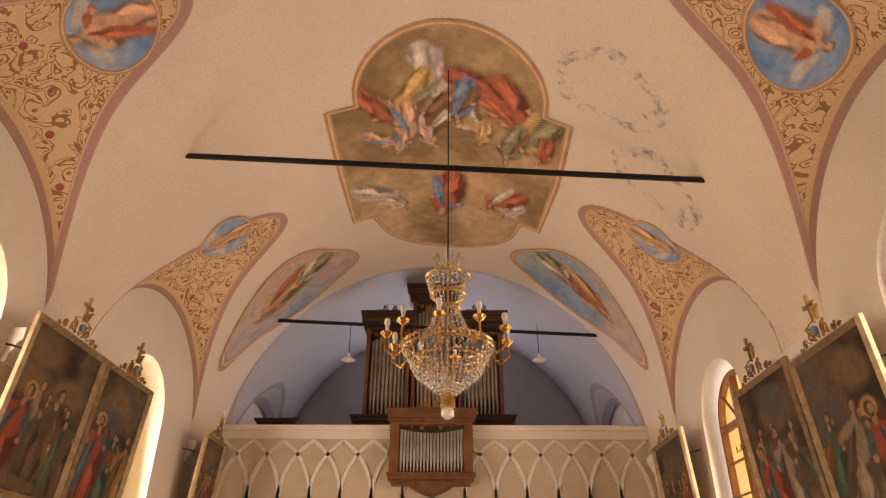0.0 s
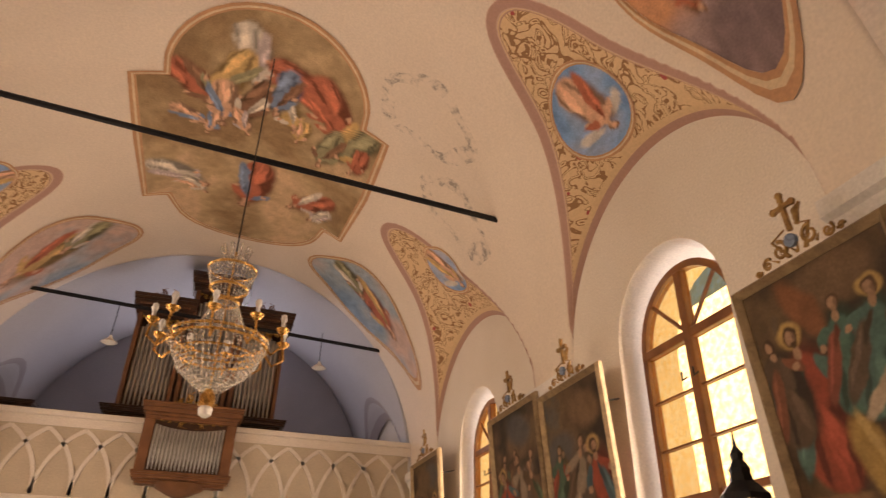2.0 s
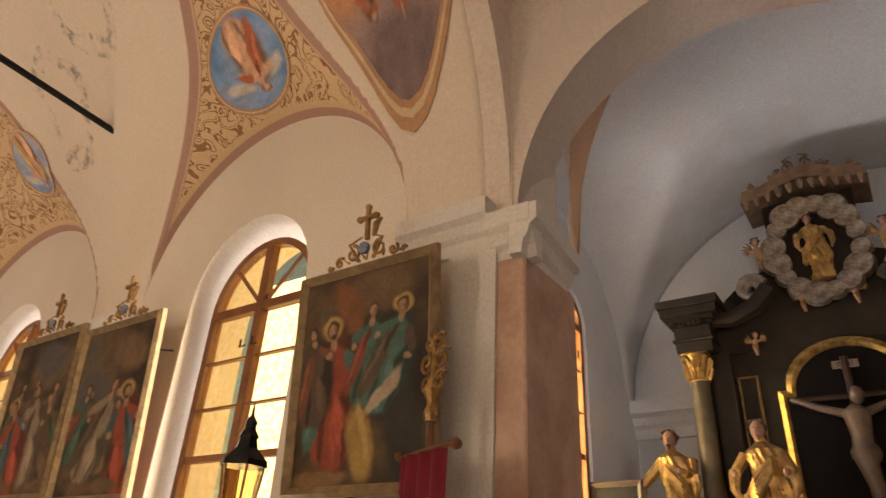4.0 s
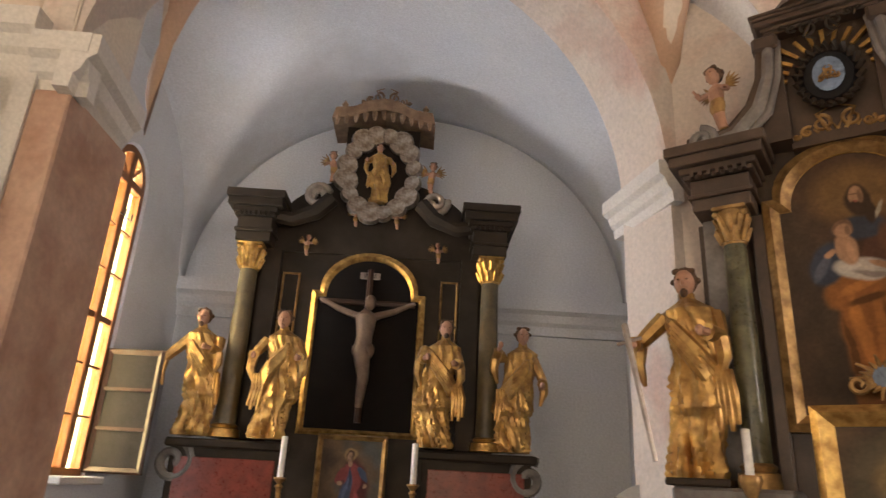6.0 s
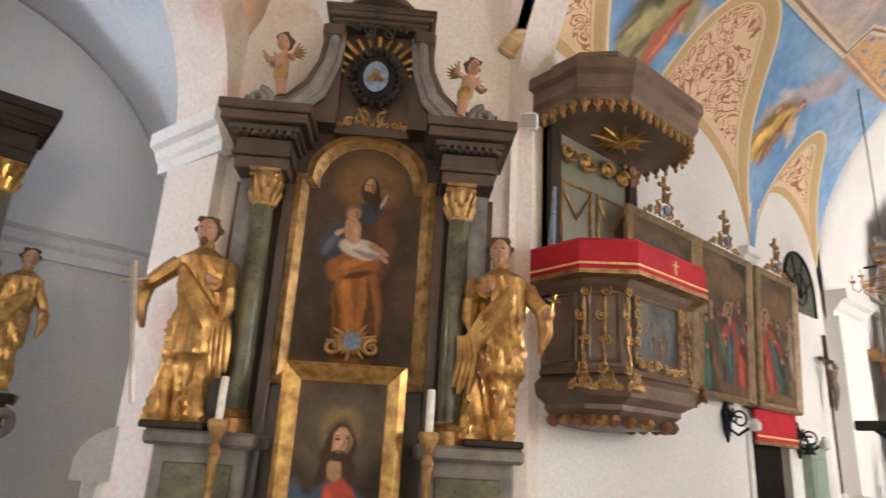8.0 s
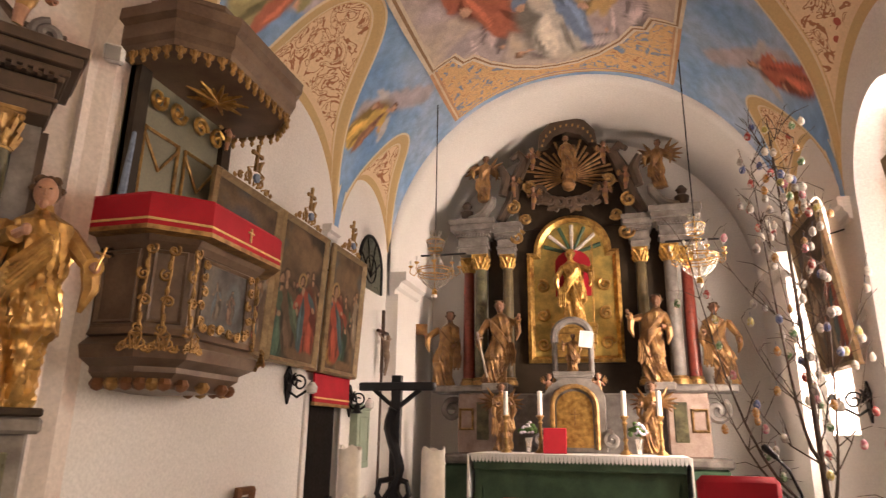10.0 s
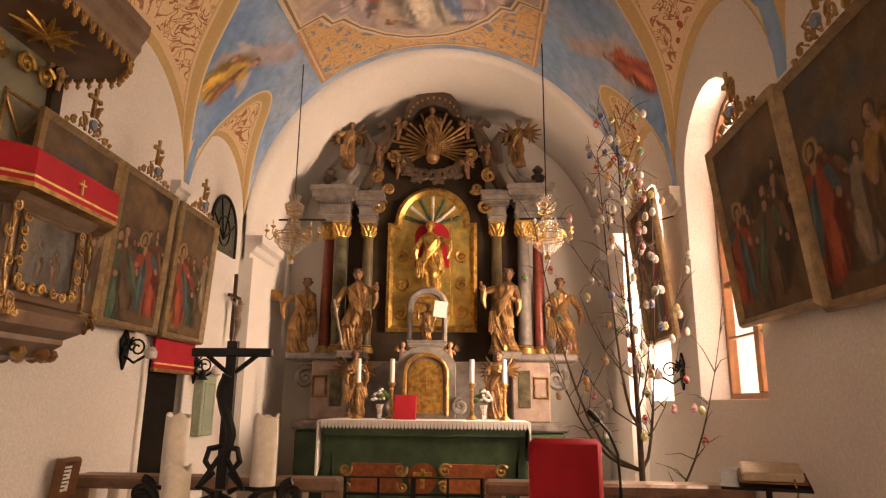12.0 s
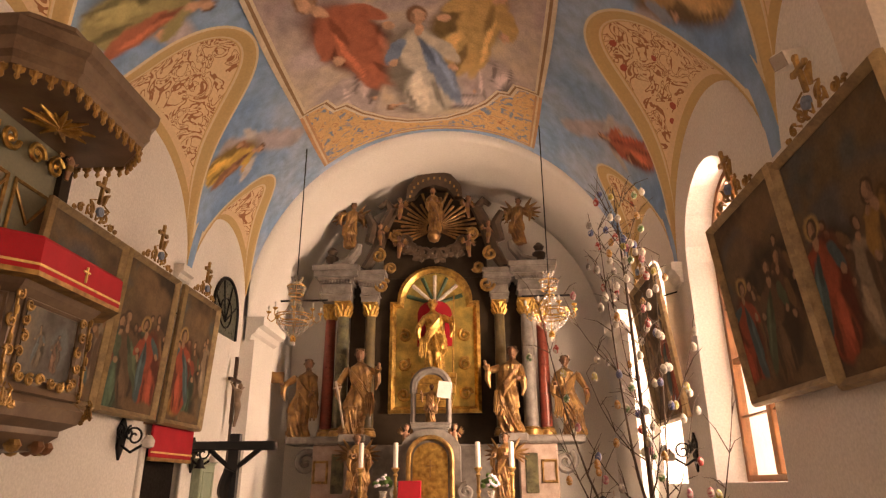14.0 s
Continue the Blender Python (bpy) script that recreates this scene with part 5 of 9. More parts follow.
    part("globe", lathe(bmesh.new(), [(0.04 * s, -0.08 * s), (0.06 * s, -0.11 * s), (0.055 * s, -0.16 * s), (0.02 * s, -0.185 * s)], (0, 0, 0), 14), bulb_mat, root, "white glass globe", True)
    return root


chandelier(pose(0.04, -5.6, 3.14), 0.9, "large brass and crystal basket chandelier", 10, 3.62)
for x, y in ((-2.1, 7.3), (0.72, 7.3)):
    ch_small = chandelier(pose(x, y, 3.22), 0.48, "small brass and crystal chandelier before the altar", 8, 2.55, False)
    part("iron_bar", tube(bmesh.new(), [(-0.28, 0.35, 0.52), (0.28, 0.35, 0.52)], 0.012, 6), black_iron, ch_small)
from mathutils import noise as mnoise


# ---- statues and altar pieces ----
flesh = surface("painted_wood_flesh", (0.47, 0.26, 0.17), (0.36, 0.19, 0.12), 9, 60, 0.5)
hair = surface("painted_wood_hair", (0.13, 0.07, 0.035), (0.07, 0.04, 0.022), 20, 80, 0.6)
silver = surface("silvered_wood", (0.48, 0.42, 0.36), (0.34, 0.28, 0.24), 10, 60, 0.4, 0.7, 0.3)
green_marble = surface("green_marbled_paint", (0.15, 0.14, 0.075), (0.055, 0.052, 0.035), 9, 50, 0.3, relief=0.1, dirt=(0.26, 0.22, 0.12))
red_marble = surface("red_marbled_paint", (0.26, 0.055, 0.035), (0.16, 0.035, 0.025), 8, 50, 0.3, relief=0.1)
olive_col = surface("olive_column_paint", (0.17, 0.125, 0.06), (0.09, 0.07, 0.04), 6, 50, 0.35, relief=0.1)
# near-black of the altar niche, also used as the shade in the doorway
niche_doorway_dark = surface("niche_and_doorway_dark", (0.014, 0.010, 0.008), (0.008, 0.006, 0.005), 3, 40, 0.7, spec=0.12)
candle_mat = surface("white_wax", (0.82, 0.78, 0.72), None, 6, 40, 0.45)
green_paint = surface("green_altar_paint", (0.06, 0.12, 0.065), (0.03, 0.07, 0.04), 5, 50, 0.5)
rust_marble = surface("rust_marbled_panel", (0.36, 0.11, 0.04), (0.22, 0.06, 0.025), 18, 60, 0.4)
retable_brown = surface("brown_retable_paint", (0.105, 0.07, 0.048), (0.06, 0.04, 0.028), 5, 50, 0.45, relief=0.2)


def ellipsoid(bm, c, r, mi=0, seg=10, rings=7):
    start = len(bm.faces)
    prof = [(max(0.02, math.sin(math.pi * i / rings)), -math.cos(math.pi * i / rings)) for i in range(rings + 1)]
    n0 = len(bm.faces)
    lathe(bm, prof, (0, 0, 0), seg, Matrix.Translation(c) @ Matrix.Diagonal((r[0], r[1], r[2], 1)))
    bm.faces.ensure_lookup_table()
    for f in bm.faces[n0:]:
        f.material_index = mi


def wing_bm(bm, s, x, y, z, size, mi=0):
    n0 = len(bm.faces)
    for k in range(6):
        a = radians(25 + 22 * k)
        p0 = Vector((x + s * 0.02, y, z))
        tip = p0 + Vector((s * math.sin(a) * size * (1 - 0.05 * k), 0.25 * size * (0.3 + 0.05 * k), math.cos(a) * size * (0.9 - 0.08 * k)))
        tube(bm, [p0, p0.lerp(tip, 0.45) + Vector((0, 0, 0.06 * size)), tip], [0.05 * size, 0.10 * size, 0.02 * size], 6)
    bm.faces.ensure_lookup_table()
    for f in bm.faces[n0:]:
        f.material_index = mi


def statue_bm(h, seed=0, arms=((0.55, -0.5, 0.9), (-0.3, -0.7, 0.62)), sway=0.03, wings=0.0, child=False, folds=7, extra=None, seat=False):
    """A carved robed shape: one mesh with robe (0), flesh (1), hair (2), silver (3). arms: hand places (x, y, z) in shares of h / 2."""
    bm = bmesh.new()
    rng = random.Random(seed)
    ph = [rng.uniform(0, 6.28) for _ in range(6)]
    if child:
        prof = [(0.0, 0.07), (0.1, 0.075), (0.25, 0.09), (0.36, 0.12), (0.48, 0.11), (0.6, 0.125), (0.67, 0.10), (0.72, 0.05), (0.75, 0.045)]
        head, hz = 0.115, 0.86
    else:
        prof = [(0.0, 0.125), (0.03, 0.135), (0.15, 0.122), (0.26, 0.122), (0.30, 0.15), (0.32, 0.152), (0.42, 0.142), (0.52, 0.118), (0.6, 0.122), (0.7, 0.138), (0.77, 0.128), (0.805, 0.075), (0.83, 0.04), (0.86, 0.038)]
        head, hz = 0.060, 0.912
    seg = 64
    rings = []
    fine = []
    for (z0, r0), (z1, r1) in zip(prof, prof[1:]):
        for q in range(6):
            fine.append((z0 + (z1 - z0) * q / 6, r0 + (r1 - r0) * q / 6))
    fine.append(prof[-1])
    for z, r in fine:
        ring = []
        amp = (0.05 if child else 0.24 * max(0.0, 1 - z / 0.85) + 0.08)
        for i in range(seg):
            a = 2 * math.pi * i / seg
            wrap = a + 2.4 * z + ph[0]
            dry = mnoise.noise(Vector((2.3 * math.cos(wrap) + seed, 2.3 * math.sin(wrap), 1.7 * z + ph[1])))
            fin = mnoise.noise(Vector((5.5 * math.cos(wrap) - seed, 5.5 * math.sin(wrap), 5.0 * z + ph[2])))
            twist = 3.2 * z + 0.8 * math.sin(5 * z + ph[3])
            leg = 0.16 * math.exp(-((a - 4.71 - 0.55 * math.copysign(1, ph[0] - 3)) / 0.45) ** 2 - ((z - 0.27) / 0.14) ** 2)
            fold = 0.6 - 2.6 * abs(dry) + 1.0 * (0.4 - 1.8 * abs(fin)) + 0.22 * math.sin(folds * a + ph[0] + twist)
            k = 1 + amp * fold + (0 if child else leg)
            sx = sway * math.sin(math.pi * z * 1.6 + ph[4])
            ring.append(bm.verts.new((h * (r * k * math.cos(a) * 0.92 + sx), h * r * k * math.sin(a) * 0.75, h * z)))
        rings.append(ring)
    for a, b in zip(rings, rings[1:]):
        for i in range(seg):
            f = bm.faces.new((a[i], a[(i + 1) % seg], b[(i + 1) % seg], b[i]))
            f.material_index = 1 if (child and not (0.25 < a[i].co.z / h < 0.45)) else 0
    bm.faces.new(rings[0][::-1])
    bm.faces.new(rings[-1])
    sx = sway * math.sin(math.pi * 1.4 + ph[4])
    ellipsoid(bm, (sx * h, -0.015 * h, hz * h), (head * 0.82 * h, head * 0.95 * h, head * 1.15 * h), 1)
    ellipsoid(bm, (sx * h, 0.3 * head * h, (hz + 0.3 * head) * h), (head * 1.02 * h, head * 1.0 * h, head * 1.12 * h), 2)
    rngc = random.Random(seed + 500)
    for k in range(16):
        a = math.pi * (0.04 + 0.92 * (k % 8) / 7) if k < 8 else math.pi * (k - 8) / 7
        up = 0.95 if k < 8 else 0.35
        cx, cy = math.cos(a) * head * (0.66 if k < 8 else 0.95), (-0.35 if k < 8 else 0.3) * head + (math.sin(a) * head * (0.1 if k < 8 else 0.75))
        ellipsoid(bm, ((sx + cx) * h, cy * h, (hz + head * (up + 0.12 * math.sin(a) + rngc.uniform(-0.08, 0.08))) * h), (head * 0.3 * h, head * 0.3 * h, head * 0.28 * h), 2, 6, 4)
    for s in (-1, 1):
        ellipsoid(bm, (sx * h + s * 0.33 * head * h, (-0.015 - 0.86 * head) * h, (hz + 0.12 * head) * h), (0.12 * head * h, 0.1 * head * h, 0.07 * head * h), 2, 6, 4)
    ellipsoid(bm, (sx * h, (-0.015 - head) * h, (hz - 0.012) * h), (head * 0.16 * h, head * 0.2 * h, head * 0.3 * h), 1, 6, 4)
    if not child:
        ellipsoid(bm, (sx * h, -0.05 * h, (hz - 0.058) * h), (head * 0.34 * h, head * 0.34 * h, head * 0.4 * h), 2 if seed % 2 == 0 else 1, 8, 5)
    sh = 0.74 if not child else 0.64
    for s, (hx, hy, hzz) in zip((-1, 1), arms):
        a = Vector((s * (0.115 if not child else 0.09) * h, 0, sh * h))
        c = Vector((hx * h / 2, hy * h / 2, hzz * h))
        b = a.lerp(c, 0.5) + Vector((s * 0.05 * h, 0.02 * h, -0.06 * h))
        n0 = len(bm.faces)
        tube(bm, [a, a.lerp(b, 0.6), b, b.lerp(c, 0.6)], [0.048 * h, 0.042 * h, 0.036 * h, 0.042 * h] if not child else [0.04 * h] * 4, 8)
        bm.faces.ensure_lookup_table()
        for f in bm.faces[n0:]:
            f.material_index = 1 if child else 0
        n0 = len(bm.faces)
        tube(bm, [b.lerp(c, 0.55), c], [0.021 * h, 0.017 * h], 7)
        bm.faces.ensure_lookup_table()
        for f in bm.faces[n0:]:
            f.material_index = 1
        ellipsoid(bm, c, (0.021 * h, 0.021 * h, 0.027 * h), 1, 7, 5)
        if not child:
            n0 = len(bm.faces)
            tube(bm, [b + Vector((0, 0, -0.01 * h)), b + Vector((s * 0.01 * h, 0, -0.1 * h)), b + Vector((s * -0.02 * h, 0.01 * h, -0.2 * h))], [0.042 * h, 0.036 * h, 0.01 * h], 7)
    if not child:
        # mantle swept from one shoulder across the body to the other hip, with a hanging end
        d = 1 if seed % 2 else -1
        n0 = len(bm.faces)
        for q in range(5):
            o = 0.022 * q
            tube(bm, [(d * (0.12 - o * 0.3) * h, 0.03 * h, (0.77 - o * 0.5) * h), (d * 0.06 * h, -0.105 * h, (0.69 - o) * h), (-d * 0.05 * h, -0.12 * h, (0.56 - o * 1.2) * h), (-d * (0.135 - o * 0.2) * h, -0.03 * h, (0.46 - o * 1.5) * h)], [0.016 * h, 0.022 * h, 0.024 * h, 0.018 * h], 6)
        for q in range(4):
            x = -d * (0.10 + 0.022 * q) * h
            tube(bm, [(x, -0.06 * h, 0.47 * h), (x * 1.06 + ph[3] * 0.004 * h, -0.09 * h, 0.36 * h), (x * 1.12, -0.07 * h, (0.2 + 0.03 * (q % 2)) * h)], [0.016 * h, 0.025 * h, 0.012 * h], 6)
        bm.faces.ensure_lookup_table()
        for f in bm.faces[n0:]:
            f.material_index = 0
    if wings:
        for s in (-1, 1):
            wing_bm(bm, s, s * 0.07 * h, 0.09 * h, 0.68 * h, wings * h, 0)
    if extra == "sword":
        n0 = len(bm.faces)
        x, y, z = arms[0][0] * h / 2, arms[0][1] * h / 2 - 0.01, arms[0][2] * h
        tube(bm, [(x - 0.02, y, z + 0.1), (x + 0.1 * h, y - 0.03, 0.06 * h)], [0.018, 0.013], 6)
        tube(bm, [(x - 0.06, y, z + 0.0), (x + 0.06, y, z + 0.025)], 0.009, 6)
        bm.faces.ensure_lookup_table()
        for f in bm.faces[n0:]:
            f.material_index = 3
    if extra == "book":
        box(bm, arms[0][0] * h / 2 - 0.13, arms[0][0] * h / 2 + 0.03, arms[0][1] * h / 2 - 0.03, arms[0][1] * h / 2, arms[0][2] * h, arms[0][2] * h + 0.15)
    if extra == "cross":
        x, y, z = arms[1][0] * h / 2, arms[1][1] * h / 2 - 0.02, arms[1][2] * h
        tube(bm, [(x, y, z - 0.02), (x + 0.03, y, z + 0.09)], 0.007, 6)
        tube(bm, [(x - 0.01, y, z + 0.065), (x + 0.05, y, z + 0.05)], 0.007, 6)
    return bm


gilt_robe = surface("gilded_carving", (0.66, 0.42, 0.14), (0.34, 0.19, 0.07), 12, 40, 0.34, 0.75, 0.4)
STAT = [gilt_robe, flesh, hair, silver]
worn_robe = surface("worn_gilded_carving", (0.40, 0.23, 0.09), (0.16, 0.085, 0.045), 8, 50, 0.42, 0.5, 0.4)
STAT_WORN = [worn_robe, surface("worn_flesh", (0.26, 0.13, 0.075), (0.17, 0.085, 0.05), 9, 60, 0.5), hair, silver]


def statue(name, m, h, label, group="", mats=None, **kw):
    return thing(name, statue_bm(h, **kw), mats or STAT, label, "statue", group, smooth=True, m=m)


def capital_bm(r, h):
    bm = lathe(bmesh.new(), [(r * 1.08, 0), (r * 1.12, 0.05 * h), (r * 1.0, 0.08 * h), (r * 1.1, 0.5 * h), (r * 1.45, 0.88 * h), (r * 1.5, 0.9 * h)], (0, 0, 0), 16)
    box(bm, -r * 1.5, r * 1.5, -r * 1.5, r * 1.5, 0.88 * h, h, bevel=r * 0.1)
    for row, (z0, z1, k) in enumerate(((0.08, 0.42, 10), (0.35, 0.75, 10))):
        for i in range(k):
            a = 2 * math.pi * (i + 0.5 * row) / k
            tube(bm, [polar(r * 1.05, a, z0 * h), polar(r * 1.28, a, (z0 + z1) / 2 * h), polar(r * 1.6, a, z1 * h), polar(r * 1.55, a, (z1 - 0.08) * h)], [r * 0.22, r * 0.28, r * 0.2, r * 0.08], 5)
    for i in range(4):
        a = math.pi / 4 + i * math.pi / 2
        ellipsoid(bm, polar(r * 1.75, a, 0.78 * h), (r * 0.32, r * 0.32, r * 0.32), 0, 7, 5)
    return bm


def column(parent, x, y, z0, z1, r, mat, cap_h=0.22, gilt=None):
    base = lathe(bmesh.new(), [(r * 1.5, 0), (r * 1.5, 0.03), (r * 1.42, 0.045), (r * 1.45, 0.065), (r * 1.15, 0.075), (r * 1.3, 0.095), (r * 1.05, 0.11)], (0, 0, 0), 18)
    part("column_base", base, gilt or gold_dull, parent, "moulded column base", True, pose(x, y, z0))
    n = 8
    prof = [(r * (1.0 - 0.14 * (i / n) ** 1.6), 0.10 + (z1 - z0 - cap_h - 0.10) * i / n) for i in range(n + 1)]
    part("column_shaft", lathe(bmesh.new(), prof, (0, 0, 0), 20), mat, parent, "marbled column shaft", True, pose(x, y, z0))
    part("capital", capital_bm(r * 0.86, cap_h), gilt or gold, parent, "gilt leaf capital", True, pose(x, y, z1 - cap_h))


def shoulder_outline(w, z0, zs, rise, ear, n=18):
    """Upright panel with ears and a round head, (x, z)."""
    a = w / 2 - ear
    return [(-w / 2, z0), (-w / 2, zs), (-a, zs), (-a, zs + 0.02)] + [(-a * math.cos(math.pi * i / n), zs + 0.02 + rise * math.sin(math.pi * i / n)) for i in range(1, n)] + [(a, zs + 0.02), (a, zs), (w / 2, zs), (w / 2, z0)]


def arched_frame(parent, w, z0, zs, rise, ear, bar, y, depth, mat, name="arched_frame", label="gilt arched frame"):
    o = shoulder_outline(w, z0, zs, rise, ear)
    i = shoulder_outline(w - 2 * bar, z0 + bar, zs - bar, rise, ear)
    m2 = [((a[0] + b[0]) / 2, (a[1] + b[1]) / 2) for a, b in zip(o, i)]
    bm = bmesh.new()
    loops = [[bm.verts.new((x, yy, z)) for x, z in lp] for lp, yy in ((o, y), (o, y - depth * 0.7), (m2, y - depth), (i, y - depth * 0.5), (i, y))]
    n = len(o)
    for a, b in zip(loops, loops[1:]):
        for k in range(n):
            bm.faces.new((a[k], a[(k + 1) % n], b[(k + 1) % n], b[k]))
    return part(name, bm, mat, parent, label, True)


def entablature(parent, x0, x1, y, z, h, depth, mat, out=0.09):
    for name, steps in (("architrave", ((0, 0.2, 0.1), (0.2, 0.26, 0.25))), ("frieze", ((0.26, 0.5, 0.12),)), ("cornice", ((0.5, 0.58, 0.35), (0.58, 0.68, 0.5), (0.68, 0.84, 0.85), (0.84, 1.0, 1.0)))):
        bm = bmesh.new()
        for a, b, o in steps:
            box(bm, x0 - out * o, x1 + out * o, y - out * o, y + depth, z + a * h, z + b * h, bevel=0.005)
        part(name, bm, mat, parent)
    bm = bmesh.new()
    k = x0
    while k < x1:
        box(bm, k, k + 0.02, y - out * 0.6, y, z + h * 0.5, z + h * 0.58)
        k += 0.042
    part("dentils", bm, mat, parent)


def candle(m, h_stick, h_wax, r=0.022):
    root = empty("altar_candlestick", m, "white candle on a turned gilt candlestick", "candlestick", "altar candles")
    s = h_stick
    part("stick", lathe(bmesh.new(), [(0.07, 0), (0.065, 0.02), (0.03, 0.05), (0.018, 0.3 * s), (0.03, 0.38 * s), (0.016, 0.45 * s), (0.02, 0.75 * s), (0.032, 0.8 * s), (0.016, 0.86 * s), (0.05, 0.97 * s), (0.045, s)], (0, 0, 0), 12), gold_dull, root, "turned gilt stick", True)
    part("candle", lathe(bmesh.new(), [(r, s), (r, s + h_wax), (r * 0.5, s + h_wax + 0.004)], (0, 0, 0), 12), candle_mat, root, "white wax candle", True)
    return root


def base_panel(parent, x0, x1, y, z0, z1, mat, panel, label="marbled base block"):
    part("base_block", B(x0, x1, y, y + 0.4, z0, z1, bevel=0.012), mat, parent, label)
    part("base_panel", B(x0 + 0.06, x1 - 0.06, y - 0.012, y, z0 + 0.12, z1 - 0.14, bevel=0.006), panel, parent, "framed marbled panel")
    part("base_cap", B(x0 - 0.04, x1 + 0.04, y - 0.05, y + 0.42, z1 - 0.07, z1, bevel=0.015), mat, parent)
    part("base_foot", B(x0 - 0.03, x1 + 0.03, y - 0.04, y + 0.41, z0, z0 + 0.1, bevel=0.015), mat, parent)


def volute(parent, pts, rad, mat, name="volute", label="carved volute", m=None):
    part(name, tube(bmesh.new(), pts, rad, 8), mat, parent, label, True, m)


def spiral(cx, cz, r, turns, start, flip, y=0.0, n=22):
    return [(cx + r * (1 - 0.8 * i / n) * math.cos(start + flip * 2 * math.pi * turns * i / n), y, cz + r * (1 - 0.8 * i / n) * math.sin(start + flip * 2 * math.pi * turns * i / n)) for i in range(n + 1)]


# ---- side altar with the robed pair painting ----
jm = pose(-3.07, 2.0, 0, 0, 0, 53.3)
ja = empty("side_altar", jm, "grey-brown marbled side altar with two columns and broken pediment", "altar")
part("back_wall", B(-0.72, 0.72, 0.14, 0.36, 0.9, 3.05), retable_brown, ja, "brown marbled back panel")
part("arch_panel", prism(bmesh.new(), arch_outline(-0.46, 0.46, 3.0, 3.1, 0.42), 0.14, 0.34), retable_brown, ja)
part("mensa", B(-0.55, 0.55, -0.32, 0.16, 0.0, 1.05, bevel=0.02), retable_grey, ja)
for s in (-1, 1):
    base_panel(ja, min(s * 0.40, s * 0.83), max(s * 0.40, s * 0.83), -0.12, 0.0, 1.70, retable_grey, green_marble)
    column(ja, s * 0.52, -0.02, 1.70, 3.05, 0.062, green_marble, 0.2, gold_dull)
    part("pilaster", B(min(s * 0.58, s * 0.68), max(s * 0.58, s * 0.68), 0.06, 0.18, 1.70, 3.04), retable_grey, ja)
    part("inner_pilaster", B(min(s * 0.39, s * 0.45), max(s * 0.39, s * 0.45), 0.08, 0.16, 1.70, 3.04, bevel=0.006), retable_brown, ja)
    entablature(ja, min(s * 0.42, s * 0.68), max(s * 0.42, s * 0.68), -0.08, 3.04, 0.35, 0.36, retable_brown, 0.115)
    # swept broken pediment: outer roll, hollow sweep and upper block
    for d, r, mt in ((0.0, 0.036, retable_grey), (0.045, 0.022, retable_brown), (-0.045, 0.02, retable_grey)):
        volute(ja, [(s * 0.70, -0.03, 3.44 + d), (s * 0.60, -0.04, 3.42 + d), (s * (0.45 + d * 0.5), -0.04, 3.45 + d), (s * (0.33 + d), -0.03, 3.58 + d * 0.6), (s * (0.27 + d), -0.02, 3.76), (s * (0.25 + d), 0.0, 3.98)], [r * 0.8, r, r * 1.15, r * 1.15, r, r * 0.9], mt)
    part("scroll", tube(bmesh.new(), spiral(s * 0.62, 3.46, 0.075, 1.6, 1.57, s, -0.06), 0.022, 8), retable_grey, ja, "carved scroll", True)
    part("pediment_web", prism(bmesh.new(), [(s * 0.66, 3.39), (s * 0.20, 3.39), (s * 0.20, 3.98), (s * 0.26, 3.96), (s * 0.29, 3.74), (s * 0.36, 3.57), (s * 0.5, 3.45)], 0.0, 0.2), retable_brown, ja)
    part("upper_block", B(min(s * 0.2, s * 0.33), max(s * 0.2, s * 0.33), -0.04, 0.16, 3.93, 4.02, bevel=0.015), retable_brown, ja)
arched_frame(ja, 0.78, 1.955, 3.11, 0.25, 0.055, 0.075, 0.135, 0.07, gold_dull)
arched_frame(ja, 0.655, 2.02, 3.045, 0.245, 0.055, 0.016, 0.12, 0.02, gold, "inner_bead", "thin gilt inner bead")
skin, dk = (0.42, 0.24, 0.14), (0.05, 0.028, 0.016)
amber = (0.27, 0.105, 0.025)
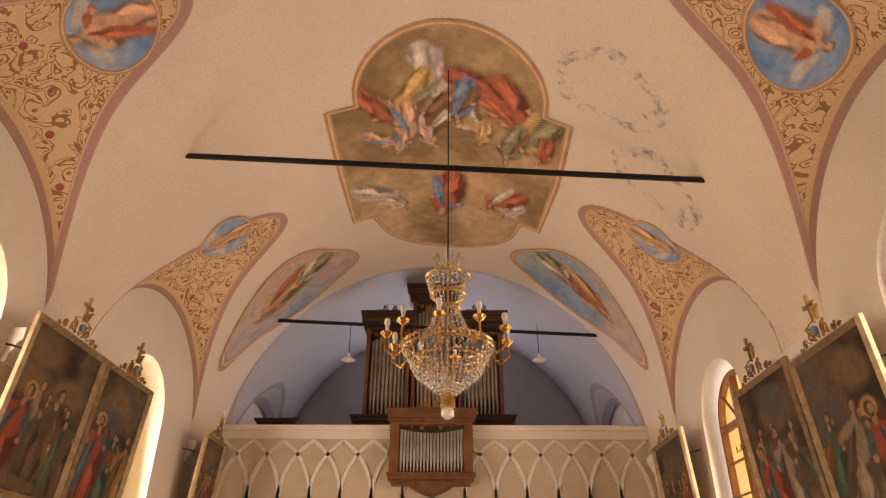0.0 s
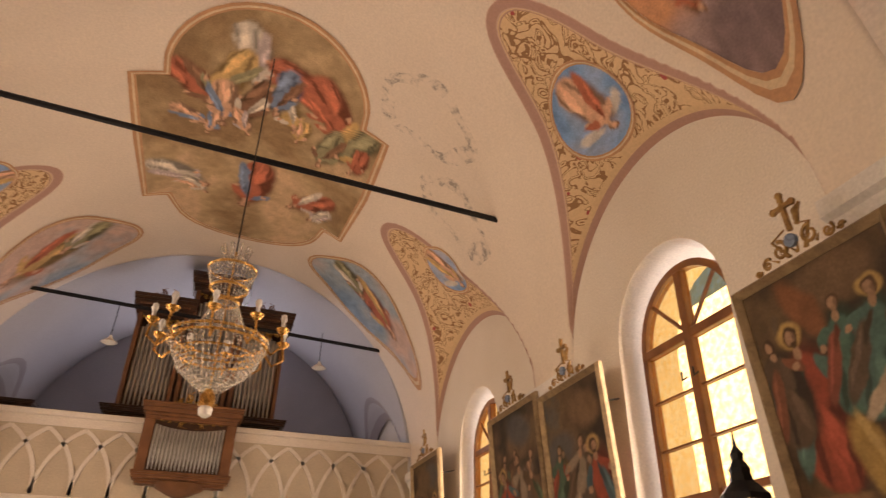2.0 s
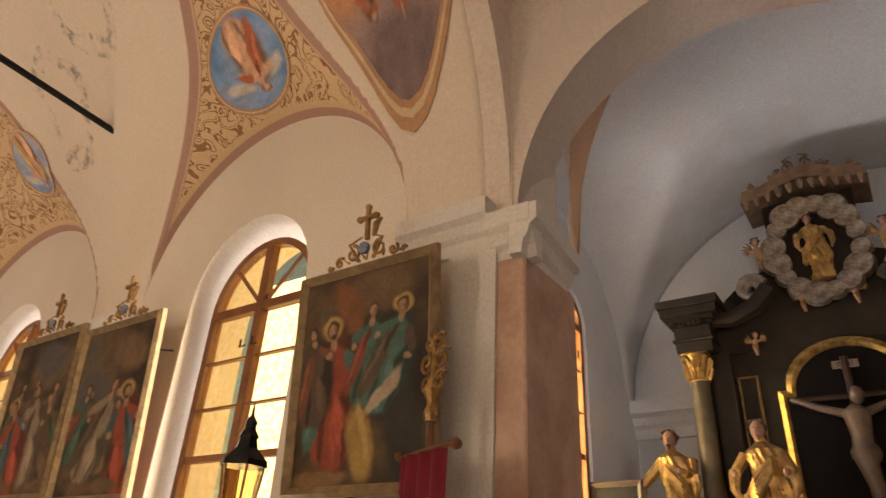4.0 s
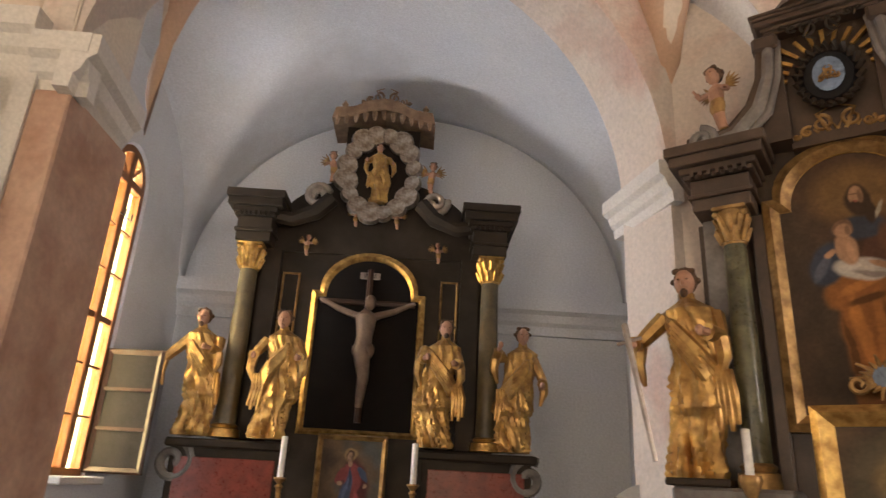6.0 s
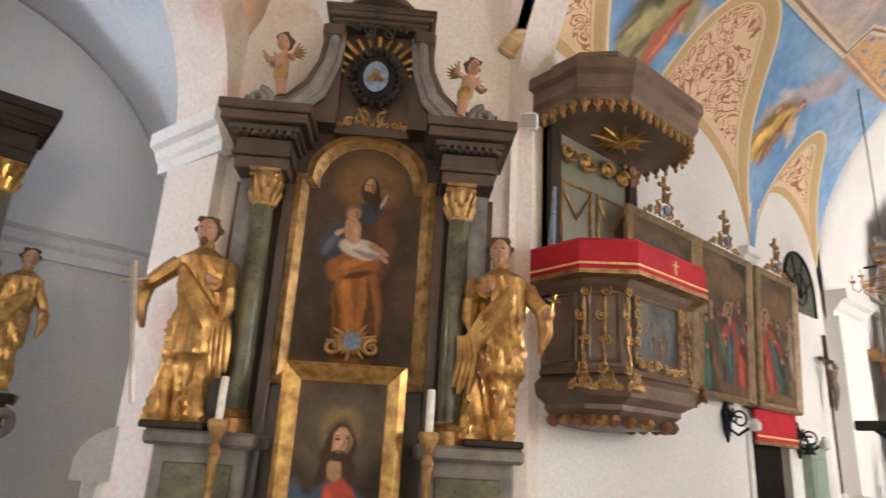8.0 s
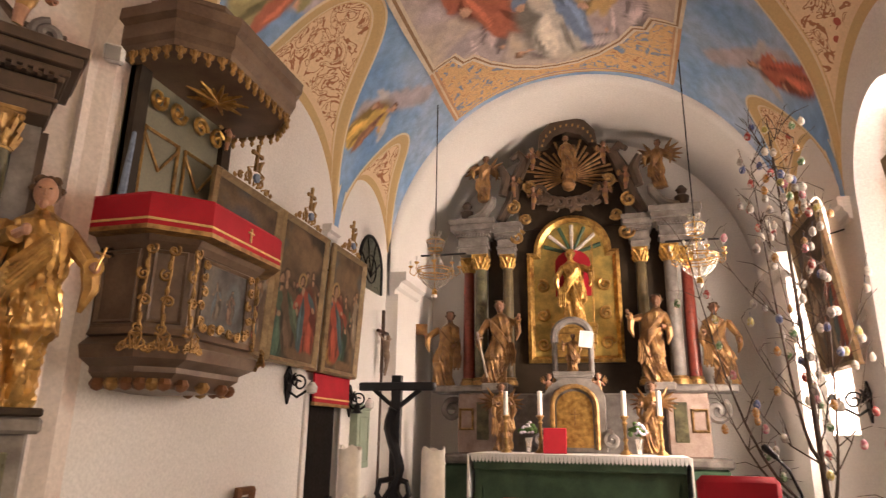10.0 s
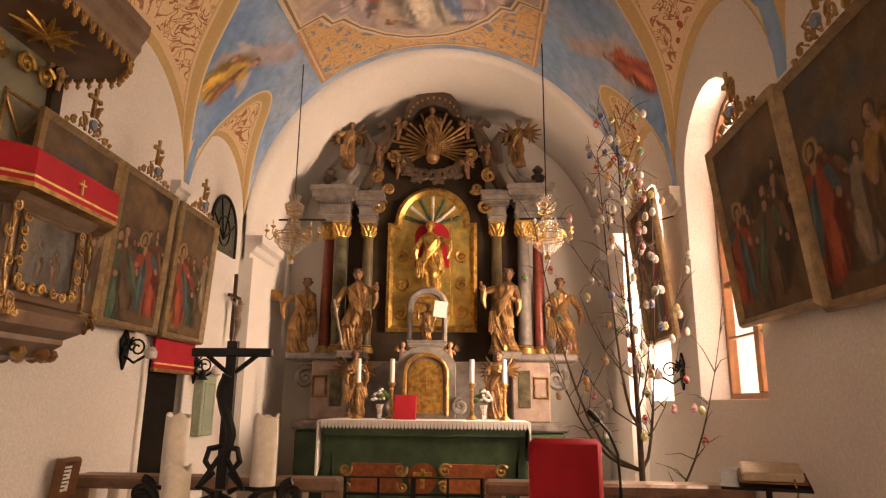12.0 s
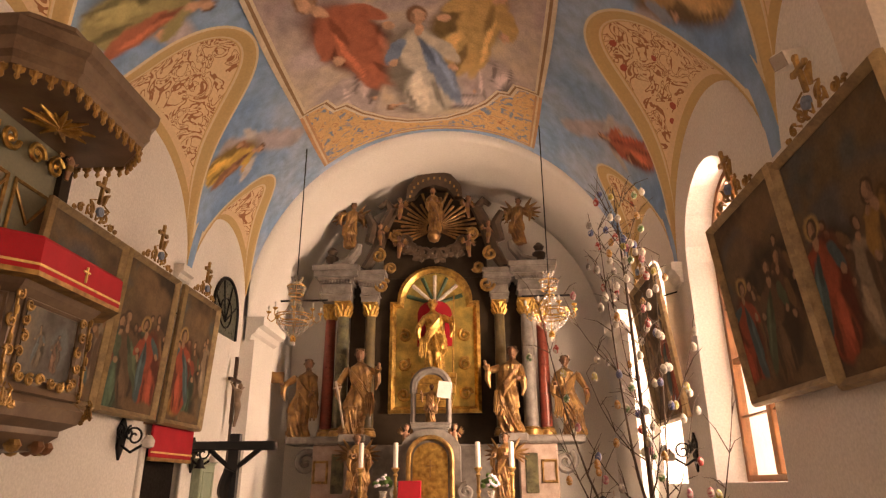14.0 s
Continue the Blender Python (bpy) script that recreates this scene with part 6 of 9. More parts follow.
lay = [(0.02, 3.08, 0.24, 0.2, 0, (0.20, 0.115, 0.045), 0.95), (0.0, 2.2, 0.4, 0.2, 0, (0.055, 0.035, 0.022), 0.9),
       (0.04, 2.5, 0.19, 0.5, 0.02, (0.06, 0.03, 0.016), 0.7), (0.09, 2.72, 0.12, 0.26, -0.12, (0.10, 0.045, 0.025), 0.6),
       (0.01, 2.36, 0.15, 0.34, 0.05, amber, 0.5), (-0.03, 2.6, 0.17, 0.12, 0.35, amber, 0.5), (0.07, 2.3, 0.05, 0.3, 0.1, shade(amber, 0.4), 0.8),
       (-0.04, 2.38, 0.035, 0.28, 0.15, shade(amber, 1.6), 0.9), (0.03, 2.4, 0.03, 0.25, -0.05, shade(amber, 1.35), 0.9), (-0.09, 2.3, 0.02, 0.2, 0.1, shade(amber, 0.45), 0.85), (-0.02, 2.62, 0.13, 0.03, 0.45, shade(amber, 1.6), 0.9), (0.0, 2.55, 0.12, 0.025, 0.3, shade(amber, 0.4), 0.9),
       (-0.07, 2.12, 0.06, 0.1, 0.1, shade(amber, 0.7), 0.7), (0.08, 2.12, 0.04, 0.1, 0, shade(amber, 0.5), 0.7),
       (-0.13, 2.74, 0.09, 0.13, -0.5, (0.045, 0.052, 0.075), 0.5), (-0.16, 2.72, 0.03, 0.09, -0.5, (0.09, 0.10, 0.13), 0.85), (0.02, 2.9, 0.13, 0.07, 0.0, (0.045, 0.05, 0.07), 0.6), (0.13, 2.8, 0.05, 0.13, 0.2, (0.13, 0.06, 0.03), 0.7),
       (0.0, 2.70, 0.13, 0.065, -0.2, (0.50, 0.45, 0.40), 0.5), (0.03, 2.67, 0.1, 0.018, -0.3, (0.26, 0.22, 0.2), 0.8), (-0.04, 2.72, 0.05, 0.02, 0.3, (0.62, 0.56, 0.5), 0.8), (0.09, 2.70, 0.085, 0.02, -0.5, skin, 0.5), (0.13, 2.645, 0.035, 0.016, -0.7, skin, 0.5),
       (-0.05, 2.80, 0.05, 0.085, 0.2, skin, 0.45), (-0.035, 2.79, 0.02, 0.06, 0.2, shade(skin, 1.3), 0.9), (-0.12, 2.79, 0.035, 0.018, 0.6, skin, 0.5), (-0.055, 2.905, 0.042, 0.05, 0, shade(skin, 0.5), 0.4), (-0.055, 2.895, 0.033, 0.04, 0, shade(skin, 1.1), 0.5), (-0.04, 2.895, 0.012, 0.03, 0, shade(skin, 0.6), 0.9),
       (0.02, 3.04, 0.064, 0.1, 0, dk, 0.5), (0.06, 2.98, 0.035, 0.08, 0.2, dk, 0.6), (0.015, 3.065, 0.038, 0.058, -0.1, skin, 0.45), (0.035, 3.06, 0.014, 0.045, 0, shade(skin, 0.5), 0.9), (0.005, 3.075, 0.03, 0.006, 0, shade(skin, 0.45), 0.8), (0.012, 3.01, 0.032, 0.035, 0, dk, 0.7), (0.012, 3.035, 0.014, 0.006, 0, (0.3, 0.1, 0.07), 0.8), (0.1, 2.98, 0.012, 0.06, -0.3, (0.40, 0.36, 0.28), 0.9)]
painted_panel("canvas", ja, -0.33, 0.33, 2.0, lambda x: 3.07 + 0.245 * math.sqrt(1 - (x / 0.275) ** 2) if abs(x) < 0.275 else 3.05, 0.13, 0.025, [(0.3, (0.032, 0.021, 0.014)), (0.5, (0.062, 0.040, 0.025)), (0.72, (0.10, 0.055, 0.03))], lay, "dark brown oil canvas of a robed pair", 2, 0.03, 9.0, 1.6, 170)
part("crest", crest_bm(0.42, 0.16, -0.02), gold_dull, ja, "gilt scroll crest", True, pose(0, 0.08, 3.40))
part("tabernacle_back", B(-0.21, 0.21, 0.06, 0.3, 3.36, 4.05), retable_brown, ja)
glory = part("glory_disc", lathe(bmesh.new(), [(0.02, -0.04), (0.10, -0.035), (0.125, -0.02), (0.135, 0.0), (0.11, 0.03)], (0, 0, 0), 24, Matrix.Diagonal((1, 1, 1.22, 1)) @ pose(0, 0, 0, 90)), black_iron, ja, "dark oval wreath round a small emblem", True, pose(0, 0.03, 3.70))
part("glory_mirror", lathe(bmesh.new(), [(0.02, -0.014), (0.075, -0.008), (0.08, 0.005), (0.02, 0.01)], (0, 0, 0), 20, Matrix.Diagonal((0.9, 1, 1.25, 1)) @ pose(0, 0, 0, 90)), P_BLUE, glory, "blue-grey oval with gilt emblem", True, pose(0, -0.04, 0))
part("glory_emblem", crest_bm(0.09, 0.09, 0.0), gold_dull, glory, "small gilt emblem", True, pose(0, -0.058, -0.045))
for k in range(22):
    a = 2 * math.pi * k / 22
    part("wreath_leaf", tube(bmesh.new(), [(0.125 * math.cos(a), -0.02, 0.152 * math.sin(a)), (0.15 * math.cos(a + 0.12), -0.045, 0.18 * math.sin(a + 0.12)), (0.14 * math.cos(a + 0.26), -0.01, 0.17 * math.sin(a + 0.26))], [0.016, 0.018, 0.006], 5), retable_dark, glory)
for k in range(13):
    a = math.pi * (0.06 + 0.88 * k / 12)
    r = 0.29 + 0.03 * (k % 2)
    part("ray", tube(bmesh.new(), [(0.19 * math.cos(a), 0, 0.21 * math.sin(a)), (r * math.cos(a), 0, r * math.sin(a))], [0.012, 0.015], 4), gold, glory, "gilt ray")
part("hood", cornice_bm(0.5, 0.3, 4.02, 0.12, 0.075), retable_brown, ja)
part("hood_dome", lathe(bmesh.new(), [(0.25, 0), (0.22, 0.06), (0.13, 0.1), (0.07, 0.16), (0.02, 0.21)], (0, 0.1, 4.13), 14), retable_brown, ja, "", True)
part("hood_lambrequin", crest_bm(0.4, 0.14, 0.0), retable_dark, ja, "carved dark fringe", True, pose(0, -0.05, 4.03) @ Matrix.Diagonal((1, 1, -1, 1)))
emb = part("emblem", lathe(bmesh.new(), [(0.01, -0.035), (0.04, -0.028), (0.05, -0.01), (0.05, 0.01)], (0, 0, 0), 16, pose(0, 0, 0, 90)), P_BLUE, ja, "blue monogram shield in gilt rays", True, pose(0.01, 0.03, 2.18))
for k in range(18):
    a = 2 * math.pi * k / 18
    part("emblem_ray", tube(bmesh.new(), [(0.045 * math.cos(a), 0.0, 0.045 * math.sin(a)), ((0.13 if k % 2 else 0.095) * math.cos(a), -0.01, (0.10 if k % 2 else 0.075) * math.sin(a))], [0.014, 0.005], 5), gold_dull, emb)
for s in (-1, 1):
    part("emblem_scroll", tube(bmesh.new(), spiral(s * 0.10, -0.03, 0.045, 1.3, 1.0, s, -0.01), 0.012, 6), gold_dull, emb, "", True)
for s in (-1, 1):
    statue("cherub_statue", jm @ pose(s * 0.50, -0.06, 3.50 if s < 0 else 3.46, 0, s * 8, s * 25), 0.40, "small carved winged child sitting on the pediment", "pediment cherubs", [gold_dull, flesh, hair, silver], seed=40 + s, child=True, wings=0.24, arms=((-0.5, -0.2, 0.75), (0.45, -0.3, 0.5)))
statue("gilded_statue", jm @ pose(-0.755, -0.08, 1.735, 0, 0, 4), 1.02, "gilded robed statue holding a pale sword", "gilded side altar statues", seed=2, folds=9, extra="sword", arms=((-0.52, -0.25, 0.60), (0.14, -0.34, 0.64)))
statue("gilded_statue", jm @ pose(0.725, -0.08, 1.735, 0, 0, -10), 1.03, "gilded robed statue stretching out one hand", "gilded side altar statues", seed=5, folds=9, extra="cross", arms=((-0.04, -0.34, 0.70), (0.50, -0.36, 0.57)))
for x in (-0.755, 0.725):
    thing("statue_plinth", B(-0.14, 0.14, -0.12, 0.12, 0, 0.035, bevel=0.008), retable_dark, "dark green statue plinth on altar base", "plinth", m=jm @ pose(x, -0.06, 1.70))
red_r, blue_r = (0.34, 0.055, 0.03), (0.045, 0.075, 0.11)
port = [(0.0, 0.16, 0.26, 0.28, 0, (0.10, 0.08, 0.05), 0.95), (0.0, -0.24, 0.2, 0.2, 0, blue_r, 0.4), (-0.14, -0.2, 0.06, 0.2, 0.25, shade(blue_r, 1.5), 0.9), (0.02, -0.24, 0.105, 0.22, 0, red_r, 0.4), (-0.02, -0.22, 0.03, 0.18, 0.1, shade(red_r, 1.4), 0.9), (0.06, -0.26, 0.025, 0.18, -0.1, shade(red_r, 0.5), 0.9),
        (0.0, 0.18, 0.13, 0.13, 0, (0.22, 0.15, 0.07), 0.95), (0.0, 0.09, 0.085, 0.15, 0, dk, 0.5), (0.05, 0.0, 0.035, 0.08, 0.3, dk, 0.6), (-0.05, 0.0, 0.035, 0.08, -0.3, dk, 0.6), (0.0, -0.01, 0.038, 0.06, 0, shade(skin, 0.8), 0.5),
        (0.004, 0.125, 0.05, 0.078, 0, skin, 0.4), (-0.016, 0.13, 0.02, 0.05, 0, shade(skin, 1.3), 0.95), (0.034, 0.115, 0.018, 0.06, 0.1, shade(skin, 0.5), 0.9), (-0.02, 0.142, 0.014, 0.006, 0, dk, 0.6), (0.024, 0.142, 0.013, 0.006, 0, dk, 0.6), (-0.02, 0.155, 0.017, 0.004, 0.1, shade(skin, 0.4), 0.8), (0.024, 0.155, 0.017, 0.004, -0.1, shade(skin, 0.4), 0.8), (0.008, 0.115, 0.008, 0.028, 0, shade(skin, 0.65), 0.9), (0.004, 0.055, 0.042, 0.038, 0, dk, 0.6), (0.004, 0.075, 0.017, 0.006, 0, (0.34, 0.12, 0.08), 0.7),
        (0.12, -0.2, 0.026, 0.055, -0.5, skin, 0.5), (0.135, -0.16, 0.01, 0.04, -0.3, shade(skin, 1.2), 0.7), (0.03, -0.3, 0.06, 0.022, 0.4, skin, 0.5), (0.02, -0.19, 0.022, 0.026, 0, (0.5, 0.12, 0.04), 0.6)]
st = station(jm @ pose(0.014, -0.2, 1.565), 0.57, 0.94, 51, 0, False, None, gold, 0, "portrait of a robed shape in a broad gilt frame", 0.085, port)
for x in (-0.515, 0.415):
    candle(jm @ pose(x, -0.27, 1.05), 0.70, 0.185, 0.018)

# ---- chapel altar with the carved cross ----
cm = pose(-6.0, -0.46, 0, 0, 0, 90)
ca = empty("chapel_altar", cm, "dark chapel altar with gilt capitals and a carved crucifix niche", "altar")
part("back_wall", B(-1.15, 1.15, 0.1, 0.5, 1.6, 3.75), retable_dark, ca, "dark painted back panel")
part("arch_block", prism(bmesh.new(), arch_outline(-0.95, 0.95, 3.6, 3.75, 0.65), 0.08, 0.5), retable_dark, ca)
part("mensa", B(-1.0, 1.0, -0.5, 0.1, 0, 1.3, bevel=0.02), retable_dark, ca)
for s in (-1, 1):
    base_panel(ca, min(s * 0.55, s * 1.45), max(s * 0.55, s * 1.45), -0.12, 0.0, 1.9, retable_dark, red_marble)
    column(ca, s * 1.08, -0.02, 1.92, 3.62, 0.088, olive_col, 0.26, gold)
    part("pilaster", B(min(s * 0.82, s * 0.98), max(s * 0.82, s * 0.98), 0.02, 0.12, 1.92, 3.6), retable_dark, ca)
    part("inset_panel", frame_bm(0.16, 0.6, 0.018, 0.02), gold_dull, ca, "thin gilt panel frame", False, pose(s * 0.72, 0.095, 3.1))
    entablature(ca, min(s * 0.92, s * 1.2), max(s * 0.92, s * 1.2), -0.14, 3.6, 0.46, 0.5, retable_dark, 0.12)
    part("cornice_sweep", tube(bmesh.new(), [(s * 0.95, -0.06, 3.9), (s * 0.75, -0.06, 3.86), (s * 0.55, -0.05, 3.95), (s * 0.42, -0.03, 4.1)], [0.07, 0.07, 0.08, 0.08], 8), retable_dark, ca, "", True)
    part("scroll", tube(bmesh.new(), spiral(s * 0.55, 4.12, 0.12, 1.6, 0.3, -s, -0.05), 0.032, 7), silver, ca, "silvered scroll", True)
    part("side_volute", tube(bmesh.new(), spiral(s * 1.42, 1.72, 0.16, 1.3, 1.0, s, -0.1), 0.04, 7), retable_grey, ca, "grey carved volute", True)
arched_frame(ca, 1.02, 1.98, 3.24, 0.36, 0.07, 0.075, 0.1, 0.07, gold)
niche = part("niche_glass", prism(bmesh.new(), shoulder_outline(0.9, 2.04, 3.18, 0.34, 0.07), 0.05, 0.09), niche_doorway_dark, ca, "dark glazed niche")
part("sign", B(-0.09, 0.09, 0.02, 0.035, 3.36, 3.42), silver, ca, "small pale board")
txt = bpy.data.curves.new("inscription", "FONT")
txt.body, txt.size, txt.align_x, txt.extrude = "INRI", 0.06, "CENTER", 0.001
tob = new("inscription", txt)
tob.parent, tob.matrix_basis = ca, pose(0, 0.016, 3.37, 90)
txt.materials.append(black_iron)
cr = bmesh.new()
tube(cr, [(0, 0.03, 2.1), (0, 0.03, 3.45)], 0.03, 6)
tube(cr, [(-0.42, 0.03, 3.14), (0.42, 0.03, 3.14)], 0.026, 6)
part("cross", cr, wood_dark, ca, "dark wooden cross")


def corpus_bm(h):
    bm = bmesh.new()
    tube(bm, [(0, 0, 0), (0.02 * h, -0.03 * h, 0.25 * h), (-0.01 * h, -0.05 * h, 0.45 * h), (0, -0.02 * h, 0.6 * h), (0, -0.02 * h, 0.78 * h), (0, -0.01 * h, 0.84 * h)], [0.03 * h, 0.05 * h, 0.075 * h, 0.07 * h, 0.095 * h, 0.03 * h], 10)
    for s in (-1, 1):
        tube(bm, [(s * 0.07 * h, -0.01 * h, 0.78 * h), (s * 0.24 * h, 0, 0.84 * h), (s * 0.42 * h, 0.01 * h, 0.93 * h)], [0.035 * h, 0.028 * h, 0.018 * h], 7)
    ellipsoid(bm, (0.03 * h, -0.05 * h, 0.9 * h), (0.05 * h, 0.055 * h, 0.07 * h), 0)
    ellipsoid(bm, (0, -0.03 * h, 0.48 * h), (0.1 * h, 0.08 * h, 0.09 * h), 0)
    return bm


pale = surface("pale_carved_wood", (0.24, 0.165, 0.115), (0.15, 0.10, 0.07), 8, 60, 0.45)
thing("corpus_statue", corpus_bm(1.0), pale, "pale carved body on the chapel cross", "statue", smooth=True, m=cm @ pose(0, -0.02, 2.22))
part("tower", B(-0.36, 0.36, 0.1, 0.4, 3.9, 4.95), retable_dark, ca)
canopy_wood = surface("worn_gilt_canopy", (0.34, 0.22, 0.13), (0.20, 0.12, 0.07), 10, 60, 0.45, 0.2, 0.3)
cloud_silver = surface("silvered_cloud", (0.50, 0.43, 0.35), (0.22, 0.16, 0.11), 16, 60, 0.36, 0.6, 0.3)
part("tower_canopy", prism(bmesh.new(), [(-0.5, 4.93), (-0.47, 5.05), (-0.3, 5.07), (-0.14, 5.15), (0, 5.18), (0.14, 5.15), (0.3, 5.07), (0.47, 5.05), (0.5, 4.93), (0.3, 4.96), (0.14, 5.03), (0, 5.06), (-0.14, 5.03), (-0.3, 4.96)], -0.1, 0.42), canopy_wood, ca, "swept gilt-edged canopy")
for k in range(11):
    u = -0.45 + 0.09 * k
    part("canopy_tassel", tube(bmesh.new(), [(u, -0.08, 5.04 - 0.2 * abs(u)), (u, -0.08, 4.95 - 0.2 * abs(u))], [0.034, 0.012], 6), canopy_wood, ca)
part("crown", crest_bm(0.52, 0.2, 0.05), canopy_wood, ca, "carved gilt crown", True, pose(0, 0.0, 5.2))
for x in (-0.4, 0.4):
    part("finial", lathe(bmesh.new(), [(0.03, 0), (0.04, 0.03), (0.02, 0.06), (0.035, 0.09), (0.004, 0.14)], (x, 0.0, 5.05), 8), canopy_wood, ca, "", True)
for k in range(16):
    a = 2 * math.pi * (k + 0.5) / 16
    r = 0.085 + 0.02 * (k % 3)
    x, z = 0.33 * math.cos(a), 4.42 + 0.42 * math.sin(a)
    cl = part("cloud_curl", lathe(bmesh.new(), [(0.004, -0.07), (r * 0.3, -0.065), (r * 0.36, -0.045), (r * 0.62, -0.05), (r * 0.7, -0.025), (r * 0.95, -0.02), (r, 0.0), (r * 0.9, 0.04)], (0, 0, 0), 16, pose(0, 0, 0, 90)), cloud_silver, ca, "silvered cloud curl", True, pose(x, 0.04, z, 12 * math.sin(a), 0, -20 * math.cos(a)))
statue("seated_statue", cm @ pose(0, 0.02, 4.12), 0.62, "small gilded seated robed statue among clouds", seed=9, arms=((-0.4, -0.3, 0.65), (0.4, -0.3, 0.6)))
for k, (x, z) in enumerate(((-0.18, 3.86), (0.2, 3.86), (-0.6, 3.55), (0.6, 3.55), (-0.45, 4.3), (0.5, 4.25))):
    statue("winged_cherub", cm @ pose(x, 0.02, z), 0.2 if k < 4 else 0.32, "small carved winged cherub on the retable", "chapel cherubs", [gold_dull, flesh, hair, silver], seed=60 + k, child=True, wings=0.35, arms=((-0.4, -0.2, 0.6), (0.4, -0.2, 0.6)))
for k, (x, a) in enumerate(((-1.33, ((-0.7, -0.2, 0.5), (0.1, -0.3, 0.66))), (-0.66, ((-0.35, -0.3, 0.6), (0.3, -0.25, 0.6))), (0.66, ((-0.2, -0.35, 0.66), (0.2, -0.35, 0.62))), (1.33, ((-0.3, -0.2, 0.82), (0.35, -0.25, 0.5))))):
    statue("gilded_statue", cm @ pose(x, -0.2 if abs(x) < 1 else -0.1, 1.92), 1.06, "gilded standing robed woman statue on altar base", "chapel altar statues", seed=70 + k, arms=a, folds=8, sway=0.04)
part("predella", B(-0.55, 0.55, -0.1, 0.1, 1.3, 1.98), retable_dark, ca)
station(cm @ pose(0.0, -0.16, 1.62), 0.56, 0.74, 53, 0, False, None, gold_dull, 0, "small dark devotional painting in a gilt frame", 0.045, robed(0.02, -0.02, 0.62, 0.1, (0.22, 0.05, 0.05), (0.06, 0.08, 0.14), (0.34, 0.21, 0.13), (0.07, 0.04, 0.025), 6, (0.28, 0.18, 0.08)))
for x in (-0.52, 0.5):
    candle(cm @ pose(x, -0.3, 1.3), 0.34, 0.3, 0.024)

# ---- pulpit ----
pulpit_wood = surface("grey_brown_pulpit_wood", (0.21, 0.145, 0.10), (0.12, 0.075, 0.05), 4, 50, 0.42, relief=0.2)
pm = pose(-2.96, 3.80, 0)
pul = empty("pulpit", pm, "brown carved pulpit with gilt ornament hung on the wall", "pulpit")


def ring_plan(r):
    """Corners of the pulpit's plan, a box with chamfered front corners; r grows and shrinks it."""
    o = r - 0.845
    b, e = max(0.02, 0.63 + o), max(0.02, 0.66 + o)
    i, j = max(0.01, 0.39 + 0.42 * o), max(0.01, 0.42 + 0.6 * o)
    return [(0.0, -b), (min(j, e), -b), (e, -min(i, b)), (e, min(i, b)), (min(j, e), b), (0.0, b)]


def half_oct(profile):
    bm = bmesh.new()
    rings = [[bm.verts.new((x, y, z)) for x, y in ring_plan(r)] for r, z in profile]
    for a, b in zip(rings, rings[1:]):
        for i in range(6):
            bm.faces.new((a[i], a[(i + 1) % 6], b[(i + 1) % 6], b[i]))
    bm.faces.new(rings[0][::-1])
    bm.faces.new(rings[-1])
    return bm


def pulpit_face(k, r, z, t=0.5):
    """A pose on the middle of the k-th side, facing out; t moves it along the side."""
    c = ring_plan(r)
    (x0, y0), (x1, y1) = c[k], c[k + 1]
    return pose(x0 + (x1 - x0) * t, y0 + (y1 - y0) * t, z, 0, 0, math.degrees(math.atan2(y1 - y0, x1 - x0))), math.hypot(x1 - x0, y1 - y0)


part("body", half_oct([(0.66, 2.14), (0.72, 2.16), (0.70, 2.2), (0.70, 2.64), (0.74, 2.68), (0.78, 2.74)]), pulpit_wood, pul, "brown marbled polygonal body")
part("lower_bulge", half_oct([(0.3, 1.86), (0.56, 1.88), (0.62, 1.93), (0.66, 1.96), (0.66, 1.99), (0.74, 2.03), (0.76, 2.1), (0.70, 2.15)]), pulpit_wood, pul, "moulded bulging foot")
part("rail", half_oct([(0.78, 2.74), (0.82, 2.77), (0.82, 2.9), (0.76, 2.91)]), wood_brown, pul)
cloth = thing("pulpit_cloth", half_oct([(0.845, 2.735), (0.845, 2.91), (0.83, 2.93), (0.6, 2.935), (0.58, 2.93), (0.83, 2.915)]), red_cloth, "red cloth with gold braid draped over pulpit rail", "cloth", m=pm)
part("braid", half_oct([(0.849, 2.765), (0.849, 2.778)]), P_HALO, cloth, "pale gold braid line")
part("fringe", half_oct([(0.851, 2.71), (0.851, 2.737)]), gold_dull, cloth, "gold fringe")
part("cloth_cross", cross_bm(0.09, 0.06, 0.01, (0, 0, 0), False), P_HALO, cloth, "small gold cross", False, pose(0.668, 0.0, 2.79, 0, 0, 90))
for k, t in ((1, 0.0), (2, 0.0), (3, 0.0), (4, 0.0), (1, 0.5)):
    bm = bmesh.new()
    for q in range(4):
        scroll_bm(bm, 0.012 * (-1) ** q, -0.02, 0.44 - 0.15 * q, 0.036, 1.2, 1.0 + q, 0.010, 1 if q % 2 else -1)
        ellipsoid(bm, (0.0, -0.03, 0.5 - 0.15 * q), (0.014, 0.012, 0.03), 0, 6, 4)
    tube(bm, [(0, -0.01, 0.52), (0.01, -0.02, 0.3), (-0.01, -0.02, 0.1), (0.0, -0.03, 0.0)], [0.012, 0.008, 0.01, 0.012], 6)
    part("corner_ornament", bm, gold_dull, pul, "gilt hanging scroll ornament", True, pulpit_face(k, 0.70, 2.2, t)[0])
    part("foot_ornament", crest_bm(0.16, 0.13, -0.02), gold_dull, pul, "gilt shell ornament", True, pulpit_face(k, 0.76, 2.05, t)[0])
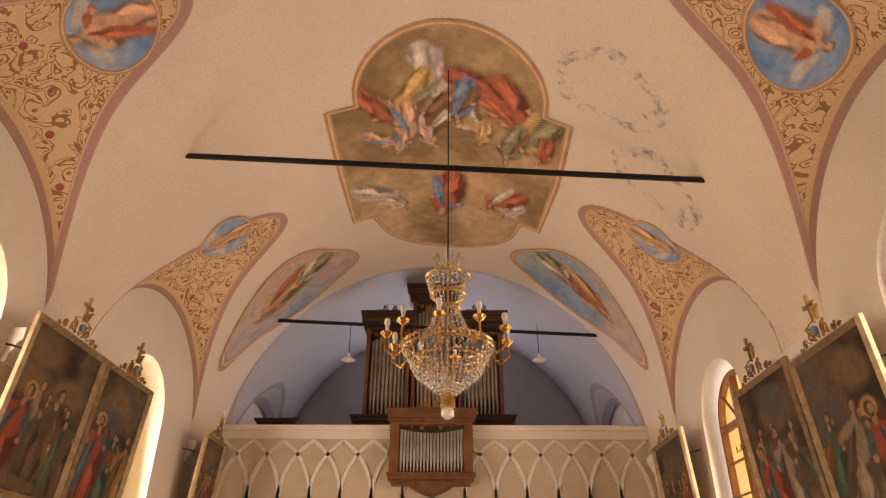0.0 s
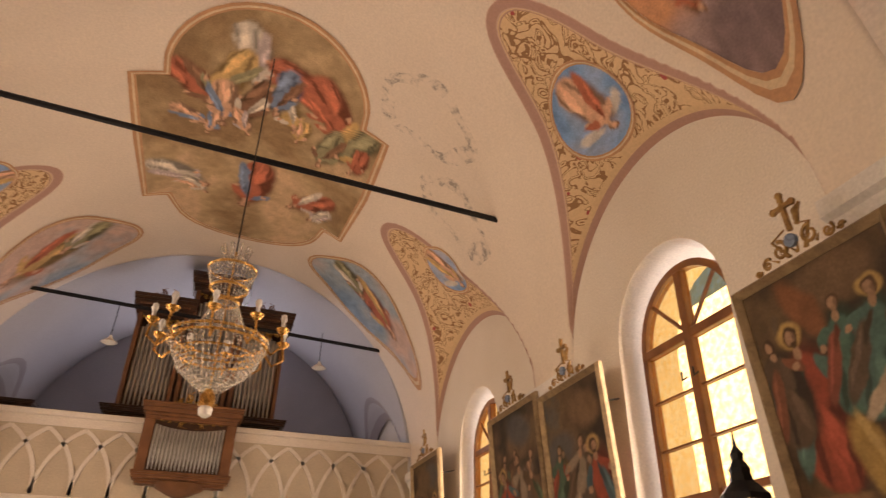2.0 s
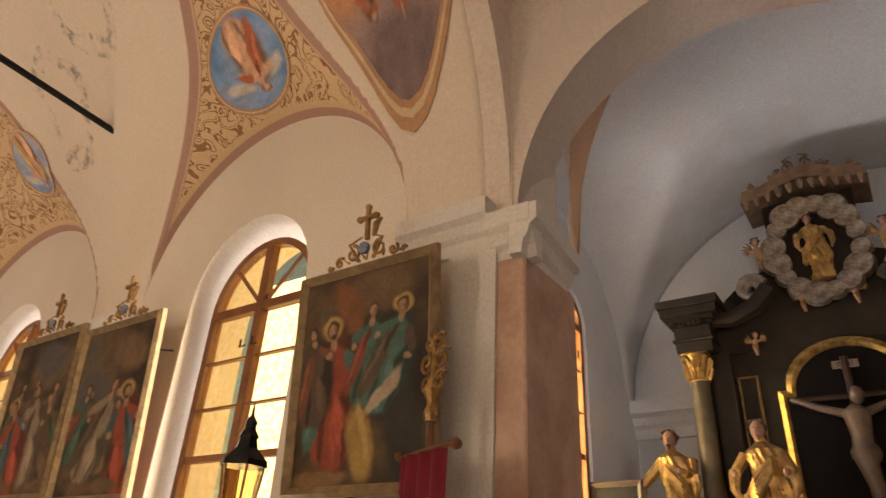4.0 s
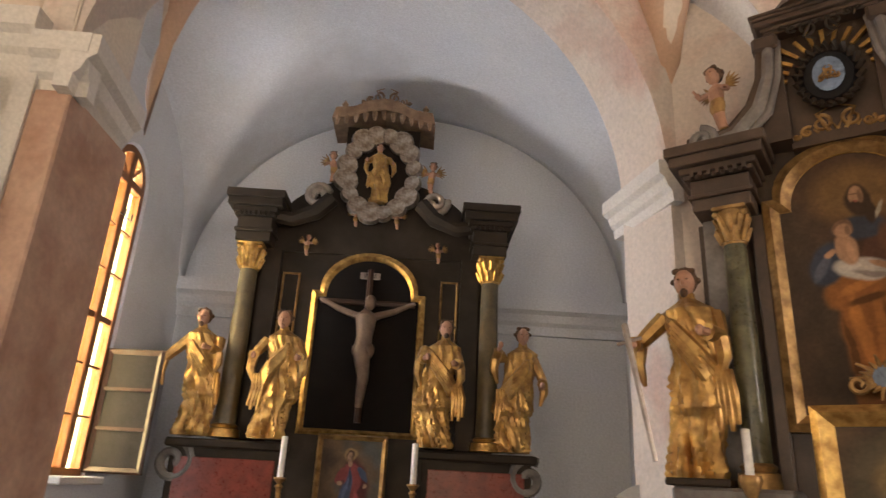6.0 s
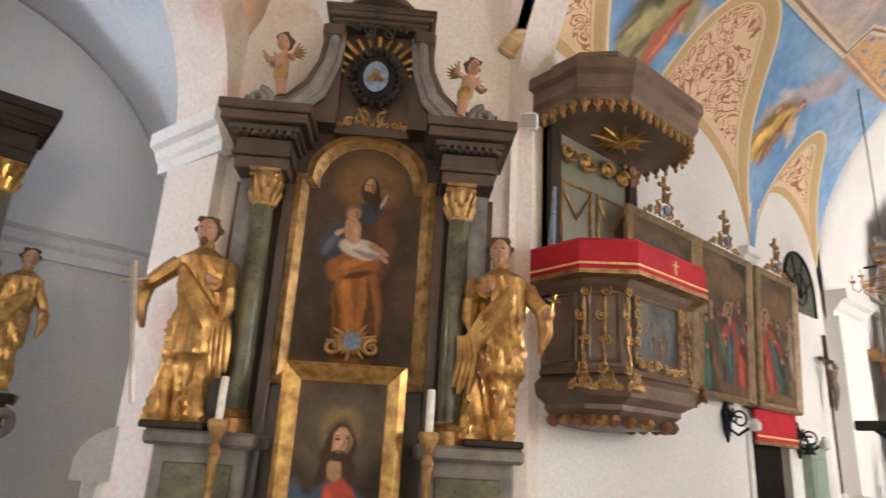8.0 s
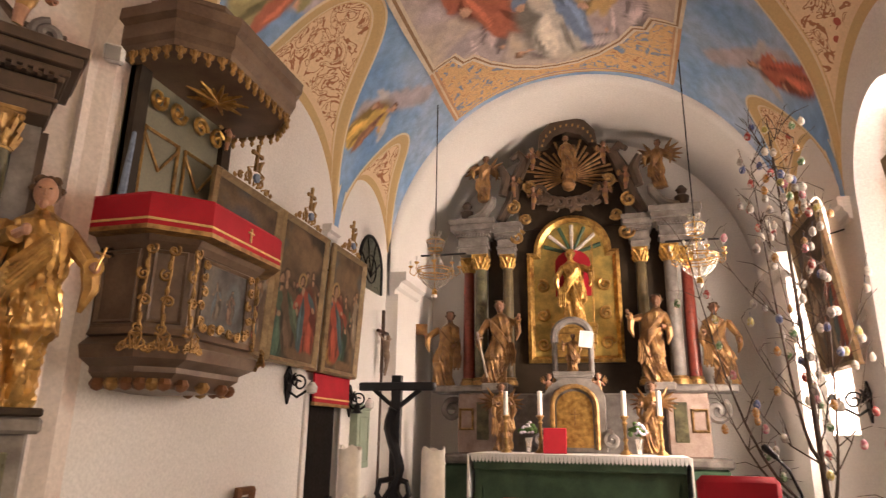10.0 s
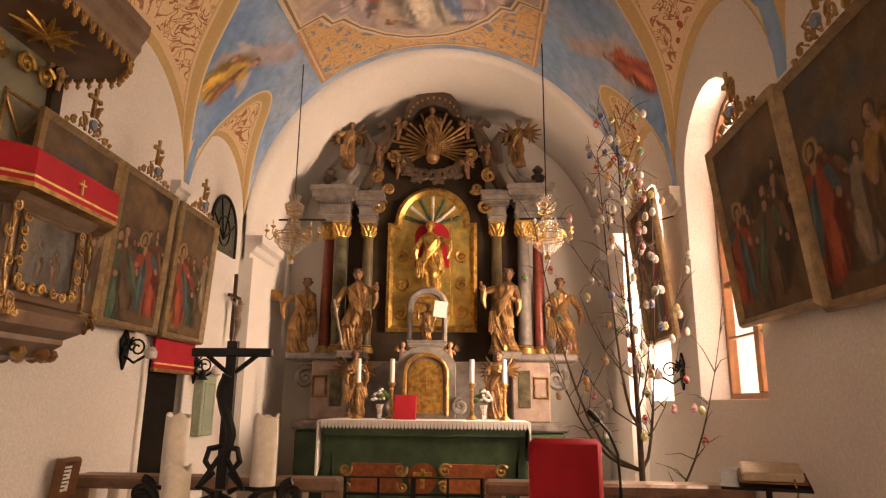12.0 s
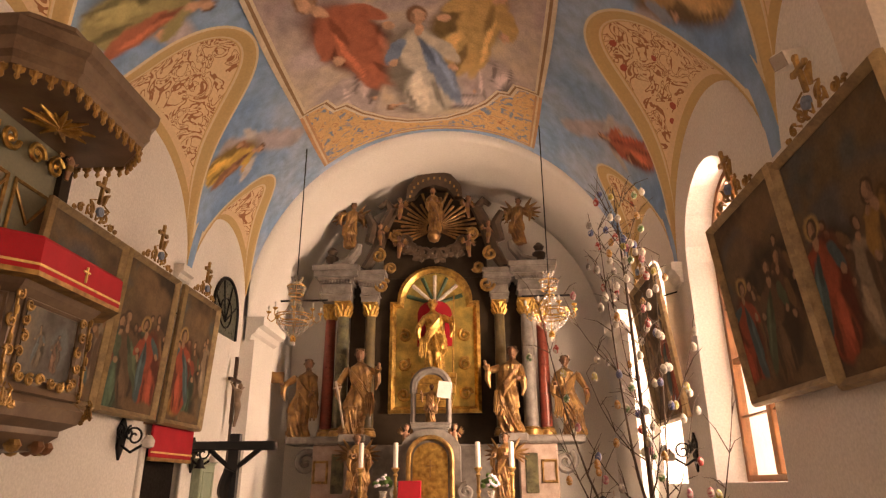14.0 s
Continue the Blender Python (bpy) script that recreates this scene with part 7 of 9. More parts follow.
for k in (0, 1, 2, 3, 4):
    f, span = pulpit_face(k, 0.70, 2.43)
    part("panel_moulding", frame_bm(span * 0.78, 0.42, 0.022, 0.02), pulpit_wood, pul, "", False, f)
    if k == 2:
        bm = bmesh.new()
        for sx in (-1, 1):
            for q in range(5):
                scroll_bm(bm, sx * (0.24 + 0.015 * (q % 2)), -0.03, 0.17 - 0.085 * q, 0.032, 1.2, q, 0.010, sx)
            for q in range(3):
                scroll_bm(bm, sx * (0.05 + 0.08 * q), -0.03, -0.2 - 0.012 * (q % 2), 0.034, 1.2, q, 0.011, -sx)
        part("relief_frame", bm, gold_dull, pul, "gilt carved scroll frame", True, f)
        scene_strokes = [(0.1, 0.0, 0.1, 0.16, 0, (0.12, 0.13, 0.13), 0.9)] + robed(-0.08, -0.02, 0.26, 0.1, (0.13, 0.10, 0.075), (0.09, 0.11, 0.12), (0.22, 0.15, 0.1), (0.06, 0.04, 0.03), 4) + robed(0.07, -0.03, 0.24, -0.1, (0.16, 0.09, 0.06), (0.1, 0.08, 0.06), (0.22, 0.15, 0.1), (0.06, 0.04, 0.03), 7)
        painted_panel("painted_panel", pul, -0.22, 0.22, -0.18, lambda x: 0.18, 0.0, 0.008, [(0.3, (0.06, 0.05, 0.045)), (0.5, (0.11, 0.10, 0.09)), (0.7, (0.16, 0.13, 0.10))], scene_strokes, "small faded painted panel", 3, 0.03, 20.0, 5.0, 60, f)
for k in range(5):
    for q in range(3):
        f, span = pulpit_face(k, 0.62, 1.9, (q + 0.5) / 3)
        part("lower_lobe", lathe(bmesh.new(), [(0.005, -0.04), (0.03, -0.028), (0.045, 0.0), (0.03, 0.03)], (0, 0, 0), 8), wood_brown if q != 1 else gold_dull, pul, "carved lobe", True, f)
part("backboard", B(0.01, 0.06, -0.5, 0.45, 2.6, 3.86), surface("olive_grey_panel", (0.22, 0.21, 0.15), None, 4, 50, 0.5), pul, "grey-green backboard")
for s in (-1, 1):
    part("backboard_post", B(0.02, 0.1, s * 0.45 - 0.05, s * 0.45 + 0.05, 2.6, 3.86), retable_dark, pul)
bm = bmesh.new()
for s in (-1, 1):
    for q in range(2):
        scroll_bm(bm, s * (0.12 + 0.2 * q), -0.02, 0.0, 0.08, 1.3, 0.5 * q, 0.02, s)
part("backboard_carving", bm, gold, pul, "gilt leaf carving", True, pose(0.08, 0, 3.7, 0, 0, 90))
for s in (-1, 1):
    part("panel_star", frame_bm(0.34, 0.6, 0.02, 0.02), gold_dull, pul, "gilt door panel frame", False, pose(0.065, s * 0.2, 3.2, 0, 0, 90))
    part("panel_brace", tube(bmesh.new(), [(0.07, s * 0.04, 3.45), (0.07, s * 0.2, 3.25), (0.07, s * 0.36, 3.45)], 0.012, 5), gold_dull, pul)
can = part("canopy", half_oct([(0.80, 3.84), (0.83, 3.86), (0.83, 3.90), (0.86, 3.93), (0.86, 4.02), (0.895, 4.05), (0.90, 4.12), (0.88, 4.13), (0.72, 4.19), (0.69, 4.25), (0.71, 4.27), (0.71, 4.30), (0.56, 4.38), (0.5, 4.4)]), pulpit_wood, pul, "brown stepped sounding board")
part("soffit", half_oct([(0.79, 3.85), (0.79, 3.842)]), retable_grey, can, "grey painted soffit")
part("soffit_sun", (lambda bm: [tube(bm, [(0, 0, 0), ((0.12 if k % 2 else 0.19) * math.cos(k * 0.35), (0.16 if k % 2 else 0.24) * math.sin(k * 0.35), 0)], [0.035, 0.006], 5) for k in range(18)] and bm)(bmesh.new()), gold, can, "gilt sunburst", True, pose(0.3, 0, 3.835))
for k in range(5):
    n = (5, 4, 9, 4, 5)[k]
    for q in range(n):
        part("tassel", lathe(bmesh.new(), [(0.004, 0.05), (0.02, 0.03), (0.01, 0.0), (0.017, -0.03), (0.004, -0.05)], (0, 0, 0), 7), gold_dull, can, "gilt tassel", True, pulpit_face(k, 0.825, 3.82, (q + 0.5) / n)[0])
        part("valance_scallop", prism(bmesh.new(), [(-0.035, 0.05), (-0.03, 0.0), (0.0, -0.025), (0.03, 0.0), (0.035, 0.05)], -0.012, 0.0), gold_dull, can, "", False, pulpit_face(k, 0.815, 3.83, (q + 0.5) / n)[0])
statue("winged_cherub", pm @ pose(0.12, 0.42, 3.66, 0, 0, 90), 0.24, "small carved winged cherub under the canopy", "", [gold_dull, flesh, hair, silver], seed=81, child=True, wings=0.3, arms=((-0.4, -0.2, 0.6), (0.4, -0.2, 0.6)))
thing("flag", tube(bmesh.new(), [(0, 0, 0), (0.02, 0.0, 0.3), (0.02, 0.02, 0.6)], [0.03, 0.02, 0.012], 6), P_BLUE, "furled blue and red flag behind the pulpit", "flag", m=pose(-2.82, 3.24, 2.75))
fl = empty("floodlight", pose(-2.82, 3.04, 3.74, 0, 0, 40), "white security floodlight on the wall", "floodlight")
part("housing", B(-0.05, 0.05, -0.14, 0.1, -0.05, 0.05, bevel=0.015), plaster_white, fl, "white housing", False, pose(0, 0, 0, 25))
part("lens", B(-0.04, 0.04, -0.146, -0.14, -0.04, 0.04), crystal, fl, "glass front", False, pose(0, 0, 0, 25))
part("bracket", tube(bmesh.new(), [(0, 0.05, 0.03), (-0.02, 0.15, 0.08)], 0.015, 6), plaster_white, fl)

# ---- main altar ----
AX, AY = -0.68, 9.2
am = pose(AX, AY, 0)
ma = empty("high_altar", am, "tall marbled baroque high altar with columns and gilt niche", "altar")
part("back_wall", B(-1.2, 1.2, 0.1, 0.5, 1.2, 4.6), retable_dark, ma, "dark marbled back panel")
pedestal_pink = surface("pinkish_marbled_paint", (0.46, 0.36, 0.31), (0.30, 0.21, 0.18), 6, 50, 0.45, relief=0.2)
part("pedestal_core", B(-1.5, 1.5, 0.0, 0.55, 0.18, 2.2, bevel=0.02), retable_grey, ma)
for s in (-1, 1):
    part("plinth", B(min(s * 1.0, s * 1.75), max(s * 1.0, s * 1.75), -0.15, 0.5, 0.18, 1.3, bevel=0.03), green_paint, ma, "green painted plinth")
    part("plinth_cap", B(min(s * 0.96, s * 1.8), max(s * 0.96, s * 1.8), -0.2, 0.5, 1.3, 1.42, bevel=0.03), retable_grey, ma)
    part("pedestal", B(min(s * 1.08, s * 1.58), max(s * 1.08, s * 1.58), -0.12, 0.5, 1.42, 2.2, bevel=0.02), pedestal_pink, ma, "pinkish grey marbled pedestal")
    part("pedestal_panel", B(min(s * 1.16, s * 1.32), max(s * 1.16, s * 1.32), -0.132, -0.12, 1.6, 2.08, bevel=0.01), green_marble, ma, "olive marbled panel")
    part("pedestal_relief", frame_bm(0.2, 0.28, 0.03, 0.03), gold_dull, ma, "small framed relief", False, pose(s * 1.46, -0.122, 1.86))
    part("pedestal_cap", B(min(s * 1.02, s * 1.66), max(s * 1.02, s * 1.66), -0.18, 0.5, 2.2, 2.3, bevel=0.025), retable_grey, ma)
    part("side_volute", tube(bmesh.new(), spiral(s * 1.68, 1.98, 0.15, 1.3, 1.0, -s, 0.0), 0.045, 7), retable_grey, ma, "grey carved volute", True)
    column(ma, s * 1.48, 0.1, 2.3, 4.12, 0.082, red_marble, 0.22)
    column(ma, s * 1.27, -0.05, 2.3, 4.12, 0.092, green_marble if s < 0 else retable_grey, 0.22)
    column(ma, s * 0.9, 0.02, 2.3, 4.12, 0.08, olive_col, 0.2)
    entablature(ma, min(s * 1.18, s * 1.56), max(s * 1.18, s * 1.56), -0.14, 4.12, 0.5, 0.55, retable_grey, 0.14)
    entablature(ma, min(s * 0.8, s * 1.02), max(s * 0.8, s * 1.02), -0.06, 4.12, 0.44, 0.5, retable_grey, 0.12)
    volute(ma, [(s * 1.45, -0.02, 4.68), (s * 1.25, -0.03, 4.72), (s * 1.12, -0.02, 4.9), (s * 1.1, 0, 5.0)], [0.06, 0.08, 0.07, 0.05], retable_grey)
    volute(ma, [(s * 1.0, 0.0, 4.62), (s * 0.84, 0.0, 4.9), (s * 0.74, 0.02, 5.3), (s * 0.62, 0.02, 5.55), (s * 0.72, 0.0, 5.66), (s * 0.82, 0.0, 5.58)], [0.08, 0.10, 0.10, 0.09, 0.07, 0.04], retable_brown)
    volute(ma, [(s * 0.95, -0.05, 5.0), (s * 0.88, -0.06, 5.25), (s * 0.98, -0.05, 5.45)], [0.07, 0.09, 0.05], retable_brown)
    for q, (x, z, k) in enumerate(((0.74, 4.35, 0.11), (0.8, 4.8, 0.1), (0.55, 5.1, 0.09), (0.62, 4.6, 0.08))):
        part("scroll", tube(bmesh.new(), spiral(s * x, z, k, 1.5, 0.5 + q, s if q % 2 else -s, -0.08), 0.026, 6), gold_dull, ma, "gilt scroll", True)
    part("urn", lathe(bmesh.new(), [(0.05, 0), (0.06, 0.03), (0.03, 0.06), (0.09, 0.14), (0.1, 0.2), (0.05, 0.24), (0.08, 0.3), (0.03, 0.36)], (s * 1.5, 0.05, 4.62), 12), retable_brown, ma, "carved urn", True)
part("upper_panel", prism(bmesh.new(), arch_outline(-0.75, 0.75, 4.5, 5.25, 0.6), 0.08, 0.4), retable_dark, ma)
part("top_canopy", prism(bmesh.new(), [(-0.42, 5.7), (-0.4, 5.9), (-0.25, 6.08), (0, 6.15), (0.25, 6.08), (0.4, 5.9), (0.42, 5.7), (0.3, 5.72), (0.2, 5.85), (0, 5.92), (-0.2, 5.85), (-0.3, 5.72)], -0.05, 0.3), retable_brown, ma, "carved arched canopy")
bm = bmesh.new()
for k in range(13):
    a = math.pi * (k + 0.5) / 13
    box(bm, 0.36 * math.cos(a) - 0.014, 0.36 * math.cos(a) + 0.014, -0.062, -0.055, 5.69 + 0.33 * math.sin(a) - 0.02, 5.69 + 0.33 * math.sin(a) + 0.02)
part("inscription_bars", bm, gold_dull, ma, "unreadable painted letters")
for k in range(26):
    a = math.pi * (-0.18 + 1.36 * k / 25)
    part("ray", tube(bmesh.new(), [(0.12 * math.cos(a), 0.04, 5.25 + 0.12 * math.sin(a)), ((0.5 + 0.12 * (k % 3)) * math.cos(a), 0.04, 5.25 + (0.42 + 0.08 * (k % 3)) * math.sin(a))], [0.012, 0.022], 5), worn_robe, ma, "gilt ray")
for k in range(11):
    a = math.pi * (1.0 + k / 10)
    part("cloud_curl", tube(bmesh.new(), spiral(0.42 * math.cos(a), 5.02 + 0.2 * math.sin(a), 0.1, 1.3, a, 1 if k % 2 else -1, -0.02), 0.04, 6), retable_brown, ma, "carved cloud curl", True)
part("globe", lathe(bmesh.new(), [(0.01, -0.1), (0.07, -0.07), (0.1, 0), (0.07, 0.07), (0.01, 0.1)], (0, -0.08, 5.08), 14), worn_robe, ma, "gilt globe", True)
arched_frame(ma, 1.26, 2.6, 4.14, 0.5, 0.1, 0.09, 0.1, 0.1, gold)
niche_gold = surface("niche_gilding", (0.62, 0.44, 0.13), (0.34, 0.28, 0.09), 9, 60, 0.4, 0.55, 0.3)
part("niche", prism(bmesh.new(), shoulder_outline(1.1, 2.68, 4.08, 0.46, 0.1), 0.06, 0.099), niche_gold, ma, "gold and green painted niche back")
for k in range(7):
    a = math.pi * (k + 0.5) / 7
    part("niche_rib", tube(bmesh.new(), [(0, 0.05, 4.1), (0.4 * math.cos(a), 0.05, 4.14 + 0.38 * math.sin(a))], [0.02, 0.03], 6), P_WHITE if k % 2 else green_paint, ma, "painted shell rib", True)
part("niche_cloth", prism(bmesh.new(), arch_outline(-0.24, 0.24, 3.5, 3.95, 0.2), 0.03, 0.06), red_cloth, ma, "red cloth behind the gilt statue")
for s in (-1, 1):
    for q in range(3):
        part("niche_ornament", tube(bmesh.new(), spiral(s * 0.42, 2.85 + 0.4 * q, 0.09, 1.4, q, s, 0.04), 0.022, 6), gold, ma, "gilt niche scroll", True)
statue("golden_statue", am @ pose(0.0, -0.06, 3.1), 1.05, "bright gilded robed statue standing in the altar niche", "", [gold, gold, gold, gold], seed=91, folds=8, arms=((-0.35, -0.35, 0.6), (0.5, -0.25, 0.72)))
thing("statue_pedestal", cornice_bm(0.44, 0.16, 2.66, 0.45, 0.08, -0.06), gold, "stepped gilt pedestal under the niche statue", "pedestal", m=am)
part("staff", tube(bmesh.new(), [(0.26, -0.18, 3.1), (0.28, -0.18, 4.2)], 0.012, 6), gold, ma, "gilt staff", True)
for k, (x, h, e, a) in enumerate(((-1.0, 1.12, "sword", ((-0.45, -0.25, 0.5), (0.5, -0.3, 0.78))), (1.0, 1.12, None, ((-0.55, -0.2, 0.8), (0.2, -0.3, 0.6))), (-1.78, 1.05, "book", ((-0.55, -0.2, 0.66), (0.2, -0.3, 0.5))), (1.78, 1.05, None, ((-0.3, -0.25, 0.62), (0.45, -0.2, 0.5))))):
    statue("carved_statue", am @ pose(x, -0.25 if abs(x) < 1.5 else 0.0, 2.3 if abs(x) > 1.5 else 2.31, 0, 0, -8 if x > 0 else 8), h, "worn gilded robed statue beside the altar columns", "high altar statues", STAT_WORN, seed=100 + k, extra=e, arms=a, folds=8, sway=0.05)
for s in (-1, 1):
    part("statue_shelf", B(min(s * 0.84, s * 1.2), max(s * 0.84, s * 1.2), -0.42, 0.0, 2.2, 2.31, bevel=0.02), retable_grey, ma)
    part("outer_shelf", B(min(s * 1.6, s * 1.95), max(s * 1.6, s * 1.95), -0.15, 0.3, 2.2, 2.3, bevel=0.02), retable_grey, ma)
    statue("angel_statue", am @ pose(s * 1.22, -0.02, 4.95, 0, 0, -s * 15), 0.72, "worn gilded winged angel perched on the pediment", "pediment angels", STAT_WORN, seed=110 + s, wings=0.42, arms=((-0.5, -0.2, 0.7), (0.55, -0.2, 0.68)))
    statue("kneeling_angel", am @ pose(s * 0.88, -0.62, 1.48, 0, 0, -s * 20), 0.82, "worn gilded winged angel beside the tabernacle", "table angels", STAT_WORN, seed=120 + s, wings=0.3, arms=((-0.15, -0.4, 0.68), (0.15, -0.4, 0.68)))
    for q, (x, z) in enumerate(((0.5, 5.35), (0.78, 4.95), (0.5, 4.75))):
        statue("winged_cherub", am @ pose(s * x, -0.1, z, 0, 0, s * 20), 0.34, "small dark carved winged cherub on the altar top", "altar cherubs", [worn_robe, STAT_WORN[1], hair, silver], seed=130 + q * 3 + s, child=True, wings=0.3, arms=((-0.5, -0.2, 0.7), (0.5, -0.2, 0.5)))
statue("crowning_statue", am @ pose(0, -0.06, 5.14), 0.72, "worn gilded robed statue on a globe before rays", "", STAT_WORN, seed=140, arms=((-0.1, -0.4, 0.66), (0.15, -0.4, 0.62)))
# tabernacle
tb = empty("tabernacle", am @ pose(0.0, -0.6, 1.48), "grey tabernacle with round gilt door and small statue", "tabernacle")
part("case", prism(bmesh.new(), arch_outline(-0.36, 0.36, 0, 0.62, 0.24), -0.1, 0.25), retable_grey, tb)
part("door", prism(bmesh.new(), arch_outline(-0.21, 0.21, 0.05, 0.5, 0.2), -0.125, -0.1), gold, tb, "gilt round-headed door")
part("door_frame", tube(bmesh.new(), [(x, -0.13, z) for x, z in arch_outline(-0.26, 0.26, 0.03, 0.52, 0.24)], 0.03, 7), gold_dull, tb, "gilt leaf frame", True)
part("door_cross", cross_bm(0.2, 0.12, 0.014, (0, -0.13, 0.3), False), gold_dull, tb)
part("top_step", cornice_bm(0.4, 0.25, 0.82, 0.12, 0.05, -0.05), retable_grey, tb)
for s in (-1, 1):
    part("side_scroll", tube(bmesh.new(), spiral(s * 0.42, 0.14, 0.1, 1.3, 1.5, s, -0.1), 0.035, 7), retable_grey, tb, "", True)
    part("small_column", tube(bmesh.new(), [(s * 0.22, 0, 0.94), (s * 0.22, 0, 1.36)], 0.035, 8), retable_grey, tb)
part("upper_arch", tube(bmesh.new(), [(x, 0.0, z) for x, z in arch_outline(-0.22, 0.22, 1.3, 1.38, 0.2)], 0.05, 7), retable_grey, tb, "", True)
statue("banner_statue", am @ pose(0, -0.66, 2.42), 0.46, "small carved statue holding a pale banner", "", STAT_WORN, seed=150, arms=((-0.5, -0.2, 0.8), (0.4, -0.2, 0.75)))
thing("banner", B(0.06, 0.22, -0.01, 0.01, 0, 0.2), white_cloth, "small pale banner with a dark cross", "banner", m=am @ pose(0.02, -0.74, 2.72, 0, 8, 0))
for s in (-1, 1):
    statue("cherub_statue", am @ pose(s * 0.3, -0.66, 2.1), 0.3, "small carved winged child on the tabernacle", "tabernacle cherubs", [worn_robe, flesh, hair, silver], seed=155 + s, child=True, wings=0.28, arms=((-0.4, -0.2, 0.7), (0.4, -0.2, 0.5)))
# altar table
tm = pose(-0.63, 7.7, 0)
tab = empty("altar_table", tm, "green altar table with rust marbled panels and gilt scrolls", "table")
part("front", prism(bmesh.new(), [(-0.92, 0.18), (0.92, 0.18), (1.0, 1.1), (1.05, 1.3), (-1.05, 1.3), (-1.0, 1.1)], 0.0, 0.75), green_paint, tab, "green painted front")
part("tabletop", B(-1.1, 1.1, -0.06, 0.85, 1.3, 1.45, bevel=0.012), green_paint, tab)
for s in (-1, 1):
    part("panel", B(min(s * 0.22, s * 0.78), max(s * 0.22, s * 0.78), -0.014, 0, 0.72, 1.02, bevel=0.006), rust_marble, tab, "rust-red marbled panel")
    for x in (0.24, 0.84):
        bm = bmesh.new()
        scroll_bm(bm, s * x, -0.02, 0.95, 0.07, 1.3, 0.5, 0.022, s)
        scroll_bm(bm, s * (x - 0.02), -0.02, 0.78, 0.06, 1.3, 2.5, 0.02, -s)
        part("gilt_scroll", bm, gold_dull, tab, "gilt leaf scroll", True)
    part("end_board", B(min(s * 1.02, s * 1.1), max(s * 1.02, s * 1.1), 0.05, 0.8, 0.18, 1.3), green_paint, tab)
part("roundel", lathe(bmesh.new(), [(0.02, -0.02), (0.14, -0.02), (0.16, 0)], (0, 0, 0), 20, pose(0, 0, 0, 90)), rust_marble, tab, "round rust panel", True, pose(0, -0.02, 0.87))
part("roundel_cross", cross_bm(0.2, 0.2, 0.04, (0, -0.045, 0.77), False), gold, tab, "gilt cross")
cl = thing("altar_cloth", B(-1.14, 1.14, -0.08, 0.86, 1.452, 1.468), white_cloth, "white lace-edged linen cloth on the altar table", "cloth", m=tm)
bm = bmesh.new()
for k in range(57):
    x = -1.12 + 0.04 * k
    prism(bm, [(x, 1.46), (x + 0.039, 1.46), (x + 0.036, 1.40), (x + 0.02, 1.375), (x + 0.003, 1.40)], -0.086, -0.08)
part("lace_edge", bm, white_cloth, cl, "scalloped lace edge")
for s in (-1, 1):
    bm = bmesh.new()
    prism(bm, [(-0.08, 1.46), (0.86, 1.46), (0.86, 1.1), (0.5, 1.0), (0.2, 1.05), (-0.08, 0.85)], -0.01, 0.01)
    part("cloth_fall", bm, white_cloth, cl, "hanging cloth end", False, pose(s * 1.15, 0, 0) @ Matrix.Rotation(radians(90), 4, "Z"))
for x in (-0.82, -0.42, 0.52, 0.9):
    candle(tm @ pose(x, 0.45, 1.468), 0.42, 0.27, 0.028)
thing("missal", B(-0.13, 0.13, -0.02, 0.02, 0, 0.28, bevel=0.006), red_cloth, "upright red bound book on the altar table", "book", m=tm @ pose(-0.25, 0.35, 1.468, -12))
leaf_green = surface("leaf_green", (0.07, 0.14, 0.03), None, 20, 60, 0.6)
petal = surface("lilac_petals", (0.55, 0.45, 0.62), (0.75, 0.72, 0.78), 30, 60, 0.6)
for x in (-0.55, 0.66):
    vs = empty("flower_vase", tm @ pose(x, 0.4, 1.468), "glass vase of lilac and white flowers", "vase", "altar flowers")
    part("vase", lathe(bmesh.new(), [(0.04, 0), (0.025, 0.03), (0.03, 0.1), (0.05, 0.17)], (0, 0, 0), 12), crystal, vs, "clear glass vase", True)
    rng = random.Random(int(x * 100))
    bm, bl = bmesh.new(), bmesh.new()
    for k in range(46):
        a, e, r = rng.uniform(0, 6.28), rng.uniform(0.2, 1.5), rng.uniform(0.06, 0.13)
        c = Vector((r * math.cos(a) * math.cos(e), 0.7 * r * math.sin(a) * math.cos(e), 0.2 + 0.14 * math.sin(e) * rng.uniform(0.5, 1)))
        ellipsoid(bm if k % 3 else bl, c, (0.02, 0.02, 0.016) if k % 3 else (0.03, 0.012, 0.03), 0, 6, 4)
    part("blossoms", bm, petal, vs, "lilac and white blossoms", True)
    part("leaves", bl, leaf_green, vs, "green leaves", True)


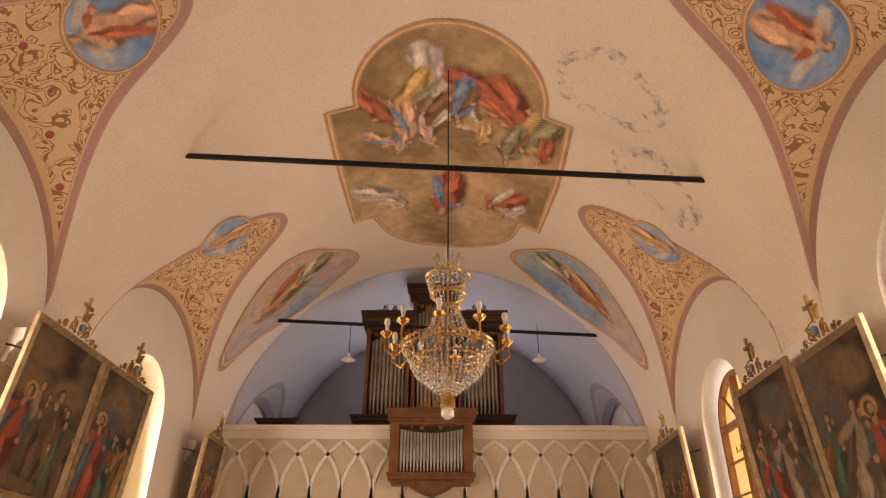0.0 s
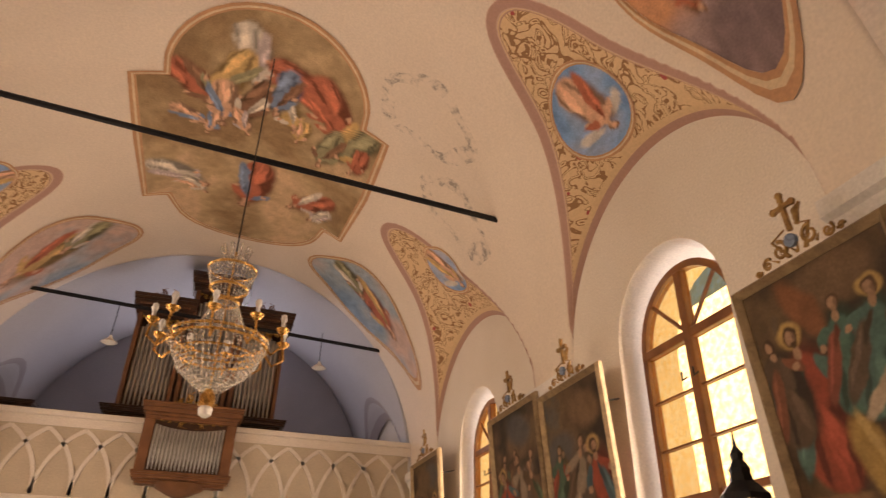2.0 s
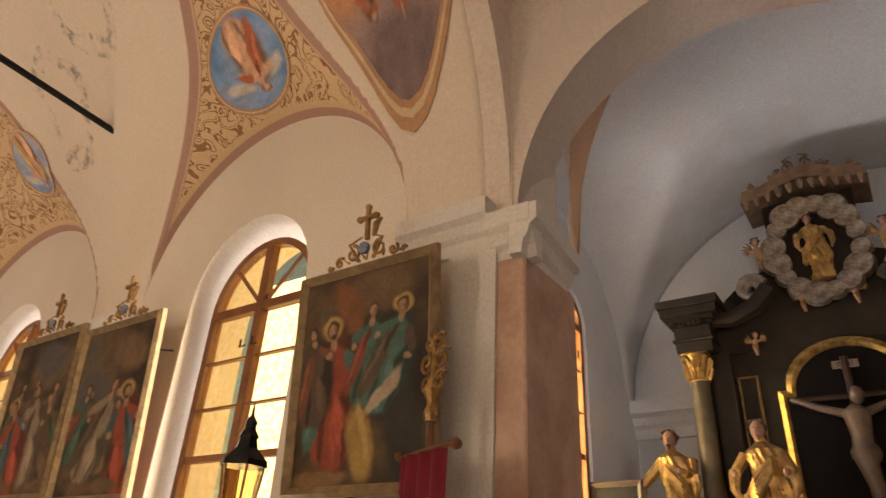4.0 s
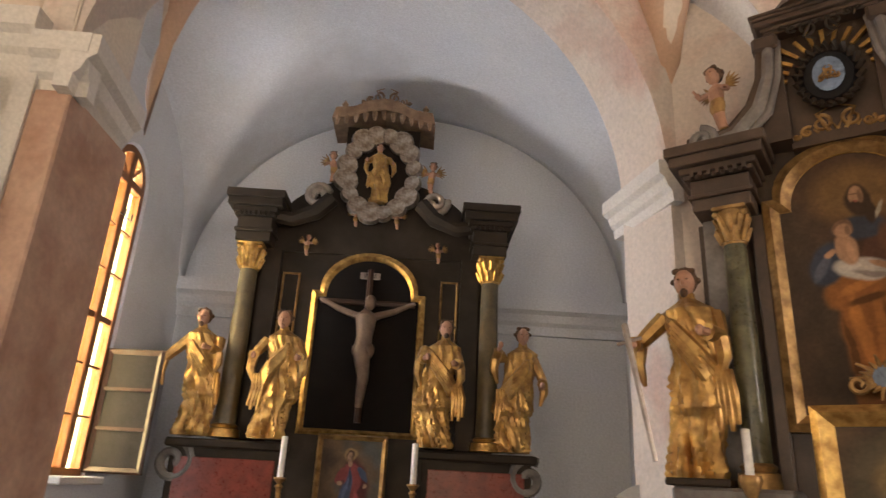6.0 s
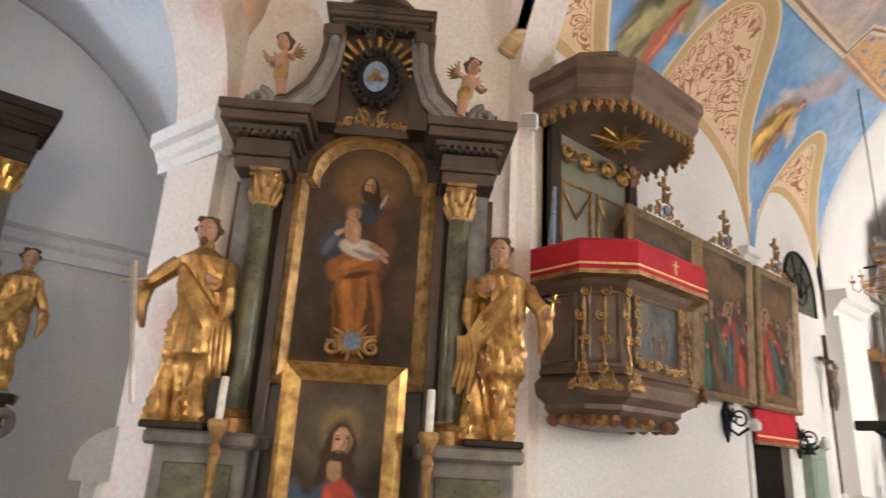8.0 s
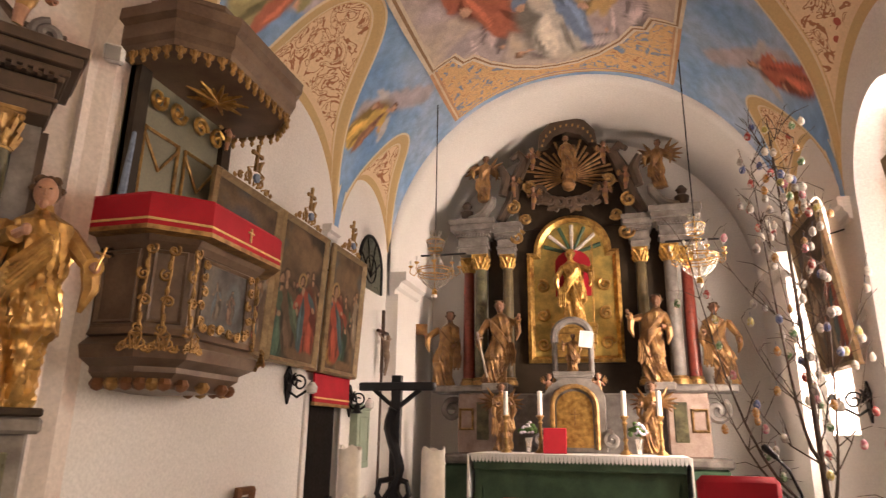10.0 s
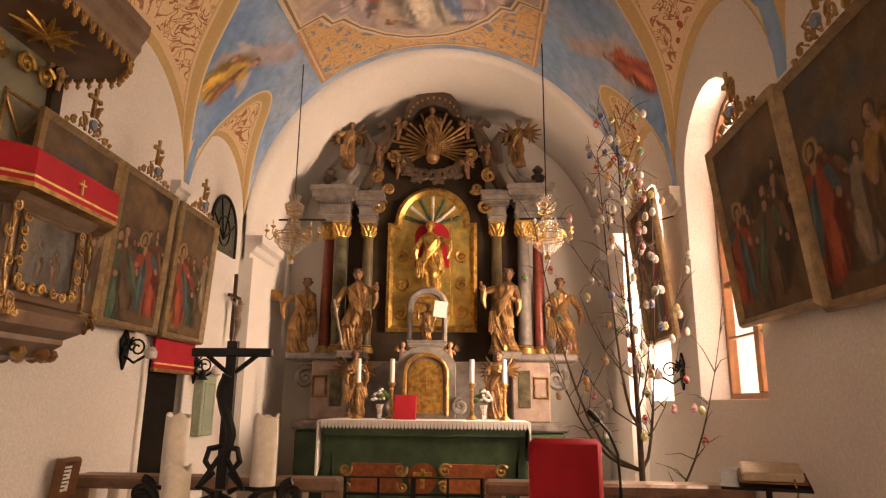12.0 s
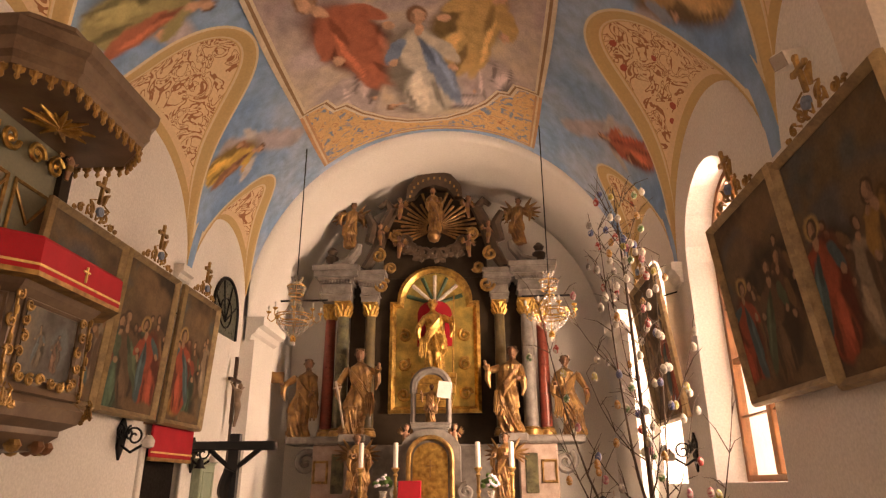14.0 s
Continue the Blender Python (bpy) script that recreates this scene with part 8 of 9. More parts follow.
# ---- communion rail and gate ----
rail_wood = surface("worn_rail_wood", (0.30, 0.19, 0.13), (0.2, 0.12, 0.08), 6, 60, 0.45, relief=0.2)
for x0, x1 in ((-2.93, -1.0), (0.02, 1.83)):
    rl = empty("communion_rail", pose(0, 5.2, 0.18), "worn wooden communion rail with turned balusters", "rail", "communion rails")
    part("handrail", B(x0, x1, -0.12, 0.12, 0.86, 0.95, bevel=0.02), rail_wood, rl)
    part("foot_rail", B(x0, x1, -0.08, 0.08, 0.0, 0.08, bevel=0.01), rail_wood, rl)
    n = int((x1 - x0) / 0.17)
    for k in range(n):
        x = x0 + 0.1 + k * (x1 - x0 - 0.2) / (n - 1)
        part("baluster", lathe(bmesh.new(), [(0.045, 0.08), (0.045, 0.14), (0.025, 0.18), (0.05, 0.32), (0.045, 0.4), (0.022, 0.58), (0.04, 0.74), (0.04, 0.87)], (x, 0, 0), 10), plaster, rl, "pale turned baluster", True)
    for x in (x0 + 0.05, x1 - 0.05):
        part("post", B(x - 0.06, x + 0.06, -0.07, 0.07, 0.0, 0.87, bevel=0.01), rail_wood, rl)
for s, x0 in ((0, -0.97), (1, -0.48)):
    g = empty("iron_gate", pose(x0, 5.18, 0.2), "black wrought-iron gate leaf with scrolls", "gate", "rail gates")
    w, h = 0.475, 0.94
    part("gate_frame", tube(bmesh.new(), [(0, 0, 0), (w, 0, 0), (w, 0, h), (0, 0, h), (0, 0, 0)], 0.014, 6), black_iron, g, "", True)
    for q in range(3):
        for t in (-1, 1):
            part("gate_scroll", tube(bmesh.new(), spiral(w / 2 + t * 0.14, 0.15 + 0.25 * q, 0.12, 1.4, 1.57, t, 0.0), 0.009, 5), black_iron, g)
    part("gate_bar", tube(bmesh.new(), [(w / 2, 0, 0), (w / 2, 0, h)], 0.01, 5), black_iron, g)
    part("gate_rail", tube(bmesh.new(), [(0, 0, h * 0.88), (w, 0, h * 0.88)], 0.009, 5), black_iron, g)
# ---- chair, microphone, lectern ----
chair = empty("presider_chair", pose(0.53, 4.72, 0, 0, 0, 4), "high-backed armchair covered in red velvet", "chair")
part("backrest", B(-0.235, 0.235, 0.0, 0.09, 0.42, 1.44, bevel=0.035), red_cloth, chair, "red velvet back", True)
part("seat", B(-0.27, 0.27, -0.5, 0.02, 0.4, 0.5, bevel=0.03), red_cloth, chair, "red velvet seat", True)
for sx in (-1, 1):
    part("armrest", tube(bmesh.new(), [(sx * 0.29, 0.02, 0.72), (sx * 0.3, -0.25, 0.74), (sx * 0.3, -0.48, 0.7)], 0.03, 8), red_cloth, chair, "", True)
    for y in (-0.46, 0.04):
        part("leg", B(sx * 0.25 - 0.025, sx * 0.25 + 0.025, y - 0.025, y + 0.025, 0, 0.72 if y < 0 else 0.42), wood_dark, chair)
mic = empty("microphone_stand", pose(0.86, 4.72, 0), "black gooseneck microphone on a stand", "microphone")
part("base", lathe(bmesh.new(), [(0.13, 0), (0.13, 0.02), (0.02, 0.03)], (0, 0, 0), 16), black_iron, mic)
part("pole", tube(bmesh.new(), [(0, 0, 0.02), (0, 0, 1.15)], 0.012, 7), black_iron, mic)
part("gooseneck", tube(bmesh.new(), [(0, 0, 1.15), (-0.01, -0.01, 1.35), (-0.06, -0.02, 1.48), (-0.14, -0.03, 1.57)], 0.009, 7), black_iron, mic, "", True)
part("microphone", tube(bmesh.new(), [(-0.12, -0.03, 1.55), (-0.17, -0.03, 1.6), (-0.19, -0.03, 1.62)], [0.016, 0.022, 0.014], 8), black_iron, mic, "", True)
lec = empty("reading_stand", pose(1.55, 4.2, 0, 0, 0, -18), "black iron reading stand with an open book", "lectern")
part("pole", tube(bmesh.new(), [(0, 0, 0), (0, 0, 1.25)], 0.016, 7), black_iron, lec)
part("base", lathe(bmesh.new(), [(0.16, 0), (0.15, 0.02), (0.03, 0.03)], (0, 0, 0), 14), black_iron, lec)
part("desk", B(-0.24, 0.2, -0.15, 0.15, 0.0, 0.015), black_iron, lec, "", False, pose(0, 0, 1.25, 12))
bk = thing("open_book", B(-0.15, 0.15, -0.11, 0.11, 0, 0.045, bevel=0.008), surface("book_pages", (0.62, 0.52, 0.38), None, 20, 60, 0.7), "thick open book with brown cover on stand", "book", m=pose(1.57, 4.2, 1.285, 12, 0, -18))
part("cover", B(-0.165, 0.165, -0.12, 0.12, -0.008, 0.0), wood_brown, bk)
part("ribbon", tube(bmesh.new(), [(0.1, -0.11, 0.02), (0.11, -0.14, -0.04), (0.1, -0.15, -0.1)], 0.006, 5), gold_dull, bk)

# ---- iron candle stand near the camera ----
cs = empty("iron_candle_stand", pose(-0.9, 2.62, 0), "black wrought-iron candle stand with a twisted cross", "candle stand")
part("stem", tube(bmesh.new(), [(0, 0, 0.02), (0, 0, 1.36)], 0.02, 8), black_iron, cs)
for k in range(3):
    a = 2 * math.pi * k / 3 + 0.5
    part("foot", tube(bmesh.new(), [(0, 0, 0.16), (0.12 * math.cos(a), 0.12 * math.sin(a), 0.14), (0.24 * math.cos(a), 0.24 * math.sin(a), 0.01)], 0.014, 6), black_iron, cs, "", True)
for x, y, z in ((-0.155, 0.0, 1.375), (0.155, 0.0, 1.375), (-0.05, -0.2, 1.29)):
    part("arm", tube(bmesh.new(), [(0, 0.02, 1.34), (x * 0.6, y * 0.6, 1.31), (x, y, z - 0.01)], 0.014, 7), black_iron, cs, "", True)
    part("drip_pan", lathe(bmesh.new(), [(0.02, -0.02), (0.062, -0.008), (0.066, 0.004), (0.055, 0.0)], (x, y, z), 14), black_iron, cs, "", True)
    part("scroll_end", tube(bmesh.new(), spiral(x + (0.1 if x > 0 else -0.1), 1.35, 0.045, 1.2, 1.57, 1 if x > 0 else -1, y), 0.014, 7), black_iron, cs, "", True)
    wax = bmesh.new()
    seg = 18
    hgt = 0.225 if y > -0.1 else 0.16
    rings = []
    for r, zz in ((0.042, 0), (0.042, hgt * 0.5), (0.041, hgt), (0.034, hgt), (0.03, hgt - 0.02)):
        rings.append([wax.verts.new((r * math.cos(t), r * math.sin(t), zz + (0.008 * math.sin(3 * t + x * 9) + 0.005 * math.sin(5 * t) if zz >= hgt else 0))) for t in [2 * math.pi * i / seg for i in range(seg)]])
    for a, b in zip(rings, rings[1:]):
        for i in range(seg):
            wax.faces.new((a[i], a[(i + 1) % seg], b[(i + 1) % seg], b[i]))
    wax.faces.new(rings[0][::-1])
    wax.faces.new(rings[-1])
    thing("pillar_candle", wax, candle_mat, "thick white pillar candle with melted rim on stand", "candle", "pillar candles", smooth=True, m=pose(-0.9 + x, 2.62 + y, z + 0.002))
part("cross_post", B(-0.018, 0.018, 0.03, 0.055, 1.36, 1.86), black_iron, cs)
part("cross_arm", B(-0.145, 0.145, 0.025, 0.06, 1.805, 1.835, bevel=0.004), black_iron, cs)
part("twisted_stem", tube(bmesh.new(), [(0.022 * math.sin(6 * t), 0.03, 1.46 + 0.28 * t) for t in [k / 20 for k in range(21)]], [0.02 - 0.004 * (k % 5) / 5 for k in range(21)], 7), black_iron, cs, "", True)
for sx in (-1, 1):
    part("cross_brace", tube(bmesh.new(), [(0, 0.04, 1.74), (sx * 0.04, 0.04, 1.77), (sx * 0.09, 0.04, 1.81)], 0.009, 6), black_iron, cs, "", True)
    part("loop", tube(bmesh.new(), [(0.0, 0.03, 1.5), (sx * 0.05, 0.03, 1.49), (sx * 0.06, 0.03, 1.45), (sx * 0.03, 0.03, 1.41), (sx * 0.07, 0.03, 1.37), (sx * 0.03, 0.03, 1.35)], 0.011, 6), black_iron, cs, "", True)
    part("leg_bar", tube(bmesh.new(), [(0.0, 0.03, 1.48), (sx * 0.08, 0.03, 1.36)], 0.01, 6), black_iron, cs)
cr_t = empty("credence_table", pose(-2.35, 4.15, 0), "small side table covered with a white cloth", "table")
part("cloth", B(-0.55, 0.5, -0.3, 0.3, 0.98, 1.03, bevel=0.02), white_cloth, cr_t, "white tablecloth")
part("cloth_fall", B(-0.555, 0.505, -0.306, -0.3, 0.6, 1.0), white_cloth, cr_t)
for sx in (-0.48, 0.43):
    for y in (-0.24, 0.24):
        part("leg", B(sx - 0.025, sx + 0.025, y - 0.025, y + 0.025, 0, 0.98), wood_brown, cr_t)

# ---- chancel left wall ----
d = tagged(empty("door_1", pose(-2.97, 6.385, 0, 0, 0, 90), "dark sacristy doorway with a white surround", "door"), kind="structure")
# flush leaf in near-black: the doorway's shade is put into its colour
part("door_leaf", B(-0.365, 0.365, 0.03, 0.08, 0.0, 2.02), niche_doorway_dark, d, "wooden leaf coloured near-black for the shade in the doorway")
for sx in (-1, 1):
    part("jamb", B(sx * 0.40 - 0.035, sx * 0.40 + 0.035, -0.05, 0.0, 0.0, 2.05, bevel=0.008), plaster_white, d, "white jamb")
part("lintel", B(-0.435, 0.435, -0.05, 0.0, 2.05, 2.13, bevel=0.008), plaster_white, d)
part("door_handle", tube(bmesh.new(), [(0.28, 0.03, 1.05), (0.28, -0.03, 1.05), (0.2, -0.03, 1.05)], 0.01, 6), black_iron, d)
val = thing("door_valance", B(-0.42, 0.4, -0.1, -0.075, 1.93, 2.2, bevel=0.006), red_cloth, "red cloth valance with gold fringe over door", "cloth", m=pose(-2.97, 6.42, 0, 0, 0, 90))
part("fringe", B(-0.42, 0.4, -0.106, -0.072, 1.9, 1.932), gold_dull, val, "gold fringe")
part("braid", B(-0.42, 0.4, -0.106, -0.1, 1.965, 1.98), P_HALO, val)
part("valance_rail", B(-0.46, 0.44, -0.1, 0.0, 2.2, 2.22), wood_brown, val)
lun = tagged(empty("window_7", pose(-2.95, 7.42, 0, 0, 0, 90), "dark half-round lunette window with iron grille", "window"), kind="structure")
part("lunette_glass", prism(bmesh.new(), arch_outline(-0.36, 0.36, 3.3, 3.55, 0.4), -0.012, 0.0), surface("dull_green_glass", (0.12, 0.13, 0.10), None, 5, 40, 0.3), lun, "dull green leaded glass")
part("lunette_frame", tube(bmesh.new(), [(x, -0.015, z) for x, z in arch_outline(-0.36, 0.36, 3.3, 3.55, 0.4)], 0.022, 6), black_iron, lun, "", True)
for k in range(4):
    a = math.pi * (k + 0.5) / 4
    part("grille_bar", tube(bmesh.new(), [(0, -0.018, 3.45), (0.34 * math.cos(a), -0.018, 3.55 + 0.38 * math.sin(a))], 0.01, 5), black_iron, lun)
part("grille_ring", tube(bmesh.new(), [(0.17 * math.cos(k * 0.4), -0.018, 3.55 + 0.17 * math.sin(k * 0.4)) for k in range(17)], 0.009, 5), black_iron, lun)


def sconce(m, label="black wrought-iron wall sconce with a glass shade"):
    root = empty("wall_sconce", m, label, "sconce", "wall sconces")
    part("backplate", prism(bmesh.new(), [(0, -0.16), (0.05, -0.06), (0.03, 0.0), (0.07, 0.08), (0.0, 0.18), (-0.07, 0.08), (-0.03, 0), (-0.05, -0.06)], -0.02, 0.0), black_iron, root)
    for t in (-1, 1):
        part("leaf_scroll", tube(bmesh.new(), spiral(t * 0.07, 0.05, 0.06, 1.3, 1.57, t, -0.04), 0.01, 5), black_iron, root, "", True)
    part("arm", tube(bmesh.new(), [(0, -0.01, -0.04), (0.0, -0.1, -0.1), (0.0, -0.2, -0.04), (0.0, -0.24, 0.04)], 0.012, 6), black_iron, root, "", True)
    part("arm_scroll", tube(bmesh.new(), [(p[1], p[0] - 0.12, p[2]) for p in spiral(0, 0.02, 0.08, 1.4, 0, 1)], 0.009, 5), black_iron, root, "", True)
    part("shade", lathe(bmesh.new(), [(0.02, 0.03), (0.05, -0.01), (0.045, -0.06), (0.02, -0.07)], (0, -0.24, 0.0), 10), bulb_mat, root, "frosted glass shade", True)
    return root


sconce(pose(-2.95, 5.62, 2.05, 0, 0, 90))
sconce(pose(-2.95, 7.0, 1.98, 0, 0, 90))
sconce(pose(1.85, 6.55, 1.95, 0, 0, -90))
sconce(pose(-2.95, -2.62, 1.92, 0, 0, 90))
cab = empty("wall_cabinet", pose(-2.95, 7.22, 1.3, 0, 0, 90), "pale green painted wall cabinet", "cabinet")
part("body", B(-0.17, 0.17, -0.1, 0.0, 0.0, 0.6, bevel=0.01), surface("pale_green_paint", (0.33, 0.40, 0.30), (0.27, 0.33, 0.25), 6, 50, 0.5), cab, "pale green body")
part("cornice", cornice_bm(0.34, 0.1, 0.6, 0.06, 0.03, -0.1), cab.children[0].data.materials[0], cab)
part("door_panel", frame_bm(0.26, 0.48, 0.02, 0.012), cab.children[0].data.materials[0], cab, "", False, pose(0, -0.1, 0.3))
wcr = empty("processional_cross", pose(-2.86, 7.72, 0.4, 0, 0, 90), "dark processional crucifix on a long staff by wall", "crucifix")
part("staff", tube(bmesh.new(), [(0, 0, -0.4), (0, 0, 2.45)], 0.016, 7), wood_dark, wcr)
part("cross", cross_bm(0.75, 0.34, 0.035, (0, 0, 1.95), False), wood_dark, wcr)
thing("corpus_statue", corpus_bm(0.5), pale, "small pale carved body on the processional cross", "statue", smooth=True, m=pose(-2.82, 7.72, 2.32, 0, 0, 90))
small = station(pose(-2.9, 4.95, 1.12, 0, 0, 90), 0.22, 0.28, 61, 6, False, white_cloth, wood_brown, 0, "small framed printed notice leaning on the wall")
bm = bmesh.new()
for k in range(6):
    box(bm, -0.05, 0.05 - 0.02 * (k % 3), -0.026, -0.0225, 0.06 - 0.025 * k, 0.07 - 0.025 * k)
part("text_bars", bm, hair, small, "unreadable printed lines")
bell = empty("sacristy_bell", pose(-2.83, 6.95, 1.86), "small dark bell on an iron wall bracket", "bell")
part("bell", lathe(bmesh.new(), [(0.01, 0.1), (0.03, 0.08), (0.035, 0.03), (0.06, 0.0)], (0, 0, 0), 12), black_iron, bell, "", True)
part("bracket", tube(bmesh.new(), [(0, 0, 0.1), (-0.02, 0, 0.16), (-0.12, 0, 0.14)], 0.008, 5), black_iron, bell)
copy_thing(fl, pose(1.72, 3.5, 3.9, 0, 0, -60))

# ---- tree hung with painted eggs ----
bark = surface("grey_bark", (0.10, 0.065, 0.045), (0.06, 0.04, 0.03), 20, 80, 0.75, relief=0.4)
rng = random.Random(7)
tree = empty("egg_tree", pose(1.22, 5.62, 0.18), "bare slender tree decorated with hanging painted eggs", "tree")
trunk = [Vector((0.02 * math.sin(3 * t) - 0.08 * t, 0.03 * math.sin(2 * t + 1), 3.95 * t)) for t in [k / 12 for k in range(13)]]
part("trunk", tube(bmesh.new(), trunk, [0.03 * (1 - 0.85 * k / 12) for k in range(13)], 8), bark, tree, "slender grey trunk", True)
hang = []
for k, (z, sx, sy, top, reach) in enumerate(((0.95, 1, -0.2, 1.35, 0.62), (1.15, -1, -0.15, 1.9, 0.78), (1.3, 0.6, 0.3, 2.2, 0.4), (1.0, -0.9, 0.25, 0.9, 0.7), (1.5, -0.5, -0.3, 2.2, 0.5))):
    p0 = trunk[int(z / 3.95 * 12)]
    pts = [p0 + Vector((sx * reach * (q ** 0.7), sy * reach * q, top * (0.25 * q + 0.75 * q * q))) for q in [i / 8 for i in range(9)]]
    part("limb", tube(bmesh.new(), pts, [0.014 * (1 - 0.8 * i / 8) for i in range(9)], 6), bark, tree, "curving limb", True)
    tw = bmesh.new()
    for q in range(14):
        b0 = pts[2 + q % 7]
        e = b0 + Vector((rng.uniform(-0.25, 0.25), rng.uniform(-0.2, 0.2), rng.uniform(0.02, 0.3)))
        tube(tw, [b0, b0.lerp(e, 0.5) + Vector((0, 0, 0.03)), e], [0.005, 0.0035, 0.0015], 4)
        hang.append(e.lerp(b0, 0.3))
    tagged(part("twig_cluster", tw, bark, tree), kind="stuff")
for k in range(22):
    t = 0.3 + 0.68 * k / 22
    p0 = trunk[int(t * 12)].lerp(trunk[min(12, int(t * 12) + 1)], t * 12 % 1)
    a = k * 2.4 + rng.uniform(-0.4, 0.4)
    ln = (1.1 - 0.85 * t) * rng.uniform(0.75, 1.1)
    d0 = Vector((math.cos(a), 0.75 * math.sin(a), 0))
    if d0.x > 0:
        d0.x *= 0.72
    pts = [p0 + d0 * ln * q * (1 - 0.18 * q) + Vector((0, 0, ln * (0.35 * q + 0.75 * q * q))) for q in (0, 0.25, 0.5, 0.75, 1.0)]
    br = part("branch", tube(bmesh.new(), pts, [0.009 * (1.2 - t), 0.007 * (1.2 - t), 0.005 * (1.2 - t), 0.003, 0.0015], 5), bark, tree, "", True)
    tw = bmesh.new()
    for q in range(6):
        b0 = pts[1 + q % 4]
        e = b0 + Vector((rng.uniform(-0.22, 0.22), rng.uniform(-0.2, 0.2), rng.uniform(0.05, 0.3)))
        tube(tw, [b0, b0.lerp(e, 0.5) + Vector((0, 0, 0.03)), e], [0.004, 0.003, 0.0015], 4)
        hang.append(e.lerp(b0, 0.3))
    tagged(part("twig_cluster", tw, bark, br), kind="stuff")
    hang += [pts[2], pts[3], pts[4]]
egg_cols = [(0.72, 0.68, 0.60), (0.55, 0.06, 0.05), (0.62, 0.56, 0.48), (0.12, 0.26, 0.10), (0.10, 0.14, 0.36), (0.62, 0.30, 0.06), (0.66, 0.22, 0.28), (0.40, 0.36, 0.33), (0.60, 0.5, 0.12)]
eggs = []
for k, c in enumerate(egg_cols):
    mm = painting_mat("painted_egg", [(0.35, tuple(v * 0.45 for v in c)), (0.5, c), (0.66, (0.72, 0.68, 0.62))], 28.0, k, 0.35)
    e = new("painted_egg", finish("painted_egg", lathe(bmesh.new(), [(0.003, -0.036), (0.016, -0.031), (0.025, -0.013), (0.0255, 0.002), (0.02, 0.02), (0.01, 0.033), (0.003, 0.036)], (0, 0, 0), 10), mm, True))
    tagged(e, ("pale patterned", "red", "cream patterned", "green", "blue", "orange", "pink", "grey patterned", "yellow")[k] + " painted egg hanging from the tree", "egg", "eggs on the tree")
    part("ribbon", tube(bmesh.new(), [(0, 0, 0.03), (0.002, 0, 0.075)], 0.0016, 4), (P_GREEN, P_RED, P_BLUE)[k % 3], e, "thin ribbon")
    eggs.append(e)
rng.shuffle(hang)
base = tree.matrix_world
used = 0
for k, p in enumerate(hang[:125]):
    w = base @ p
    if w.x > 1.8:
        continue
    e = eggs[rng.choice((0, 0, 0, 2, 2, 7, 1, 1, 3, 4, 5, 6, 8) if w.z > 2.2 else (0, 1, 2, 3, 4, 5, 6, 7, 8))]
    m = Matrix.Translation(w - Vector((0, 0, 0.08))) @ pose(0, 0, 0, rng.uniform(-6, 6), rng.uniform(-6, 6), rng.uniform(0, 360))
    if used < len(eggs):
        eggs[used].matrix_world = m
    else:
        copy_thing(e, m)
    used += 1

# ---- nave: lantern, banner, staff, chapel pieces ----
lan = empty("processional_lantern", pose(-2.52, -2.98, 0), "dark metal processional lantern on a pole", "lantern")
part("pole", tube(bmesh.new(), [(0, 0, 0), (0, 0, 1.9)], 0.016, 7), wood_dark, lan)
part("lantern_base", lathe(bmesh.new(), [(0.02, 1.86), (0.06, 1.9), (0.085, 1.93), (0.08, 1.94)], (0, 0, 0), 6), black_iron, lan)
for k in range(6):
    a = k * math.pi / 3
    part("lantern_bar", tube(bmesh.new(), [polar(0.08, a, 1.94), polar(0.11, a, 2.18)], 0.008, 5), gold_dull, lan)
part("lantern_glass", lathe(bmesh.new(), [(0.07, 1.94), (0.1, 2.18), (0.09, 2.18)], (0, 0, 0), 6), glass_yellow, lan, "dusty lantern panes")
part("lantern_roof", lathe(bmesh.new(), [(0.125, 2.17), (0.12, 2.2), (0.06, 2.26), (0.05, 2.3), (0.055, 2.32), (0.03, 2.36), (0.035, 2.39), (0.01, 2.43), (0.004, 2.5)], (0, 0, 0), 6), black_iron, lan, "domed lantern roof")
ban = empty("church_banner", pose(-2.62, -1.9, 0, 0, 0, 70), "red processional banner on a wooden staff", "banner")
part("staff", tube(bmesh.new(), [(0, 0, 0), (0, 0, 2.36)], 0.016, 7), wood_brown, ban)
part("crossbar", tube(bmesh.new(), [(-0.18, -0.03, 2.18), (0.22, -0.03, 2.2)], 0.012, 7), wood_brown, ban)
for x in (-0.19, 0.235):
    part("knob", lathe(bmesh.new(), [(0.003, -0.025), (0.02, -0.015), (0.026, 0), (0.02, 0.015), (0.003, 0.025)], (x, -0.03, 2.19), 10), wood_brown, ban, "", True)
clb = bmesh.new()
n = 24
rows = [[clb.verts.new((-0.15 + 0.34 * i / n, -0.045 + 0.012 * math.sin(i * 0.9) * (1 + 0.4 * j), 2.18 - 0.3 * j)) for i in range(n + 1)] for j in range(5)]
for a, b in zip(rows, rows[1:]):
    for i in range(n):
        clb.faces.new((a[i], a[i + 1], b[i + 1], b[i]))
crimson = surface("crimson_cloth", (0.24, 0.012, 0.035), (0.17, 0.008, 0.025), 5, 120, 0.75, relief=0.3)
bc = part("banner_cloth", clb, crimson, ban, "crimson cloth", True)
bc.modifiers.new("thickness", "SOLIDIFY").thickness = 0.006
part("banner_panel", B(-0.06, 0.1, -0.075, -0.07, 1.5, 1.98), P_CLOUD, ban, "grey-blue painted panel")
part("banner_panel_frame", frame_bm(0.19, 0.5, 0.02, 0.01), gold_dull, ban, "", False, pose(0.02, -0.07, 1.74))
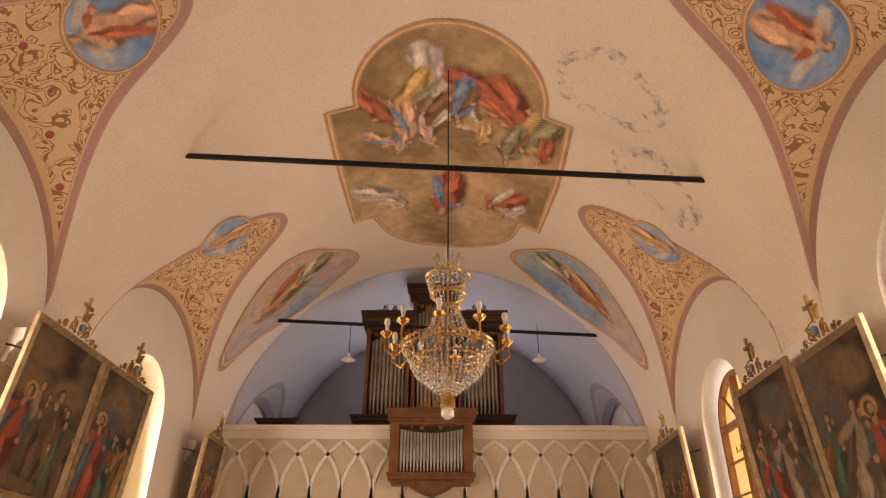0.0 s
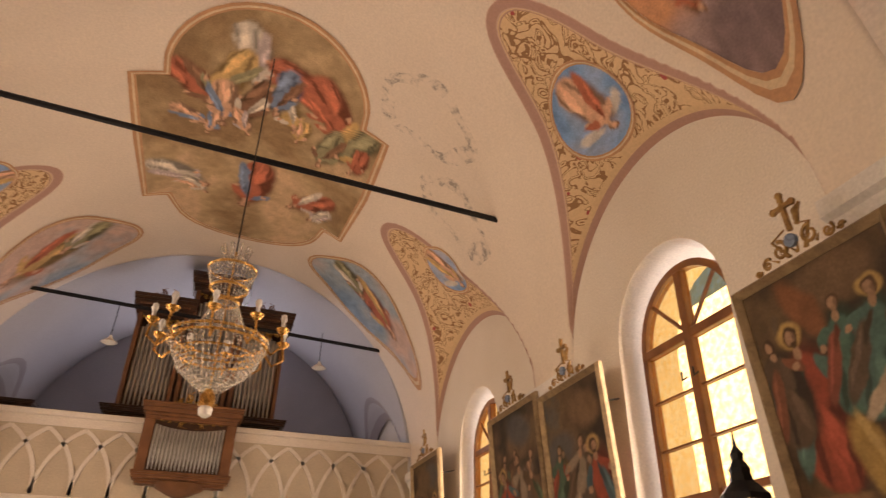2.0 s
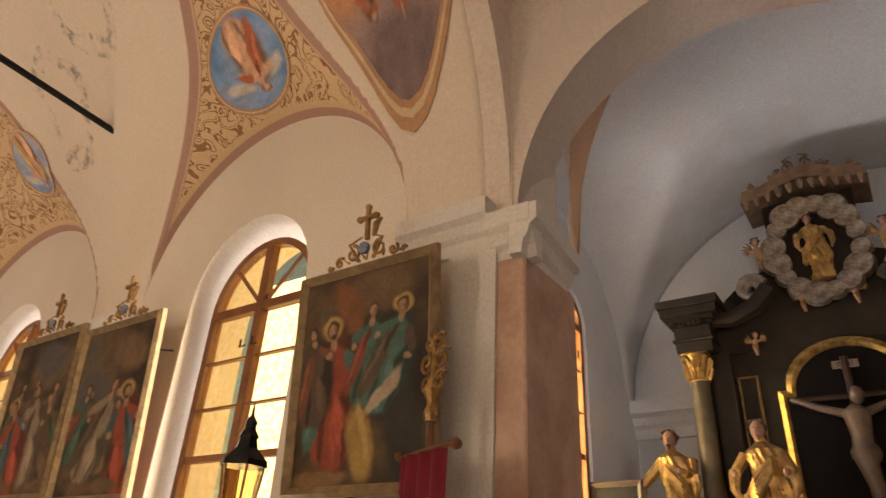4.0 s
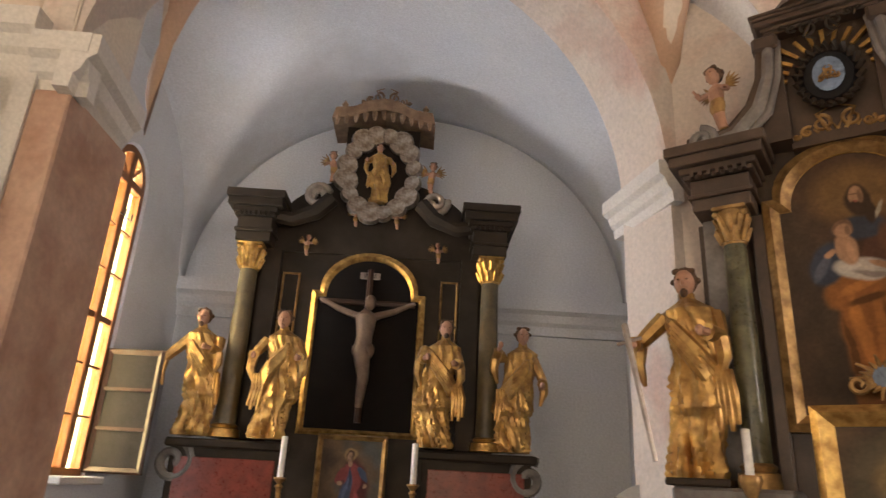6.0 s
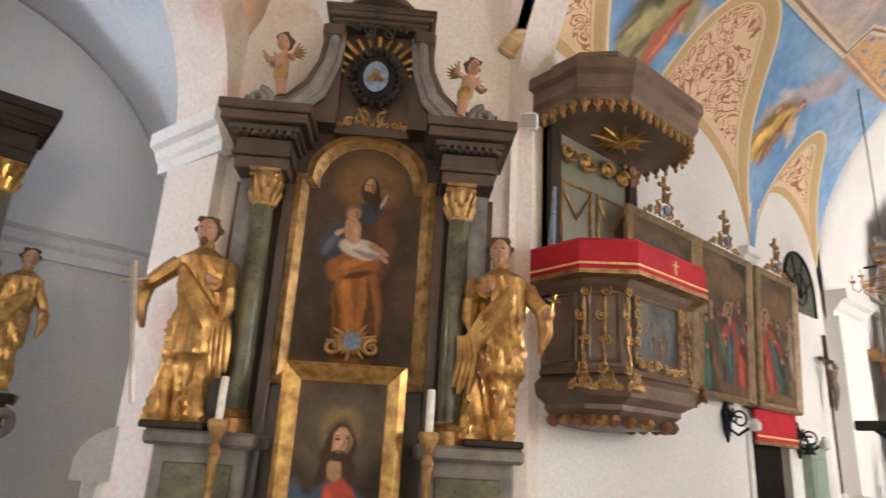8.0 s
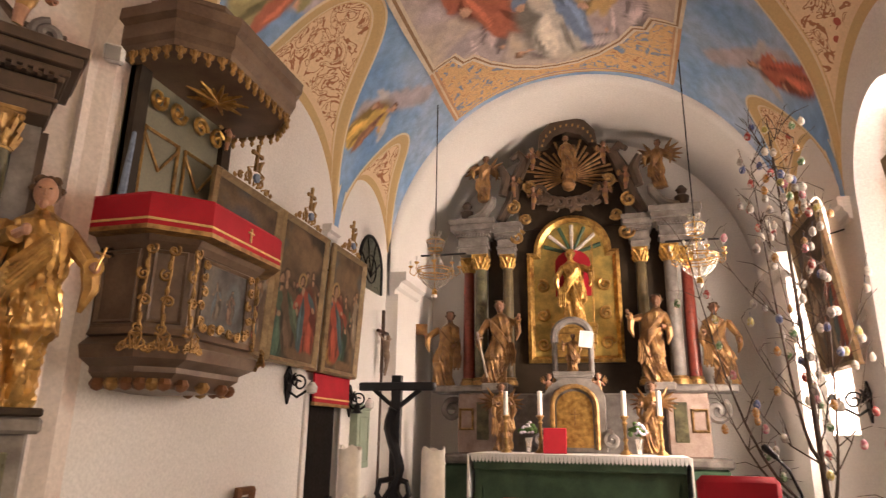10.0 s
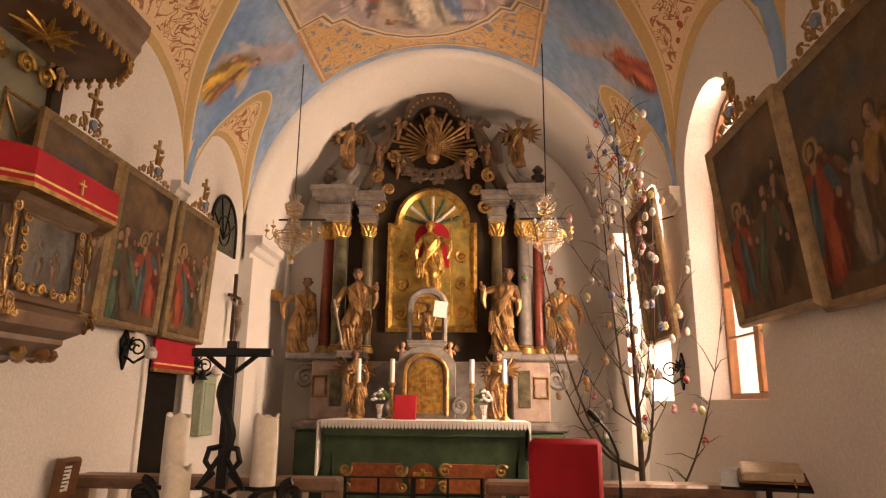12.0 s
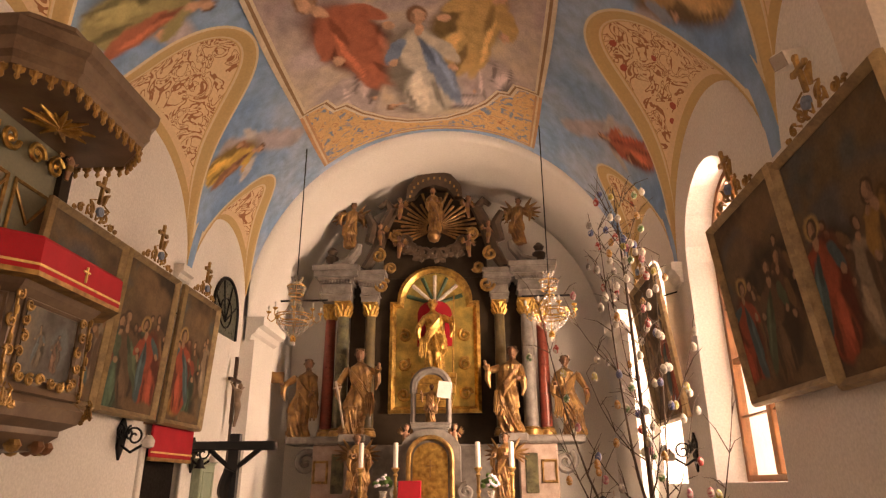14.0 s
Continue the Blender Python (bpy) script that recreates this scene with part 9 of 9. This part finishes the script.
part("banner_shape", figure_bm(lambda u, v, off: Vector((0.02 + u, -0.077 - 0.2 * off, 1.74 + v)), 0, 0, 0.36, 0, BLUE, WHITE, 4, True, 0.001), FIG, ban)
bm = lathe(bmesh.new(), [(0.03, 2.32), (0.04, 2.36), (0.02, 2.4), (0.045, 2.46), (0.015, 2.52), (0.012, 2.72), (0.002, 2.75)], (0, 0, 0), 8)
for s in (-1, 1):
    for z, r in ((2.5, 0.05), (2.6, 0.06), (2.69, 0.04)):
        tube(bm, spiral(s * r, z, r, 1.4, 0.5, s, 0.0), 0.009, 6)
part("staff_finial", bm, gold_dull, ban, "gilt openwork finial", True)
shutter_paint = surface("dull_brown_paint", (0.022, 0.017, 0.014), (0.015, 0.011, 0.009), 8, 60, 0.9)
sh = empty("window_shutter", pose(-5.60, -2.42, 1.60, 0, 0, 86), "open brown wooden casement leaf with dusty panes", "shutter")
part("leaf_frame", frame_bm(0.45, 0.93, 0.045, 0.03), wood_dark, sh, "", False, pose(0.225, 0, 0.465))
for z0 in (0.04, 0.335, 0.63):
    part("leaf_pane", B(0.04, 0.41, -0.01, -0.002, z0, z0 + 0.27), shutter_paint, sh, "dusty dark pane")
for z0 in (0.31, 0.605):
    part("leaf_bar", B(0.03, 0.42, -0.022, 0.0, z0, z0 + 0.025), wood_dark, sh)
ped = empty("aedicule", pose(-4.35, 1.5, 0, 0, 0, 60), "pale grey curved pedestal cabinet with small statues", "cabinet")
pg = surface("pale_grey_paint", (0.45, 0.44, 0.42), None, 5, 50, 0.6)
part("body", B(-0.25, 0.25, -0.15, 0.2, 0, 1.45, bevel=0.01), pg, ped)
part("curved_top", prism(bmesh.new(), arch_outline(-0.3, 0.3, 1.42, 1.5, 0.22), -0.2, 0.2), pg, ped)
part("plinth", cornice_bm(0.2, 0.2, 1.7, 0.14, 0.04, -0.1), pg, ped)
part("door_panel", prism(bmesh.new(), arch_outline(-0.17, 0.17, 0.7, 1.35, 0.16), -0.165, -0.15), plaster_white, ped)
for k, x in enumerate((-0.07, 0.08)):
    statue("small_statue", ped.matrix_world @ pose(x, 0, 1.84), 0.26 + 0.08 * k, "small brown carved child statue on the pedestal", "pedestal statuettes", [wood_brown, wood_brown, wood_dark, silver], seed=170 + k, child=True, arms=((-0.5, -0.2, 0.7 + 0.2 * k), (0.4, -0.2, 0.5)))
# added slab, slightly proud of the chapel wall, to block a bright slit
thing("wall_chapel_pier", B(-4.97, -3.5, -2.6, -2.385, 0, 5.3), plaster_cool, "pale plaster slab added over a bright slit beside the chapel window", "wall", kind="structure")
thing("wall_chapel_niche_back", B(-6.5, -4.1, 2.62, 2.7, 0, 3.4), panel_tan, "tan back of the chapel wall niche", "wall", kind="structure")
